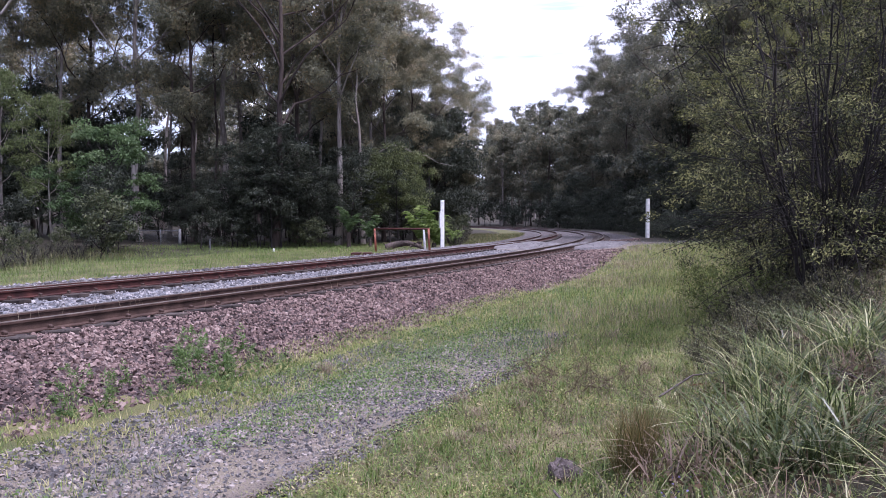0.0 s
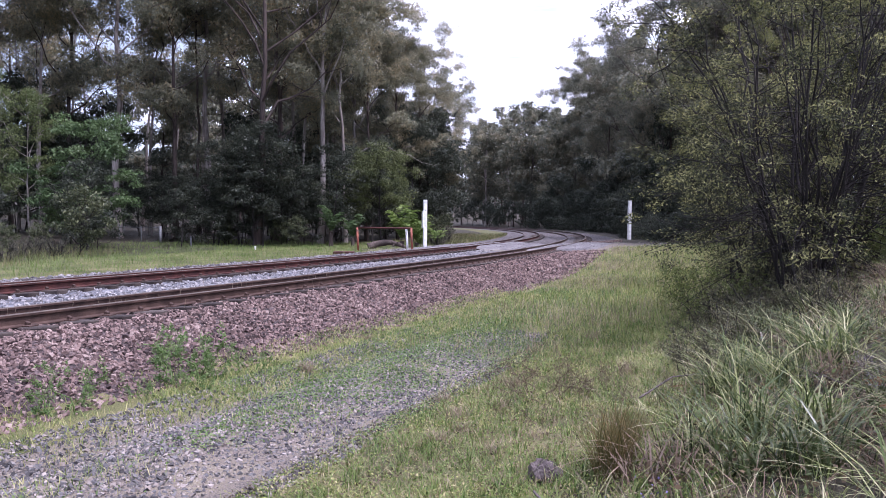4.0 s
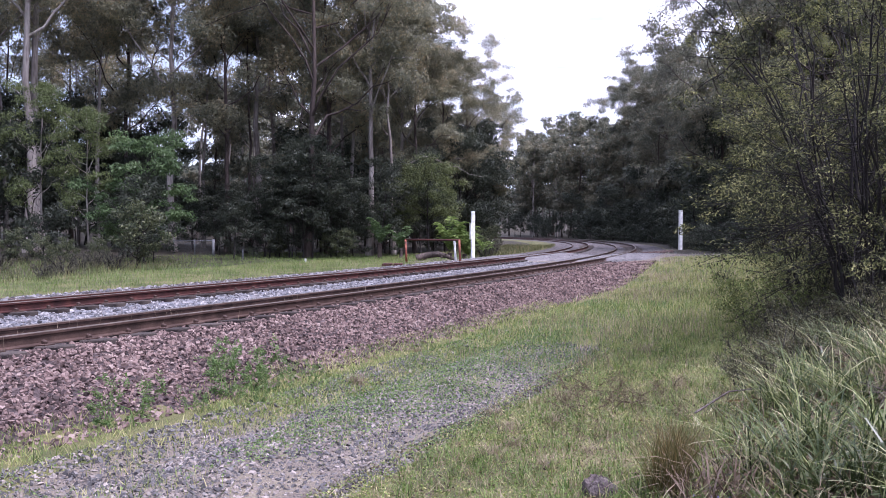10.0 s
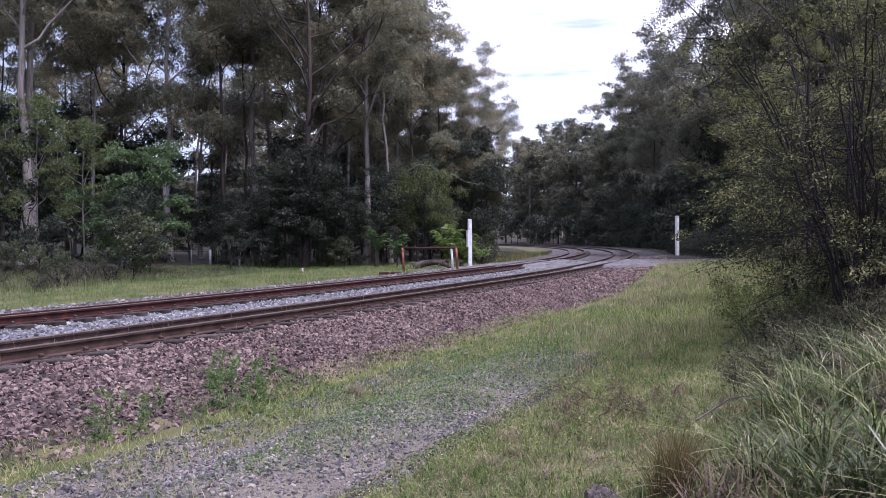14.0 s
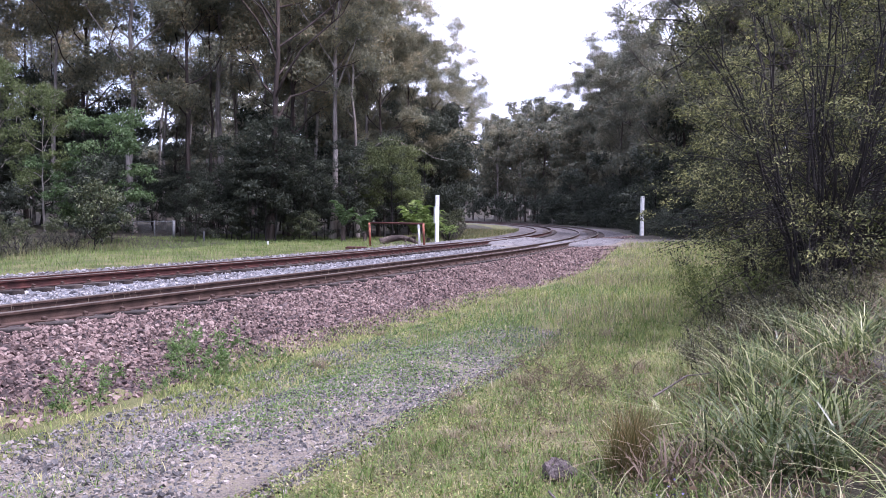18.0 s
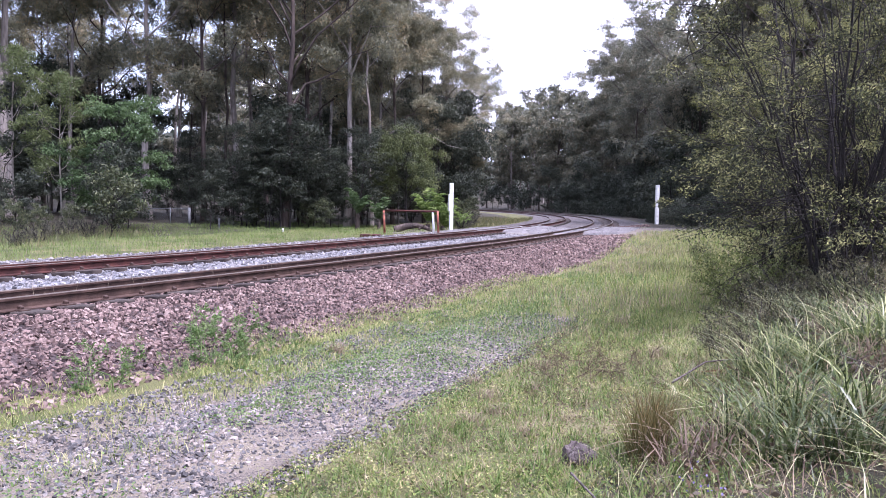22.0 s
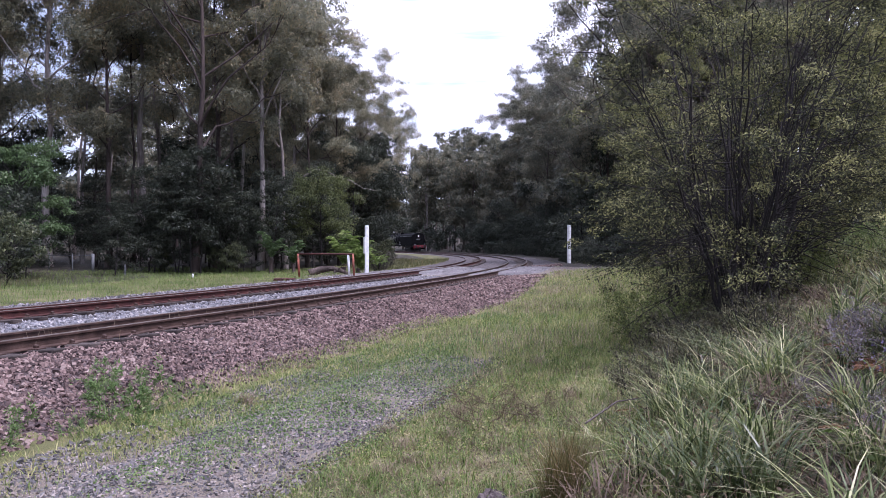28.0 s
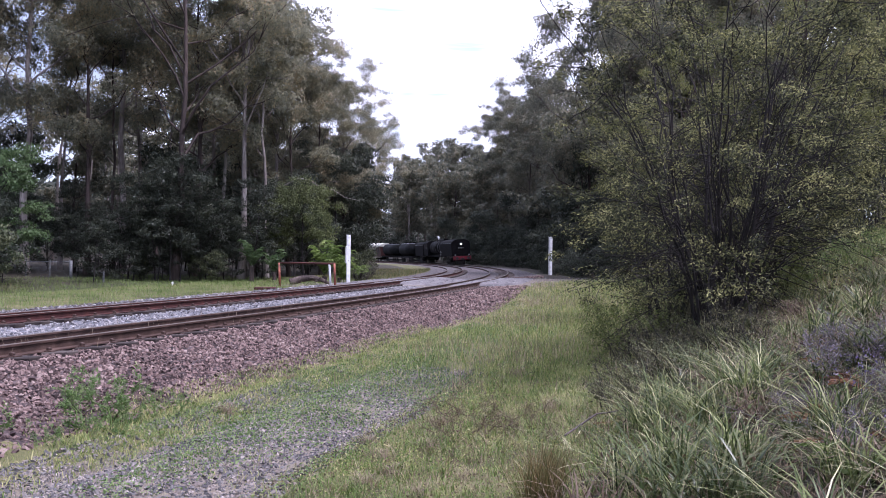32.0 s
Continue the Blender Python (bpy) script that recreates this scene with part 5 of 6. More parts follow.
# dry tangled stems lying through the bank growth
r = np.random.RandomState(67)
s, d = field(r, 15000, -6, 17, 8.6, 14.5)
keep = wave(*xy(s, d), 1.1, 24) + r.normal(0, 0.35, len(s)) > 0.0
s, d = s[keep], d[keep]
blade_object("dead_stems", "tangled thin dead grey-brown stems over the bank", on_ground(s, d), r.uniform(0.12, 0.4, len(s)), r.uniform(0.0025, 0.005, len(s)), r.uniform(0.6, 2.6, len(s)), foliage("dead_stem", [(0.0, (0.09, 0.07, 0.065)), (0.5, (0.24, 0.19, 0.165)), (1.0, (0.46, 0.40, 0.33))], through_light=0.1, each=0.9), droop=0.35, seed=68)

# leaf litter and small broad leaves on the bank
M_LEAFLITTER = foliage("bank_leaf_litter", [(0.0, (0.035, 0.03, 0.02)), (0.35, (0.11, 0.075, 0.045)), (0.6, (0.20, 0.14, 0.09)), (0.8, (0.09, 0.13, 0.045)), (1.0, (0.16, 0.21, 0.08))], each=0.9, patch=1.6)
r = np.random.RandomState(63)
s, d = field(r, 24000, -8, 14, 8.5, 14)
v, f = leaf_quads(r, on_ground(s, d, -0.02) + r.uniform(0, 0.14, (len(s), 1)) * [0, 0, 1], r.normal(0, 1, (len(s), 3)) * [1, 1, 0.5] + [0, 0, 0.2], r.uniform(0.02, 0.075, len(s)), r.uniform(0.012, 0.035, len(s)))
tagged(new("bank_litter", np_mesh("bank_litter", v, [f], M_LEAFLITTER)), "brown litter and small broad leaves on the bank", "leaf litter", kind="stuff")
M_VERGE_LITTER = foliage("verge_litter", [(0.0, (0.06, 0.045, 0.03)), (0.35, (0.17, 0.13, 0.08)), (0.55, (0.26, 0.23, 0.12)), (0.75, (0.13, 0.18, 0.05)), (1.0, (0.20, 0.26, 0.08))], each=1.0, patch=1.8, scale=1.5)
s, d = field(r, 60000, -2.5, 12, 5.95, 9.0)
keep = wave(*xy(s, d), 2.3, 33) + 0.5 * wave(*xy(s, d), 6.0, 34) + r.normal(0, 0.25, len(s)) > 0.05
s, d = s[keep], d[keep]
v, f = leaf_quads(r, on_ground(s, d, -0.015) + r.uniform(0, 0.04, (len(s), 1)) * [0, 0, 1], r.normal(0, 1, (len(s), 3)) * [1, 1, 0.4] + [0, 0, 0.3], r.uniform(0.014, 0.038, len(s)), r.uniform(0.008, 0.018, len(s)))
tagged(new("verge_herbs", np_mesh("verge_herbs", v, [f], M_GRASS)), "small green herbs and clover matted in the turf", "weeds", kind="stuff")
s, d = field(r, 46000, -3, 13, 5.75, 9.2)
v, f = leaf_quads(r, on_ground(s, d, -0.02) + r.uniform(0, 0.035, (len(s), 1)) * [0, 0, 1], r.normal(0, 1, (len(s), 3)) * [1, 1, 0.35] + [0, 0, 0.15], r.uniform(0.012, 0.04, len(s)), r.uniform(0.006, 0.018, len(s)))
tagged(new("verge_litter", np_mesh("verge_litter", v, [f], M_VERGE_LITTER)), "dry leaf bits and small herbs in the turf", "leaf litter", kind="stuff")
# denser tufts that stand out of the verge
cs, cd = field(r, 3200, -9, 15, 6.2, 9.0, 1.0)
s = np.repeat(cs, 14) + r.normal(0, 0.03, len(cs) * 14)
d = np.repeat(cd, 14) + r.normal(0, 0.03, len(cs) * 14)
h = np.repeat(r.uniform(0.05, 0.16, len(cs)), 14) * r.uniform(0.6, 1.2, len(s))
blade_object("verge_tufts", "small tufts standing out of the verge grass", on_ground(s, d), h, r.uniform(0.006, 0.012, len(s)), r.uniform(0.2, 1.0, len(s)), M_GRASS_TUFT, seg=1, seed=66)

# ---- ballast and gravel stones ----
def stone_spread(seed, n, s0, s1, d0, d1, size, lift=0.25, power=1.0):
    r = np.random.RandomState(seed)
    s, d = s0 + (s1 - s0) * r.uniform(0, 1, n) ** power, r.uniform(d0, d1, n)
    w = size * r.uniform(0.6, 1.4, n)
    x, y = xy(s, d)
    d0 = d
    c = np.stack([x, y, ground(s, d0) + w * lift * r.uniform(-0.6, 1.0, n)], 1)
    return r, c, w, s, d


bank_stones = thing("ballast_shoulder", "sloping shoulder of red-brown crushed ballast stone", "ballast", kind="structure")
r, c, w, s, d = stone_spread(61, 46000, -3, 22, 0.85, 3.25, 0.039, 0.45, power=1.25)
keep = (d < 2.85 + 0.2 * wave(*xy(s, d), 2.2, 11)) | (r.uniform(0, 1, len(s)) < 0.35)
c, w, s, d = c[keep], w[keep], s[keep], d[keep]
near = (s > 1.0) & (s < 5.5) & (d > 1.8)
first = np.flatnonzero(near)[:300]
mask = np.zeros(len(c), bool)
mask[first] = True
v, f = stones(r, c[~mask], w[~mask])
tagged(part_of("loose_ballast", np_mesh("loose_ballast", v, [f], M_STONE_RED), bank_stones), kind="stuff")
M_STONE_PIECE = surface("ballast_piece", [(0.05, (0.04, 0.029, 0.031)), (0.35, (0.105, 0.074, 0.075)), (0.6, (0.18, 0.131, 0.12)), (0.85, (0.25, 0.185, 0.17)), (1.0, (0.42, 0.34, 0.31))], scale=1.5, fine=60, island=0.85, spread=0.3, bump=0.5, by="object")
PIECES = []
for i in range(10):
    pv, pf = stones(np.random.RandomState(300 + i), np.zeros((1, 3)), 1.0)
    PIECES.append(np_mesh("stone", pv, [pf], M_STONE_PIECE))
for i, (p, e) in enumerate(zip(c[mask], w[mask])):
    part_of("stone", PIECES[i % 10], bank_stones, m=Matrix.Translation(p) @ Matrix.Rotation(i * 1.7, 4, "Z") @ Matrix.Diagonal((e, e, e, 1)))
r, c, w, s, d = stone_spread(62, 15000, 22, 52, 0.85, 3.3, 0.065)
v, f = stones(r, c[(s < 33.5) | (s > 47)], w[(s < 33.5) | (s > 47)])
tagged(part_of("loose_ballast", np_mesh("loose_ballast", v, [f], M_STONE_RED), bank_stones), kind="stuff")
r, c, w, s, d = stone_spread(63, 12000, -12, 33.5, -3.25, -0.55, 0.05, 0.05, power=1.2)
keep = np.abs(d + 0.75) > 0.1
v, f = stones(r, c[keep], w[keep])
tagged(new("middle_ballast", np_mesh("middle_ballast", v, [f], M_STONE_GREY)), "pale grey crushed ballast between the two tracks", "ballast", kind="stuff")
r, c, w, s, d = stone_spread(64, 6000, -12, 33.5, -7.0, -3.4, 0.06, 0.1)
keep = np.abs(np.abs(d + SPACING) - 0.75) > 0.1
v, f = stones(r, c[keep], w[keep])
tagged(new("far_ballast", np_mesh("far_ballast", v, [f], M_STONE_GREY)), "grey crushed ballast under the rusty track", "ballast", kind="stuff")
r, c, w, s, d = stone_spread(65, 66000, -2.5, 13, 3.5, 6.2, 0.022, 0.15, 1.05)
dirt = np.exp(-((d - 5.66 - 0.08 * wave(*xy(s, d), 0.9, 35)) / 0.13) ** 2) * smooth(wave(*xy(s, d), 1.4, 37), -0.35, 0.3) * (s < 5.0)
keep = 0.9 * wave(*xy(s, d), 2.6, 15) + r.normal(0, 0.35, len(s)) + 0.25 * np.exp(-((d - 4.95) / 0.6) ** 2) - 1.3 * smooth(s, 8.0, 12) - 1.4 * dirt > -0.42
w = w * r.uniform(0.6, 1.5, len(w)) ** 1.3
v, f = stones(r, c[keep], w[keep], 0.5)
tagged(new("track_gravel", np_mesh("track_gravel", v, [f], M_STONE_ROAD)), "blue-grey gravel loose on the vehicle track", "gravel", kind="stuff")
r, c, w, s, d = stone_spread(68, 9000, -12, -2.4, 3.6, 6.1, 0.032, 0.2)
v, f = stones(r, c, w, 0.5)
tagged(new("track_gravel", np_mesh("track_gravel", v, [f], M_STONE_ROAD)), "grey gravel loose farther along the track", "gravel", kind="stuff")
r, c, w, s, d = stone_spread(69, 9000, -12, -2.9, 0.85, 3.1, 0.05, 0.4)
v, f = stones(r, c, w)
tagged(part_of("loose_ballast", np_mesh("loose_ballast", v, [f], M_STONE_RED), bank_stones), kind="stuff")
# dark stones paint the shadow line and dark soil of the turf's cut edge
r, c, w, s, d = stone_spread(67, 3800, 0.6, 10, 5.8, 6.14, 0.03, 0.3)
keep = wave(*xy(s, d), 1.7, 36) + r.normal(0, 0.3, len(s)) > -0.2
v, f = stones(r, c[keep], w[keep], 0.6)
M_STONE_EDGE_SHADE = surface("damp_edge_stone", [(0.1, (0.025, 0.022, 0.022)), (0.5, (0.06, 0.053, 0.052)), (0.9, (0.13, 0.115, 0.11))], scale=1.5, fine=60, island=0.8, spread=0.3, bump=0.5)
tagged(new("edge_gravel", np_mesh("edge_gravel", v, [f], M_STONE_EDGE_SHADE)), "dark gravel painting the shaded, dark-soiled step at the turf's edge", "gravel", kind="stuff")
r, c, w, s, d = stone_spread(66, 3500, 34.5, 46.5, -8.5, 14, 0.045, -0.2)
x, y = xy(s, d)
top = np.interp(d, [-8.5, -7.0, -5.5, -4.73, -3.23, -2.4, -1.6, -0.75, 0.75, 1.6, 2.6, 3.2], [0.30, 0.44, 0.55, 0.553, 0.655, 0.60, 0.54, 0.515, 0.672, 0.68, 0.66, 0.6]) - 0.22 * (1 - smooth(s, 34.2, 35.4)) - 0.22 * smooth(s, 45.2, 46.5)
c[:, 2] = np.where(d < 3.2, np.maximum(top - 0.045, c[:, 2]), c[:, 2])
keep = r.uniform(0, 1, len(s)) < 0.6
v, f = stones(r, c[keep], w[keep])
tagged(new("crossing_stones", np_mesh("crossing_stones", v, [f], M_STONE_GREY)), "loose grey stone spread over the level crossing", "gravel", kind="stuff")

# ---- white posts, frame, fence ----
def white_post(x, y, z, height, width, board):
    ob = thing("marker_post", "white-painted square timber marker post by the crossing", "post", "white posts at the crossing", m=Matrix.Translation((x, y, z)) @ Matrix.Rotation(0.25, 4, "Z"))
    bm = bmesh.new()
    box(bm, (width, width, height), Matrix.Translation((0, 0, height / 2)), 0.02, 2)
    part("post", bm, M_WHITE, ob)
    bm = bmesh.new()
    box(bm, (width * 1.02, width * 1.02, 0.05), Matrix.Translation((0, 0, height + 0.022)), 0.02, 2)
    part("cap", bm, M_WHITE, ob)
    if board:
        bm = bmesh.new()
        box(bm, (0.06, 0.30, 0.92), Matrix.Translation((-width / 2 - 0.035, 0, height * 0.62)), 0.025, 3)
        part("board", bm, M_WHITE, ob, "white board seen edge-on")
    for zz in (0.5, 0.8):
        bm = bmesh.new()
        rod(bm, (-0.02, -width / 2 - 0.015, height * zz), (-0.02, -width / 2 + 0.01, height * zz), 0.02, seg=6)
        part("bolt", bm, M_GALV, ob)
    return ob


white_post(-0.05, 44, 0.2, 2.74, 0.20, True)
white_post(14.15, 55, 0.66, 2.66, 0.21, False)


def guard_frame(x0, x1, y, z, top):
    ob = thing("pipe_guard_frame", "rusty red-painted steel pipe guard frame by the rails", "guard rail", m=Matrix.Translation((0, 0, 0)))
    for name, a, b, mat, lab in (("post", (x0 + 0.06, y, z - 0.1), (x0, y, top), M_REDPAINT, "flaking red post"), ("post", (x1 - 0.16, y + 0.25, z - 0.1), (x1 - 0.24, y + 0.25, top - 0.02), M_WHITE, "faded white post"), ("post", (x1 + 0.07, y, z - 0.1), (x1, y, top), M_REDPAINT, "flaking red post"),
                                 ("top_rail", (x0, y, top), (x1, y, top - 0.01), M_RUST, "rusty top rail"), ("top_rail", (x0 + 0.1, y + 0.25, top - 0.02), (x1 - 0.24, y + 0.25, top - 0.03), M_RUST, "rusty top rail"), ("stay", (x1, y, top), (x1 - 0.24, y + 0.25, top - 0.03), M_RUST, ""), ("stay", (x0, y, top), (x0 + 0.1, y + 0.25, top - 0.02), M_RUST, "")):
        bm = bmesh.new()
        rod(bm, a, b, 0.055 if name == "post" else 0.042, seg=12)
        part(name, bm, mat, ob, lab, True)


guard_frame(-3.36, -0.72, 39.0, 0.25, 1.47)


def wire_fence():
    ob = thing("wire_fence", "galvanised pipe and wire mesh fence at the wood's edge", "fence")
    z = 0.28
    xs = (-17.6, -16.35, -15.25)
    for x in xs:
        bm = bmesh.new()
        rod(bm, (x, 46, z - 0.2), (x, 46, z + 1.1), 0.085 if x == xs[-1] else 0.028, seg=10)
        part("post", bm, M_GALV, ob, smooth=True)
    for h in (1.02, 0.08):
        bm = bmesh.new()
        rod(bm, (xs[0], 46, z + h), (xs[-1], 46, z + h), 0.02, seg=8)
        part("rail", bm, M_GALV, ob, smooth=True)
    bm = bmesh.new()
    for i in range(24):
        a = xs[0] + i * 0.1
        rod(bm, (a, 46, z + 0.08), (min(a + 0.9, xs[-1]), 46, z + 0.08 + 0.94 * min(0.9, xs[-1] - a) / 0.9), 0.0022, seg=4)
        rod(bm, (a, 46.01, z + 1.02), (min(a + 0.9, xs[-1]), 46.01, z + 1.02 - 0.94 * min(0.9, xs[-1] - a) / 0.9), 0.0022, seg=4)
    part("wire_mesh", bm, M_GALV, ob)


wire_fence()
for x, y, h, mat, lab in ((*at(371, 42), 0.55, M_GALV, "short grey stake in the grass"), (*at(484, 40), 0.18, M_WHITE, "low white marker stake in the grass")):
    bm = bmesh.new()
    box(bm, (0.08, 0.08, h), Matrix.Translation((0, 0, h / 2)), 0.01, 1)
    ob = thing("stake", lab, "stake", m=Matrix.Translation((x, y, ground_at(x, y))))
    part("stake_body", bm, mat, ob)
bm = bmesh.new()
box(bm, (0.9, 0.6, 0.12), bevel=0.03)
ob = thing("concrete_cover", "flat rusty cover plate by the far rail", "cover", m=Matrix.Translation((*at(640, 35), ground_at(*at(640, 35)) + 0.05)))
part("slab", bm, M_RUST, ob)


# ---- ferns, saplings, weeds ----
def frond_mesh(seed, fronds, length, mat, rise=0.7, pinnae=26):
    r = np.random.RandomState(seed)
    vs, fs, n = [], [], 0
    for i in range(fronds):
        az = i * 2.4 + r.uniform(-0.3, 0.3)
        k = np.linspace(0.08, 1, pinnae)
        o = np.array([np.cos(az), np.sin(az), 0])
        e = r.uniform(0.6, 1.2) * rise
        L = length * r.uniform(0.8, 1.15)
        p = o * (L * (0.3 * k + 0.38 * k ** 2))[:, None] + np.array([0, 0, 1]) * (L * (e * k - (0.62 * e + 0.05) * k ** 2.1))[:, None]
        side = np.cross(o, [0, 0, 1])
        for sgn in (-1, 1):
            w = L * 0.24 * np.sin(np.clip(k * 1.06, 0, 1) * np.pi) ** 0.7
            c, f = leaf_quads(r, p, side[None] * sgn + o * 0.35 + r.normal(0, 0.12, (pinnae, 3)) + [0, 0, -0.15], w, np.full(pinnae, L * 0.05))
            vs.append(c)
            fs.append(f + n)
            n += len(c)
        tv, tf = tube(p, np.full(pinnae, 0.008), 3)
        vs.append(tv)
        fs.append(tf + n)
        n += len(tv)
    return np_mesh("fronds", np.concatenate(vs), [np.concatenate(fs)], mat)


FROND = frond_mesh(71, 17, 1.5, M_FERN, 2.4)
FROND_DARK = frond_mesh(72, 15, 1.4, M_LEAF_BRIGHT, 2.1)
for px, depth, trunk_h, me, k, lab in ((742, 45.0, 0.35, FROND, 1.1, "bright green tree fern by the white post"), (768, 45.6, 0.3, FROND, 1.0, "bright green tree fern by the white post"), (617, 45.5, 0.9, FROND_DARK, 1.0, "dark green tree fern under the gums"), (655, 46, 0.6, FROND_DARK, 0.9, "dark green tree fern under the gums")):
    x, y = at(px, depth)
    ob = thing("tree_fern", lab, "tree fern", "tree ferns")
    v, f = tube([(0, 0, -0.1), (0.02, 0, trunk_h / 2), (0, 0, trunk_h)], [0.14, 0.12, 0.13], 9)
    part_of("trunk", np_mesh("trunk", v, [f], M_BARK_DARK, True), ob)
    part_of("fronds", me, ob, m=Matrix.Translation((0, 0, trunk_h)))
    ob.matrix_world = stand(x, y, px * 0.7, k)
FERN_SMALL = frond_mesh(73, 8, 0.42, M_FERN, 0.9, 20)
M_FERN_DEAD = foliage("dead_fern", [(0.2, (0.13, 0.06, 0.03)), (0.6, (0.30, 0.16, 0.09)), (0.9, (0.42, 0.27, 0.17))])
FERN_DEAD = frond_mesh(74, 7, 0.45, M_FERN_DEAD, 0.35, 20)
for x, y, me, lab, k in ((0.62, 3.95, FERN_SMALL, "small green fern in the verge grass", 1.0), (3.35, 5.05, FERN_DEAD, "dead brown fern fronds on the bank", 1.1), (3.6, 4.85, FERN_DEAD, "dead brown fern fronds on the bank", 0.9), (2.75, 7.9, FERN_DEAD, "dead brown fern fronds on the bank", 0.8), (4.1, 6.0, FERN_DEAD, "dead brown fern fronds on the bank", 1.2), (3.1, 4.6, FERN_SMALL, "small green fern on the bank", 1.1), (2.9, 5.6, FERN_SMALL, "small green fern on the bank", 0.9)):
    ob = thing("fern", lab, "fern", "small ferns")
    part_of("fronds", me, ob)
    ob.matrix_world = stand(x, y, x * 5, k)

q = np.random.RandomState(78)
for i in range(16):
    x, y = at(q.uniform(772, 812), q.uniform(45, 60))
    ob = thing("fern", "light green bracken fern beside the bend", "fern", "bracken by the crossing")
    part_of("fronds", FROND, ob)
    ob.matrix_world = stand(x, y, q.uniform(0, 6), q.uniform(0.45, 0.7))

LEAFY = gum_meshes(131, 5.6, 0.07, 0.08, 2.5, 13000, 0.16, M_TWIG, M_LEAF_BRIGHT, limbs=17, clump=0.24, lean=0.4, flat=0.42, rise=0.15)
x, y = at(190, 37)
tree_thing("broadleaf_tree", LEAFY, "bright green broad-leaved tree with drooping branches", "tree", "", stand(x, y, 1.2, 0.98))
x, y = at(705, 50)
DOME = gum_meshes(134, 4.9, 0.08, 0.30, 2.5, 18000, 0.13, M_TWIG, foliage("dome_leaves", [(0.0, (0.04, 0.056, 0.022)), (0.5, (0.095, 0.118, 0.042)), (1.0, (0.19, 0.21, 0.08))], each=0.7), limbs=20, clump=0.28, lean=0.1)
tree_thing("leafy_shrub", DOME, "rounded yellow-green shrub tree against the dark wood", "tree", "", stand(x, y, 3.0, 0.98))
SAPLING = gum_meshes(132, 8.5, 0.07, 0.30, 2.0, 11000, 0.12, M_BARK_PALE, foliage("sapling_leaves", [(0.0, (0.05, 0.066, 0.027)), (0.5, (0.105, 0.138, 0.052)), (1.0, (0.22, 0.255, 0.105))], through_light=0.4, each=0.7), limbs=14, clump=0.26)
for px, depth, k in ((92, 37, 0.85), (8, 38, 1.0), (-140, 36, 0.9), (-290, 34, 0.8)):
    x, y = at(px, depth)
    tree_thing("gum_sapling", SAPLING, "thin yellow-green gum sapling at the wood's edge", "sapling", "gum saplings", stand(x, y, px * 0.3, k))
SCRUB = gum_meshes(133, 2.0, 0.03, 0.06, 0.9, 3400, 0.11, M_TWIG, foliage("scrub_leaves", [(0.0, (0.026, 0.036, 0.02)), (0.5, (0.065, 0.08, 0.04)), (1.0, (0.16, 0.175, 0.085))], each=0.8), low=True, limbs=11, clump=0.42)
q = np.random.RandomState(77)
spots = [(178, 32, 1.1), (60, 32, 0.5), (12, 31, 0.55), (-60, 31, 0.6), (-130, 30, 0.6), (-220, 28, 0.6), (-320, 28, 0.6), (115, 34, 0.5), (815, 60, 0.8), (798, 53, 0.7), (560, 45, 0.7), (530, 46, 0.6), (430, 46, 0.6)]
for px, depth, k in spots:
    x, y = at(px, depth)
    ob = tree_thing("scrub_bush", SCRUB, "small grey-green scrub bush in the rough grass", "bush", "scrub bushes", stand(x, y, q.uniform(0, 6), k))

M_LEAF_GREY = foliage("grey_scrub_leaves", [(0.0, (0.05, 0.05, 0.035)), (0.5, (0.10, 0.10, 0.07)), (1.0, (0.19, 0.175, 0.12))], each=0.7)
SCRUB_GREY = bush_meshes(204, 14, 1.5, 0.8, 2600, 0.09, M_LEAF_GREY, 0.1)
for i in range(16):
    x, y = at(q.uniform(-420, 150), q.uniform(25, 33))
    bush("grey_scrub", SCRUB_GREY, "thin grey-green scrub in dry grass", "bush", "scrub bushes", stand(x, y, q.uniform(0, 6), q.uniform(0.35, 0.7)))
for px, depth, k in ((800, 48.5, 0.6), (810, 50, 0.7), (816, 53, 0.8), (806, 54, 1.0)):
    x, y = at(px, depth)
    bush("grey_scrub", SCRUB_GREY, "low grey-green scrub beside the white post", "bush", "scrub bushes", stand(x, y, px * 0.3, k))
WEED = bush_meshes(211, 8, 0.56, 0.07, 1000, 0.045, M_WEED, 0.1, wood=M_WEED, twig=0.16)
for (x, y), k in (((-2.72, 9.05), 1.15), ((-2.55, 9.25), 0.7), ((-3.42, 7.6), 0.9), ((-2.1, 9.6), 0.6), ((-3.0, 9.5), 0.7), ((-2.5, 8.6), 0.5), ((-2.9, 8.2), 0.45), ((-3.1, 9.6), 0.4)):
    bush("weed_plant", WEED, "leafy green weed growing at the foot of the ballast", "weed", "weeds by the ballast", stand(x, y, x * 9, k))
GREYTUFT = tussock_mesh(56, 120, 0.24, 0.006, M_GRASS_DRY, 0.10, 0.6)
for x, y, k in ((-1.5, 10.0, 1.1), (0.12, 6.5, 1.0), (0.3, 7.3, 1.1), (0.55, 6.2, 0.8), (0.75, 7.7, 1.0), (0.2, 8.0, 0.9), (0.95, 6.6, 0.7), (0.35, 6.9, 0.8), (1.0, 8.8, 1.0), (-0.9, 12.3, 0.8), (2.6, 12.2, 1.3), (2.4, 9.3, 1.2)):
    ob = thing("dry_tuft", "small grey-brown tuft of dead grass", "grass tuft", "dry tufts")
    tagged(part_of("tuft", GREYTUFT, ob), kind="stuff")
    ob.matrix_world = stand(x, y, x * 3, k)

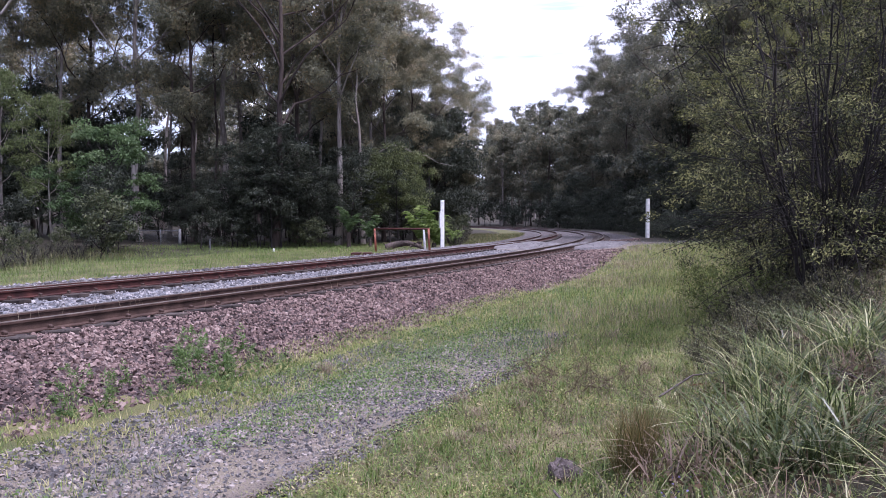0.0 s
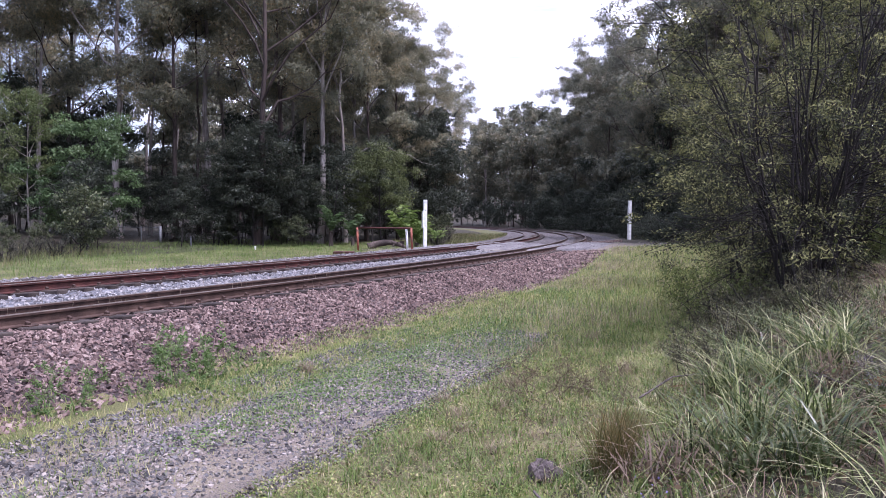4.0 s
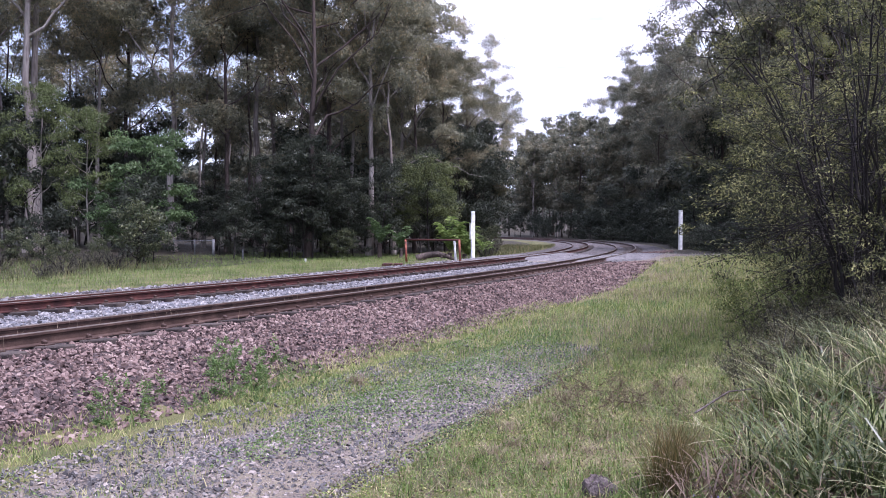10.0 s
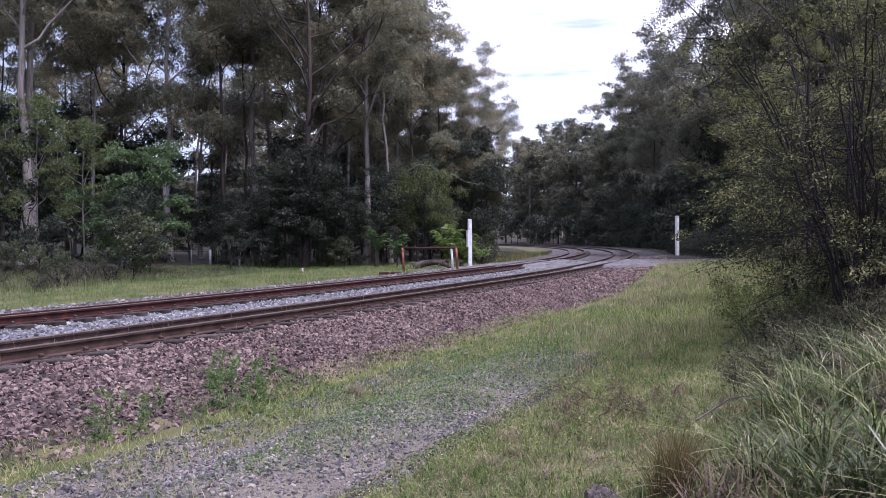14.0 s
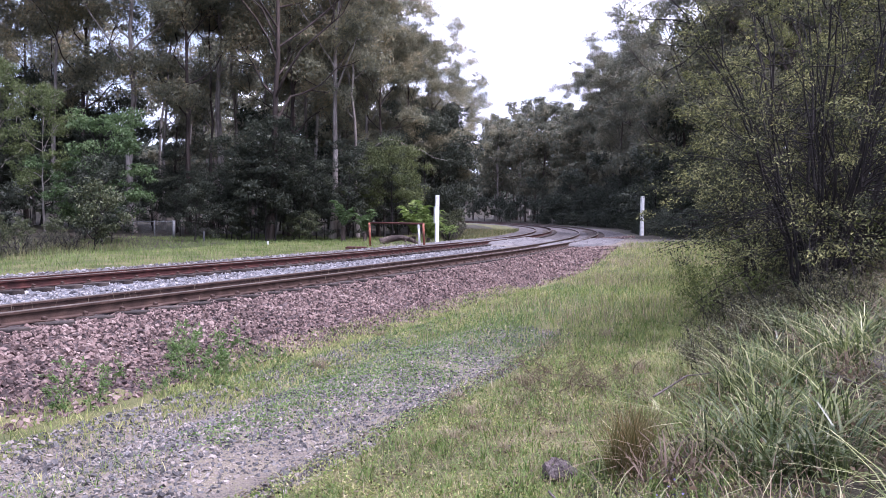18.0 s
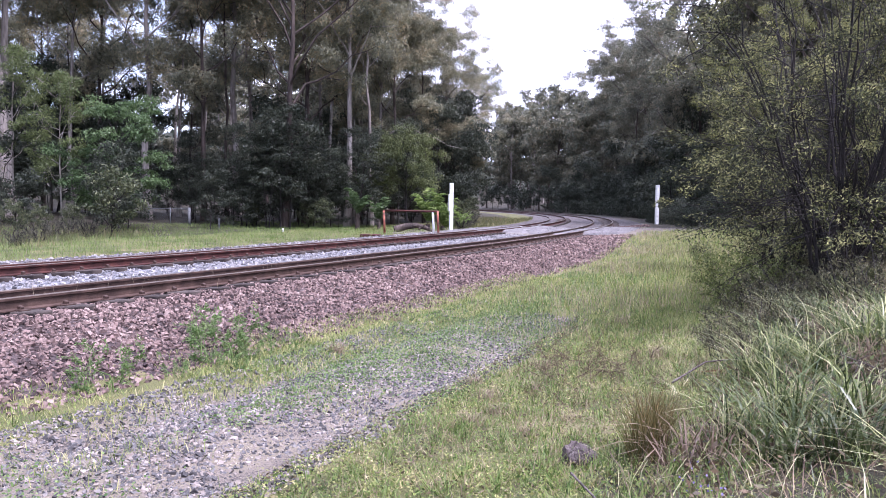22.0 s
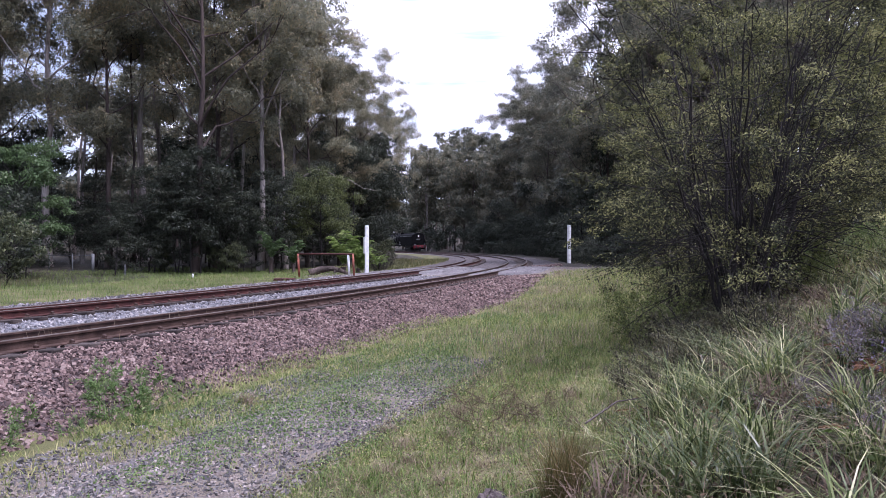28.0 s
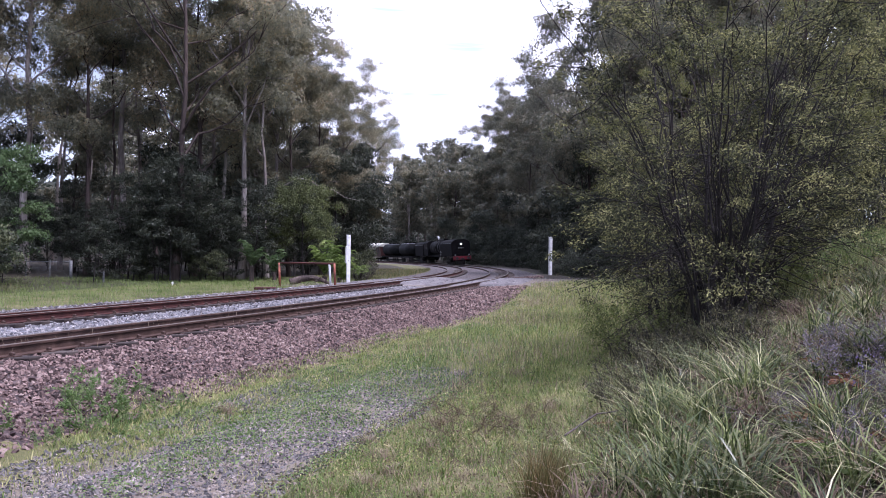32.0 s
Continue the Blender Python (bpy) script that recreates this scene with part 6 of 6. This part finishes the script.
M_DOCK = foliage("dry_dock_heads", [(0.0, (0.06, 0.044, 0.028)), (0.5, (0.13, 0.095, 0.06)), (1.0, (0.23, 0.175, 0.11))], each=0.7)
DOCK = bush_meshes(212, 7, 0.42, 0.14, 420, 0.022, M_DOCK, 0.35, wood=M_DOCK, twig=0.12)
for x, y, k in ((1.15, 8.1, 1.0), (1.4, 8.4, 1.2), (1.75, 7.9, 0.9), (1.3, 9.2, 1.1), (1.9, 8.7, 1.0), (2.2, 7.6, 0.8), (0.9, 7.2, 0.7)):
    bush("dock_plant", DOCK, "dry brown seeding dock plant in the verge", "weed", "dock plants", stand(x, y, x * 8, k))
# weathered stump in the verge
bm = bmesh.new()
bmesh.ops.create_cone(bm, cap_ends=True, segments=22, radius1=0.115, radius2=0.095, depth=0.17, matrix=Matrix.Translation((0, 0, 0.075)))
bmesh.ops.subdivide_edges(bm, edges=list(bm.edges), cuts=4, use_grid_fill=True)
for v in bm.verts:
    v.co += Vector((noise.noise(v.co * 14), noise.noise(v.co * 14 + Vector((3, 1, 2))), noise.noise(v.co * 17 + Vector((9, 4, 7))))) * 0.05 + Vector((noise.noise(v.co * 60), noise.noise(v.co * 60 + Vector((3, 1, 2))), noise.noise(v.co * 60 + Vector((9, 4, 7))))) * 0.022
M_STUMP = surface("weathered_stump", [(0.3, (0.05, 0.039, 0.039)), (0.6, (0.14, 0.115, 0.112)), (0.85, (0.25, 0.215, 0.205))], scale=9, fine=60, bump=1.0, bump_dist=0.02)
ob = thing("tree_stump", "small weathered grey-brown stump in the grass", "stump", m=stand(0.84, 5.4, 0.5))
part("stump_wood", bm, M_STUMP, ob)


def dead_branch(points, r0, label, mat=M_STUMP):
    ob = thing("dead_branch", label, "branch", "dead branches")
    rr = np.random.RandomState(len(label))
    p = np.array(points, float)
    pieces = [tube(p, np.linspace(r0, r0 * 0.35, len(p)), 6)]
    for i in range(6):
        t = rr.uniform(0.2, 0.95)
        b0 = np.array([np.interp(t, np.linspace(0, 1, len(p)), p[:, a]) for a in range(3)])
        e = b0 + rr.normal(0, 0.14, 3) + [0, 0, 0.08]
        pieces.append(tube(np.stack([b0, (b0 + e) / 2, e]), [r0 * 0.4, r0 * 0.3, 0.002], 4))
    v, f = join_np(pieces)
    part_of("wood", np_mesh("wood", v, [f], mat, True), ob)


dead_branch([(0.585, 4.16, 0.42), (0.65, 3.85, 0.41), (0.73, 3.5, 0.37), (0.80, 3.1, 0.30), (0.86, 2.8, 0.2)], 0.007, "thin grey dead branch leaning over the grass")
dead_branch([(2.0, 7.3, 0.22), (2.4, 7.6, 0.36), (2.9, 7.7, 0.40), (3.5, 7.9, 0.62)], 0.010, "fallen grey twig branch on the verge")
dead_branch([(4.6, 6.1, 1.0), (4.9, 6.6, 1.45), (5.0, 6.9, 1.8)], 0.016, "dark forked dead branch on the bank")
x, y = at(716, 41.8)
dead_branch([(x - 1.0, y, 0.42), (x - 0.4, y + 0.1, 0.62), (x + 0.15, y, 0.68), (x + 0.6, y - 0.1, 0.58), (x + 1.0, y - 0.1, 0.4)], 0.24, "thick dark fallen log behind the guard frame", M_BARK_DARK)
# purple wildflowers
rr = np.random.RandomState(81)
M_PURPLE = foliage("purple_petals", [(0.2, (0.09, 0.075, 0.17)), (0.8, (0.20, 0.17, 0.32))])
for x, y in ((1.15, 3.75), (3.25, 4.5), (3.9, 5.7), (3.7, 5.4)):
    n = 60
    g = ground_at(x, y)
    c = np.array([x, y, g + 0.25]) + rr.normal(0, 1, (n, 3)) * [0.10, 0.10, 0.08]
    ob = thing("wildflower", "small purple-blue wildflower in the bank grass", "flower", "wildflowers")
    v, f = leaf_quads(rr, c, rr.normal(0, 1, (n, 3)), rr.uniform(0.012, 0.022, n), 0.014)
    part_of("blossom", np_mesh("blossom", v, [f], M_PURPLE), ob)
    b = np.stack([np.full(14, x), np.full(14, y), np.full(14, g - 0.02)], 1) + rr.normal(0, 0.07, (14, 3)) * [1, 1, 0]
    v, f = blades(rr, b, rr.uniform(0.2, 0.34, 14), np.full(14, 0.005), rr.uniform(0, 0.3, 14))
    part_of("foliage", np_mesh("foliage", v, f, M_REED), ob)

# dry purple-grey flowering masses, russet dead fern heaps and broad-leaved herbs on the bank
M_LAVENDER = foliage("faded_purple_heads", [(0.0, (0.06, 0.05, 0.065)), (0.5, (0.17, 0.15, 0.185)), (1.0, (0.34, 0.31, 0.36))], each=0.8)
LAVENDER = bush_meshes(213, 22, 0.5, 0.30, 2600, 0.028, M_LAVENDER, 0.3, wood=M_DOCK, twig=0.10)
for x, y, k in ((4.35, 6.28, 1.0), (4.55, 6.5, 0.8), (3.57, 5.92, 0.55), (3.34, 4.77, 0.7), (4.0, 5.4, 0.6), (3.75, 4.6, 0.6)):
    bush("flowering_herb", LAVENDER, "faded purple-grey flowering herb among bank grass", "herb", "flowering herbs on the bank", stand(x, y, x * 11, k))
M_ORANGE = foliage("orange_brown_bracken", [(0.0, (0.12, 0.055, 0.03)), (0.5, (0.30, 0.15, 0.085)), (1.0, (0.46, 0.28, 0.19))], each=0.8)
BRACKEN = frond_mesh(75, 9, 0.34, M_ORANGE, 0.22, 22)
for x, y, k in ((3.58, 5.5, 1.0), (3.38, 5.61, 0.9), (4.3, 6.9, 0.8), (2.9, 6.6, 0.6), (4.9, 7.4, 0.9)):
    ob = thing("dead_bracken", "heap of orange-brown dead bracken on the bank", "bracken", "dead bracken on the bank")
    part_of("fronds", BRACKEN, ob)
    ob.matrix_world = stand(x, y, x * 6, k, sink=-0.05)
HERB = tussock_mesh(214, 26, 0.17, 0.034, M_WEED, 0.07, 1.1, 0.3)
for x, y, k in ((2.97, 5.18, 1.0), (2.75, 4.85, 0.8), (3.1, 4.5, 1.1), (3.6, 5.0, 0.9), (2.5, 5.7, 0.7)):
    ob = thing("broadleaf_herb", "low herb with broad pale green leaves", "herb", "broad-leaved herbs on the bank")
    tagged(part_of("tuft", HERB, ob), kind="stuff")
    ob.matrix_world = stand(x, y, x * 4, k)
rr = np.random.RandomState(91)
for i in range(7):
    s0, d0 = rr.uniform(2.5, 9), rr.uniform(8.8, 12)
    x, y = (float(e) for e in xy(s0, d0))
    if math.hypot(x, y) < 4.2:
        continue
    g = ground_at(x, y) + 0.12
    a, b = rr.uniform(0, 6.28), rr.uniform(0.6, 1.2)
    pts = [(x + math.cos(a) * b * q + rr.normal(0, 0.03), y + math.sin(a) * b * q + rr.normal(0, 0.03), g + 0.18 * q + (ground_at(x + math.cos(a) * b * q, y + math.sin(a) * b * q) + 0.12 - g)) for q in (0, 0.3, 0.65, 1.0)]
    dead_branch(pts, 0.007, "thin dead grey twig caught in the bank grass")


# ---- the train ----
M_LOCO = surface("black_engine_paint", [(0.3, (0.003, 0.003, 0.004)), (0.6, (0.006, 0.006, 0.007)), (0.85, (0.013, 0.013, 0.014))], scale=2, fine=20, rough=0.75, bump=0.1, spec=0.08)
M_LOCO_BOILER = surface("dull_boiler_cladding", [(0.3, (0.004, 0.005, 0.005)), (0.6, (0.008, 0.009, 0.010)), (0.85, (0.018, 0.02, 0.02))], scale=2, fine=20, rough=0.7, bump=0.1, spec=0.1)
M_BEAM = plain("red_buffer_beam", (0.17, 0.01, 0.022), 0.5)
M_STEELWORK = plain("oily_steel", (0.05, 0.05, 0.053), 0.5, 0.5)
M_TRIM = plain("worn_pale_trim", (0.30, 0.31, 0.32), 0.6)
M_COACH = plain("dark_red_coach_paint", (0.03, 0.009, 0.009), 0.45)
M_COACH_ROOF = plain("cream_coach_roof", (0.50, 0.51, 0.44), 0.6)
M_GLASS = plain("dark_coach_window", (0.02, 0.025, 0.03), 0.08)
M_LAMP, ln, ll, lb = shader("headlight_glow")
lb.inputs["Base Color"].default_value = (0.9, 0.9, 0.85, 1)
lb.inputs["Emission Color"].default_value = (1.0, 0.97, 0.9, 1)
lb.inputs["Emission Strength"].default_value = 14.0
M_STEAM = foliage("steam", [(0.2, (0.7, 0.7, 0.72)), (0.8, (0.85, 0.85, 0.86))], through_light=0.6)


def arch(bm, width, z0, z1, y0, y1, shoulder=0.55, steps=10):
    """A box along y with an arched top."""
    half = width / 2
    pts = [(-half, z0), (half, z0), (half, z1 - shoulder)]
    for i in range(1, steps):
        a = math.pi * i / steps
        pts.append((half * math.cos(a), z1 - shoulder + shoulder * math.sin(a)))
    pts.append((-half, z1 - shoulder))
    rings = [[bm.verts.new((x, y, z)) for x, z in pts] for y in (y0, y1)]
    n = len(pts)
    for i in range(n):
        bm.faces.new((rings[0][i], rings[0][(i + 1) % n], rings[1][(i + 1) % n], rings[1][i]))
    bm.faces.new(rings[0][::-1])
    bm.faces.new(rings[1])
    bmesh.ops.recalc_face_normals(bm, faces=list(bm.faces))
    edges = [e for e in bm.edges if abs(e.verts[0].co.y - e.verts[1].co.y) < 1e-6]
    bmesh.ops.bevel(bm, geom=edges, offset=0.05, segments=2, affect="EDGES")
    return bm


def wheelset_mesh(radius):
    bm = bmesh.new()
    for x in (-0.75, 0.75):
        rod(bm, (x - 0.06, 0, 0), (x + 0.06, 0, 0), radius, seg=28)
        k = x * 1.09
        rod(bm, (k - 0.02, 0, 0), (k + 0.02, 0, 0), radius * 0.28, seg=12)
        for i in range(8):
            a = i * math.pi / 4
            rod(bm, (k, 0, 0), (k, radius * 0.86 * math.cos(a), radius * 0.86 * math.sin(a)), 0.04, seg=5)
    rod(bm, (-0.8, 0, 0), (0.8, 0, 0), 0.08, seg=10)
    me = bpy.data.meshes.new("wheelset")
    bm.to_mesh(me)
    bm.free()
    me.materials.append(M_STEELWORK)
    return me


DRIVER, SMALL_WHEEL = wheelset_mesh(0.70), wheelset_mesh(0.46)
WHEELS = []


def wheels(owner, rows, radius, me):
    for y in rows:
        WHEELS.append((part_of("wheelset", me, owner, m=Matrix.Translation((0, y, radius))), y, radius))


def engine_unit(loco, y0, y1, front):
    """Water tank or bunker over its engine frame; y grows towards the front."""
    tank = part("water_tank" if front else "rear_bunker", arch(bmesh.new(), 2.9, 1.45, 3.95, y0 + 0.25, y1 - 0.45, 0.7), M_LOCO, loco)
    bm = bmesh.new()
    box(bm, (1.1, y1 - y0 - 0.4, 0.35), Matrix.Translation((0, (y0 + y1) / 2, 1.15)), 0.03)
    part("engine_frame", bm, M_LOCO, loco)
    for x in (-1.3, 1.3):
        bm = bmesh.new()
        box(bm, (0.42, y1 - y0 - 0.3, 0.07), Matrix.Translation((x, (y0 + y1) / 2, 1.42)), 0.01)
        part("running_board", bm, M_LOCO, loco)
        bm = bmesh.new()
        rod(bm, (x * 0.9, y1 - 1.9, 0.85), (x * 0.9, y1 - 0.8, 0.85), 0.34, seg=20)
        part("cylinder", bm, M_LOCO, loco, smooth=True)
        bm = bmesh.new()
        box(bm, (0.06, y1 - y0 - 3.2, 0.14), Matrix.Translation((x * 0.77, (y0 + y1) / 2 - 0.5, 0.62)), 0.02)
        part("coupling_rod", bm, M_STEELWORK, loco)
        bm = bmesh.new()
        rod(bm, (x * 1.08, y0 + 0.4, 3.35), (x * 1.08, y1 - 0.6, 3.35), 0.022, seg=6)
        part("handrail", bm, M_TRIM, loco)
    c = (y0 + y1) / 2
    wheels(loco, [c - 2.25, c - 0.75, c + 0.75, c + 2.25], 0.70, DRIVER)
    return tank


loco = thing("steam_locomotive", "black articulated steam locomotive with red buffer beam and lit headlight", "locomotive")
engine_unit(loco, 7.2, 16.2, True)
engine_unit(loco, -16.2, -7.2, False)
bm = bmesh.new()
box(bm, (2.75, 0.16, 0.55), Matrix.Translation((0, 16.3, 1.08)), 0.03)
part("buffer_beam", bm, M_BEAM, loco, "bright red buffer beam")
for x in (-0.87, 0.87):
    bm = bmesh.new()
    rod(bm, (x, 16.35, 1.05), (x, 16.75, 1.05), 0.09, seg=12)
    rod(bm, (x, 16.75, 1.05), (x, 16.82, 1.05), 0.23, seg=18)
    part("buffer", bm, M_STEELWORK, loco)
bm = bmesh.new()
rod(bm, (0, 15.75, 3.22), (0, 16.05, 3.22), 0.26, 0.22, seg=20)
head = part("headlight", bm, M_LOCO, loco)
bm = bmesh.new()
rod(bm, (0, 16.04, 3.22), (0, 16.08, 3.22), 0.11, seg=20)
part("lens", bm, M_LAMP, head, "lit headlight lens")
for x in (-1.05, 1.05):
    bm = bmesh.new()
    rod(bm, (x, 16.3, 1.55), (x, 16.5, 1.55), 0.10, seg=12)
    part("marker_lamp", bm, M_TRIM, loco)
    bm = bmesh.new()
    box(bm, (0.5, 0.45, 0.05), Matrix.Translation((x, 16.0, 0.5)), 0.01)
    box(bm, (0.04, 0.4, 0.9), Matrix.Translation((x + 0.2 * (1 if x > 0 else -1), 16.0, 0.9)), 0.01)
    part("step", bm, M_LOCO, loco)
bm = bmesh.new()
for i in range(4):
    box(bm, (0.13, 0.02, 0.20), Matrix.Translation((-0.33 + i * 0.22, 15.78, 2.62)), 0.004, 1)
part("number_plate", bm, M_TRIM, loco, "pale bars on the tank front")
bm = bmesh.new()
box(bm, (0.5, 0.5, 0.3), Matrix.Translation((0, 16.5, 0.95)), 0.05)
part("coupler", bm, M_STEELWORK, loco)
for x in (-1.5, 1.5):
    bm = bmesh.new()
    rod(bm, (x, 7.6, 1.5), (x, 7.6, 2.2), 0.03, seg=6)
    rod(bm, (x, 7.6, 2.2), (x, 8.4, 1.9), 0.03, seg=6)
    box(bm, (0.06, 0.5, 0.16), Matrix.Translation((x, 7.9, 1.62)), 0.01)
    part("pipework", bm, M_TRIM, loco, "pale steam pipes")
# boiler cradle
bm = bmesh.new()
rod(bm, (0, -3.2, 2.75), (0, 4.4, 2.75), 1.12, 1.05, seg=32)
part("boiler", bm, M_LOCO_BOILER, loco, "dull grey-green boiler barrel", True)
bm = bmesh.new()
rod(bm, (0, 4.4, 2.75), (0, 6.6, 2.75), 1.05, seg=32)
rod(bm, (0, 6.6, 2.75), (0, 6.75, 2.75), 0.95, 0.7, seg=32)
part("smokebox", bm, M_LOCO, loco, smooth=True)
bm = bmesh.new()
rod(bm, (0, 5.6, 3.7), (0, 5.6, 4.2), 0.36, 0.42, seg=20)
part("chimney", bm, M_LOCO, loco)
for y in (2.6, 0.4):
    bm = bmesh.new()
    bmesh.ops.create_uvsphere(bm, u_segments=18, v_segments=10, radius=0.45, matrix=Matrix.Translation((0, y, 3.75)))
    part("steam_dome", bm, M_LOCO_BOILER, loco, smooth=True)
for y in (3.6, 1.5, -0.6, -2.4):
    bm = bmesh.new()
    rod(bm, (0, y - 0.04, 2.75), (0, y + 0.04, 2.75), 1.145, seg=32)
    part("boiler_band", bm, M_STEELWORK, loco)
bm = bmesh.new()
arch(bm, 2.9, 1.45, 4.05, -6.9, -3.4, 0.45)
cab = part("cab", bm, M_LOCO, loco)
for x in (-1.46, 1.46):
    for y in (-4.4, -5.6):
        bm = bmesh.new()
        box(bm, (0.03, 0.8, 0.7), Matrix.Translation((x, y, 3.0)), 0.01, 1)
        part("window", bm, M_GLASS, cab)
bm = bmesh.new()
box(bm, (1.5, 14.2, 0.35), Matrix.Translation((0, 0, 1.4)), 0.04)
part("cradle_frame", bm, M_LOCO, loco)
rr = np.random.RandomState(91)
for i in range(5):
    bm = bmesh.new()
    bmesh.ops.create_icosphere(bm, subdivisions=2, radius=0.10 + 0.02 * i, matrix=Matrix.Translation((rr.uniform(-0.1, 0.1), -0.4 - 0.10 * i, 4.15 + 0.10 * i)))
    for v in bm.verts:
        v.co += v.normal * noise.noise(v.co * 6) * 0.1
    part("steam_puff", bm, M_STEAM, loco, "small white wisp of steam", True)

def water_wagon(half):
    ob = thing("water_wagon", "dark round-topped water tank wagon behind the locomotive", "railway wagon", "water wagons")
    bm = bmesh.new()
    rod(bm, (0, -half + 0.7, 2.55), (0, half - 0.7, 2.55), 1.25, seg=30)
    part("tank", bm, M_LOCO_BOILER, ob, smooth=True)
    bm = bmesh.new()
    box(bm, (2.7, 2 * half - 0.4, 0.3), Matrix.Translation((0, 0, 1.15)), 0.03)
    part("underframe", bm, M_LOCO, ob)
    for x in (-1.05, 1.05):
        bm = bmesh.new()
        rod(bm, (x * 0.55, -half + 0.9, 3.72), (x * 0.55, half - 0.9, 3.72), 0.05, seg=8)
        part("walkway_rail", bm, M_TRIM, ob)
    for y in (-half * 0.5, 0, half * 0.5):
        bm = bmesh.new()
        rod(bm, (0, y, 3.7), (0, y, 4.0), 0.35, seg=16)
        part("hatch", bm, M_LOCO, ob)
    wheels(ob, [1.9 - half, 0.3 + 3.2 - half, half - 3.5, half - 1.9], 0.46, SMALL_WHEEL)
    return ob


wagons = [water_wagon(6.0), water_wagon(6.0)]


def coach():
    ob = thing("passenger_coach", "dark red passenger coach with a pale cream roof", "railway coach", "coaches of the train")
    bm = bmesh.new()
    box(bm, (2.9, 19.2, 2.2), Matrix.Translation((0, 0, 2.2)), 0.05)
    part("body", bm, M_COACH, ob)
    bm = bmesh.new()
    arch(bm, 2.95, 3.3, 4.05, -9.7, 9.7, 0.6)
    part("roof", bm, M_COACH_ROOF, ob)
    for x in (-1.46, 1.46):
        for i in range(8):
            bm = bmesh.new()
            box(bm, (0.04, 1.4, 0.85), Matrix.Translation((x, -7.7 + i * 2.2, 2.65)), 0.015, 1)
            part("window", bm, M_GLASS, ob)
    for y in (-6.6, 6.6):
        bm = bmesh.new()
        box(bm, (2.2, 2.9, 0.35), Matrix.Translation((0, y, 0.7)), 0.04)
        part("bogie", bm, M_LOCO, ob)
    wheels(ob, [-7.6, -5.6, 5.6, 7.6], 0.46, SMALL_WHEEL)
    return ob


coaches = [coach() for _ in range(3)]
SPEED, FRONT_T, FRONT_S = 12.2, 27.5, 170.5


def on_rails(s):
    """Pose on the near track, facing down the line towards the crossing."""
    x, y = xy(s, 0.0)
    a = float(np.interp(s, TS, HEAD))
    return Matrix.Translation((float(x), float(y), RAIL_Z)) @ Matrix.Rotation(math.pi - a, 4, "Z") @ Matrix.Rotation(math.atan(CANT / 1.5), 4, "Y")


def motions():
    """The train runs down the line at a steady speed, its wheels turning."""
    times = [0.5 * i for i in range(65)]
    behind = 0.0
    for ob, length in [(loco, 33.4)] + [(w, 12.4) for w in wagons] + [(c, 20.2) for c in coaches]:
        middle = behind + length / 2
        walk(ob, [(t, on_rails(FRONT_S - SPEED * (t - FRONT_T) + middle)) for t in times])
        behind += length
    for ob, y, radius in WHEELS:
        every = 2 if radius > 0.6 else 1
        beats = [k / FPS for k in range(0, 961, every)]
        walk(ob, [(t, Matrix.Translation((0, y, radius)) @ Matrix.Rotation(-SPEED / radius * t, 4, "X")) for t in beats])


motions()
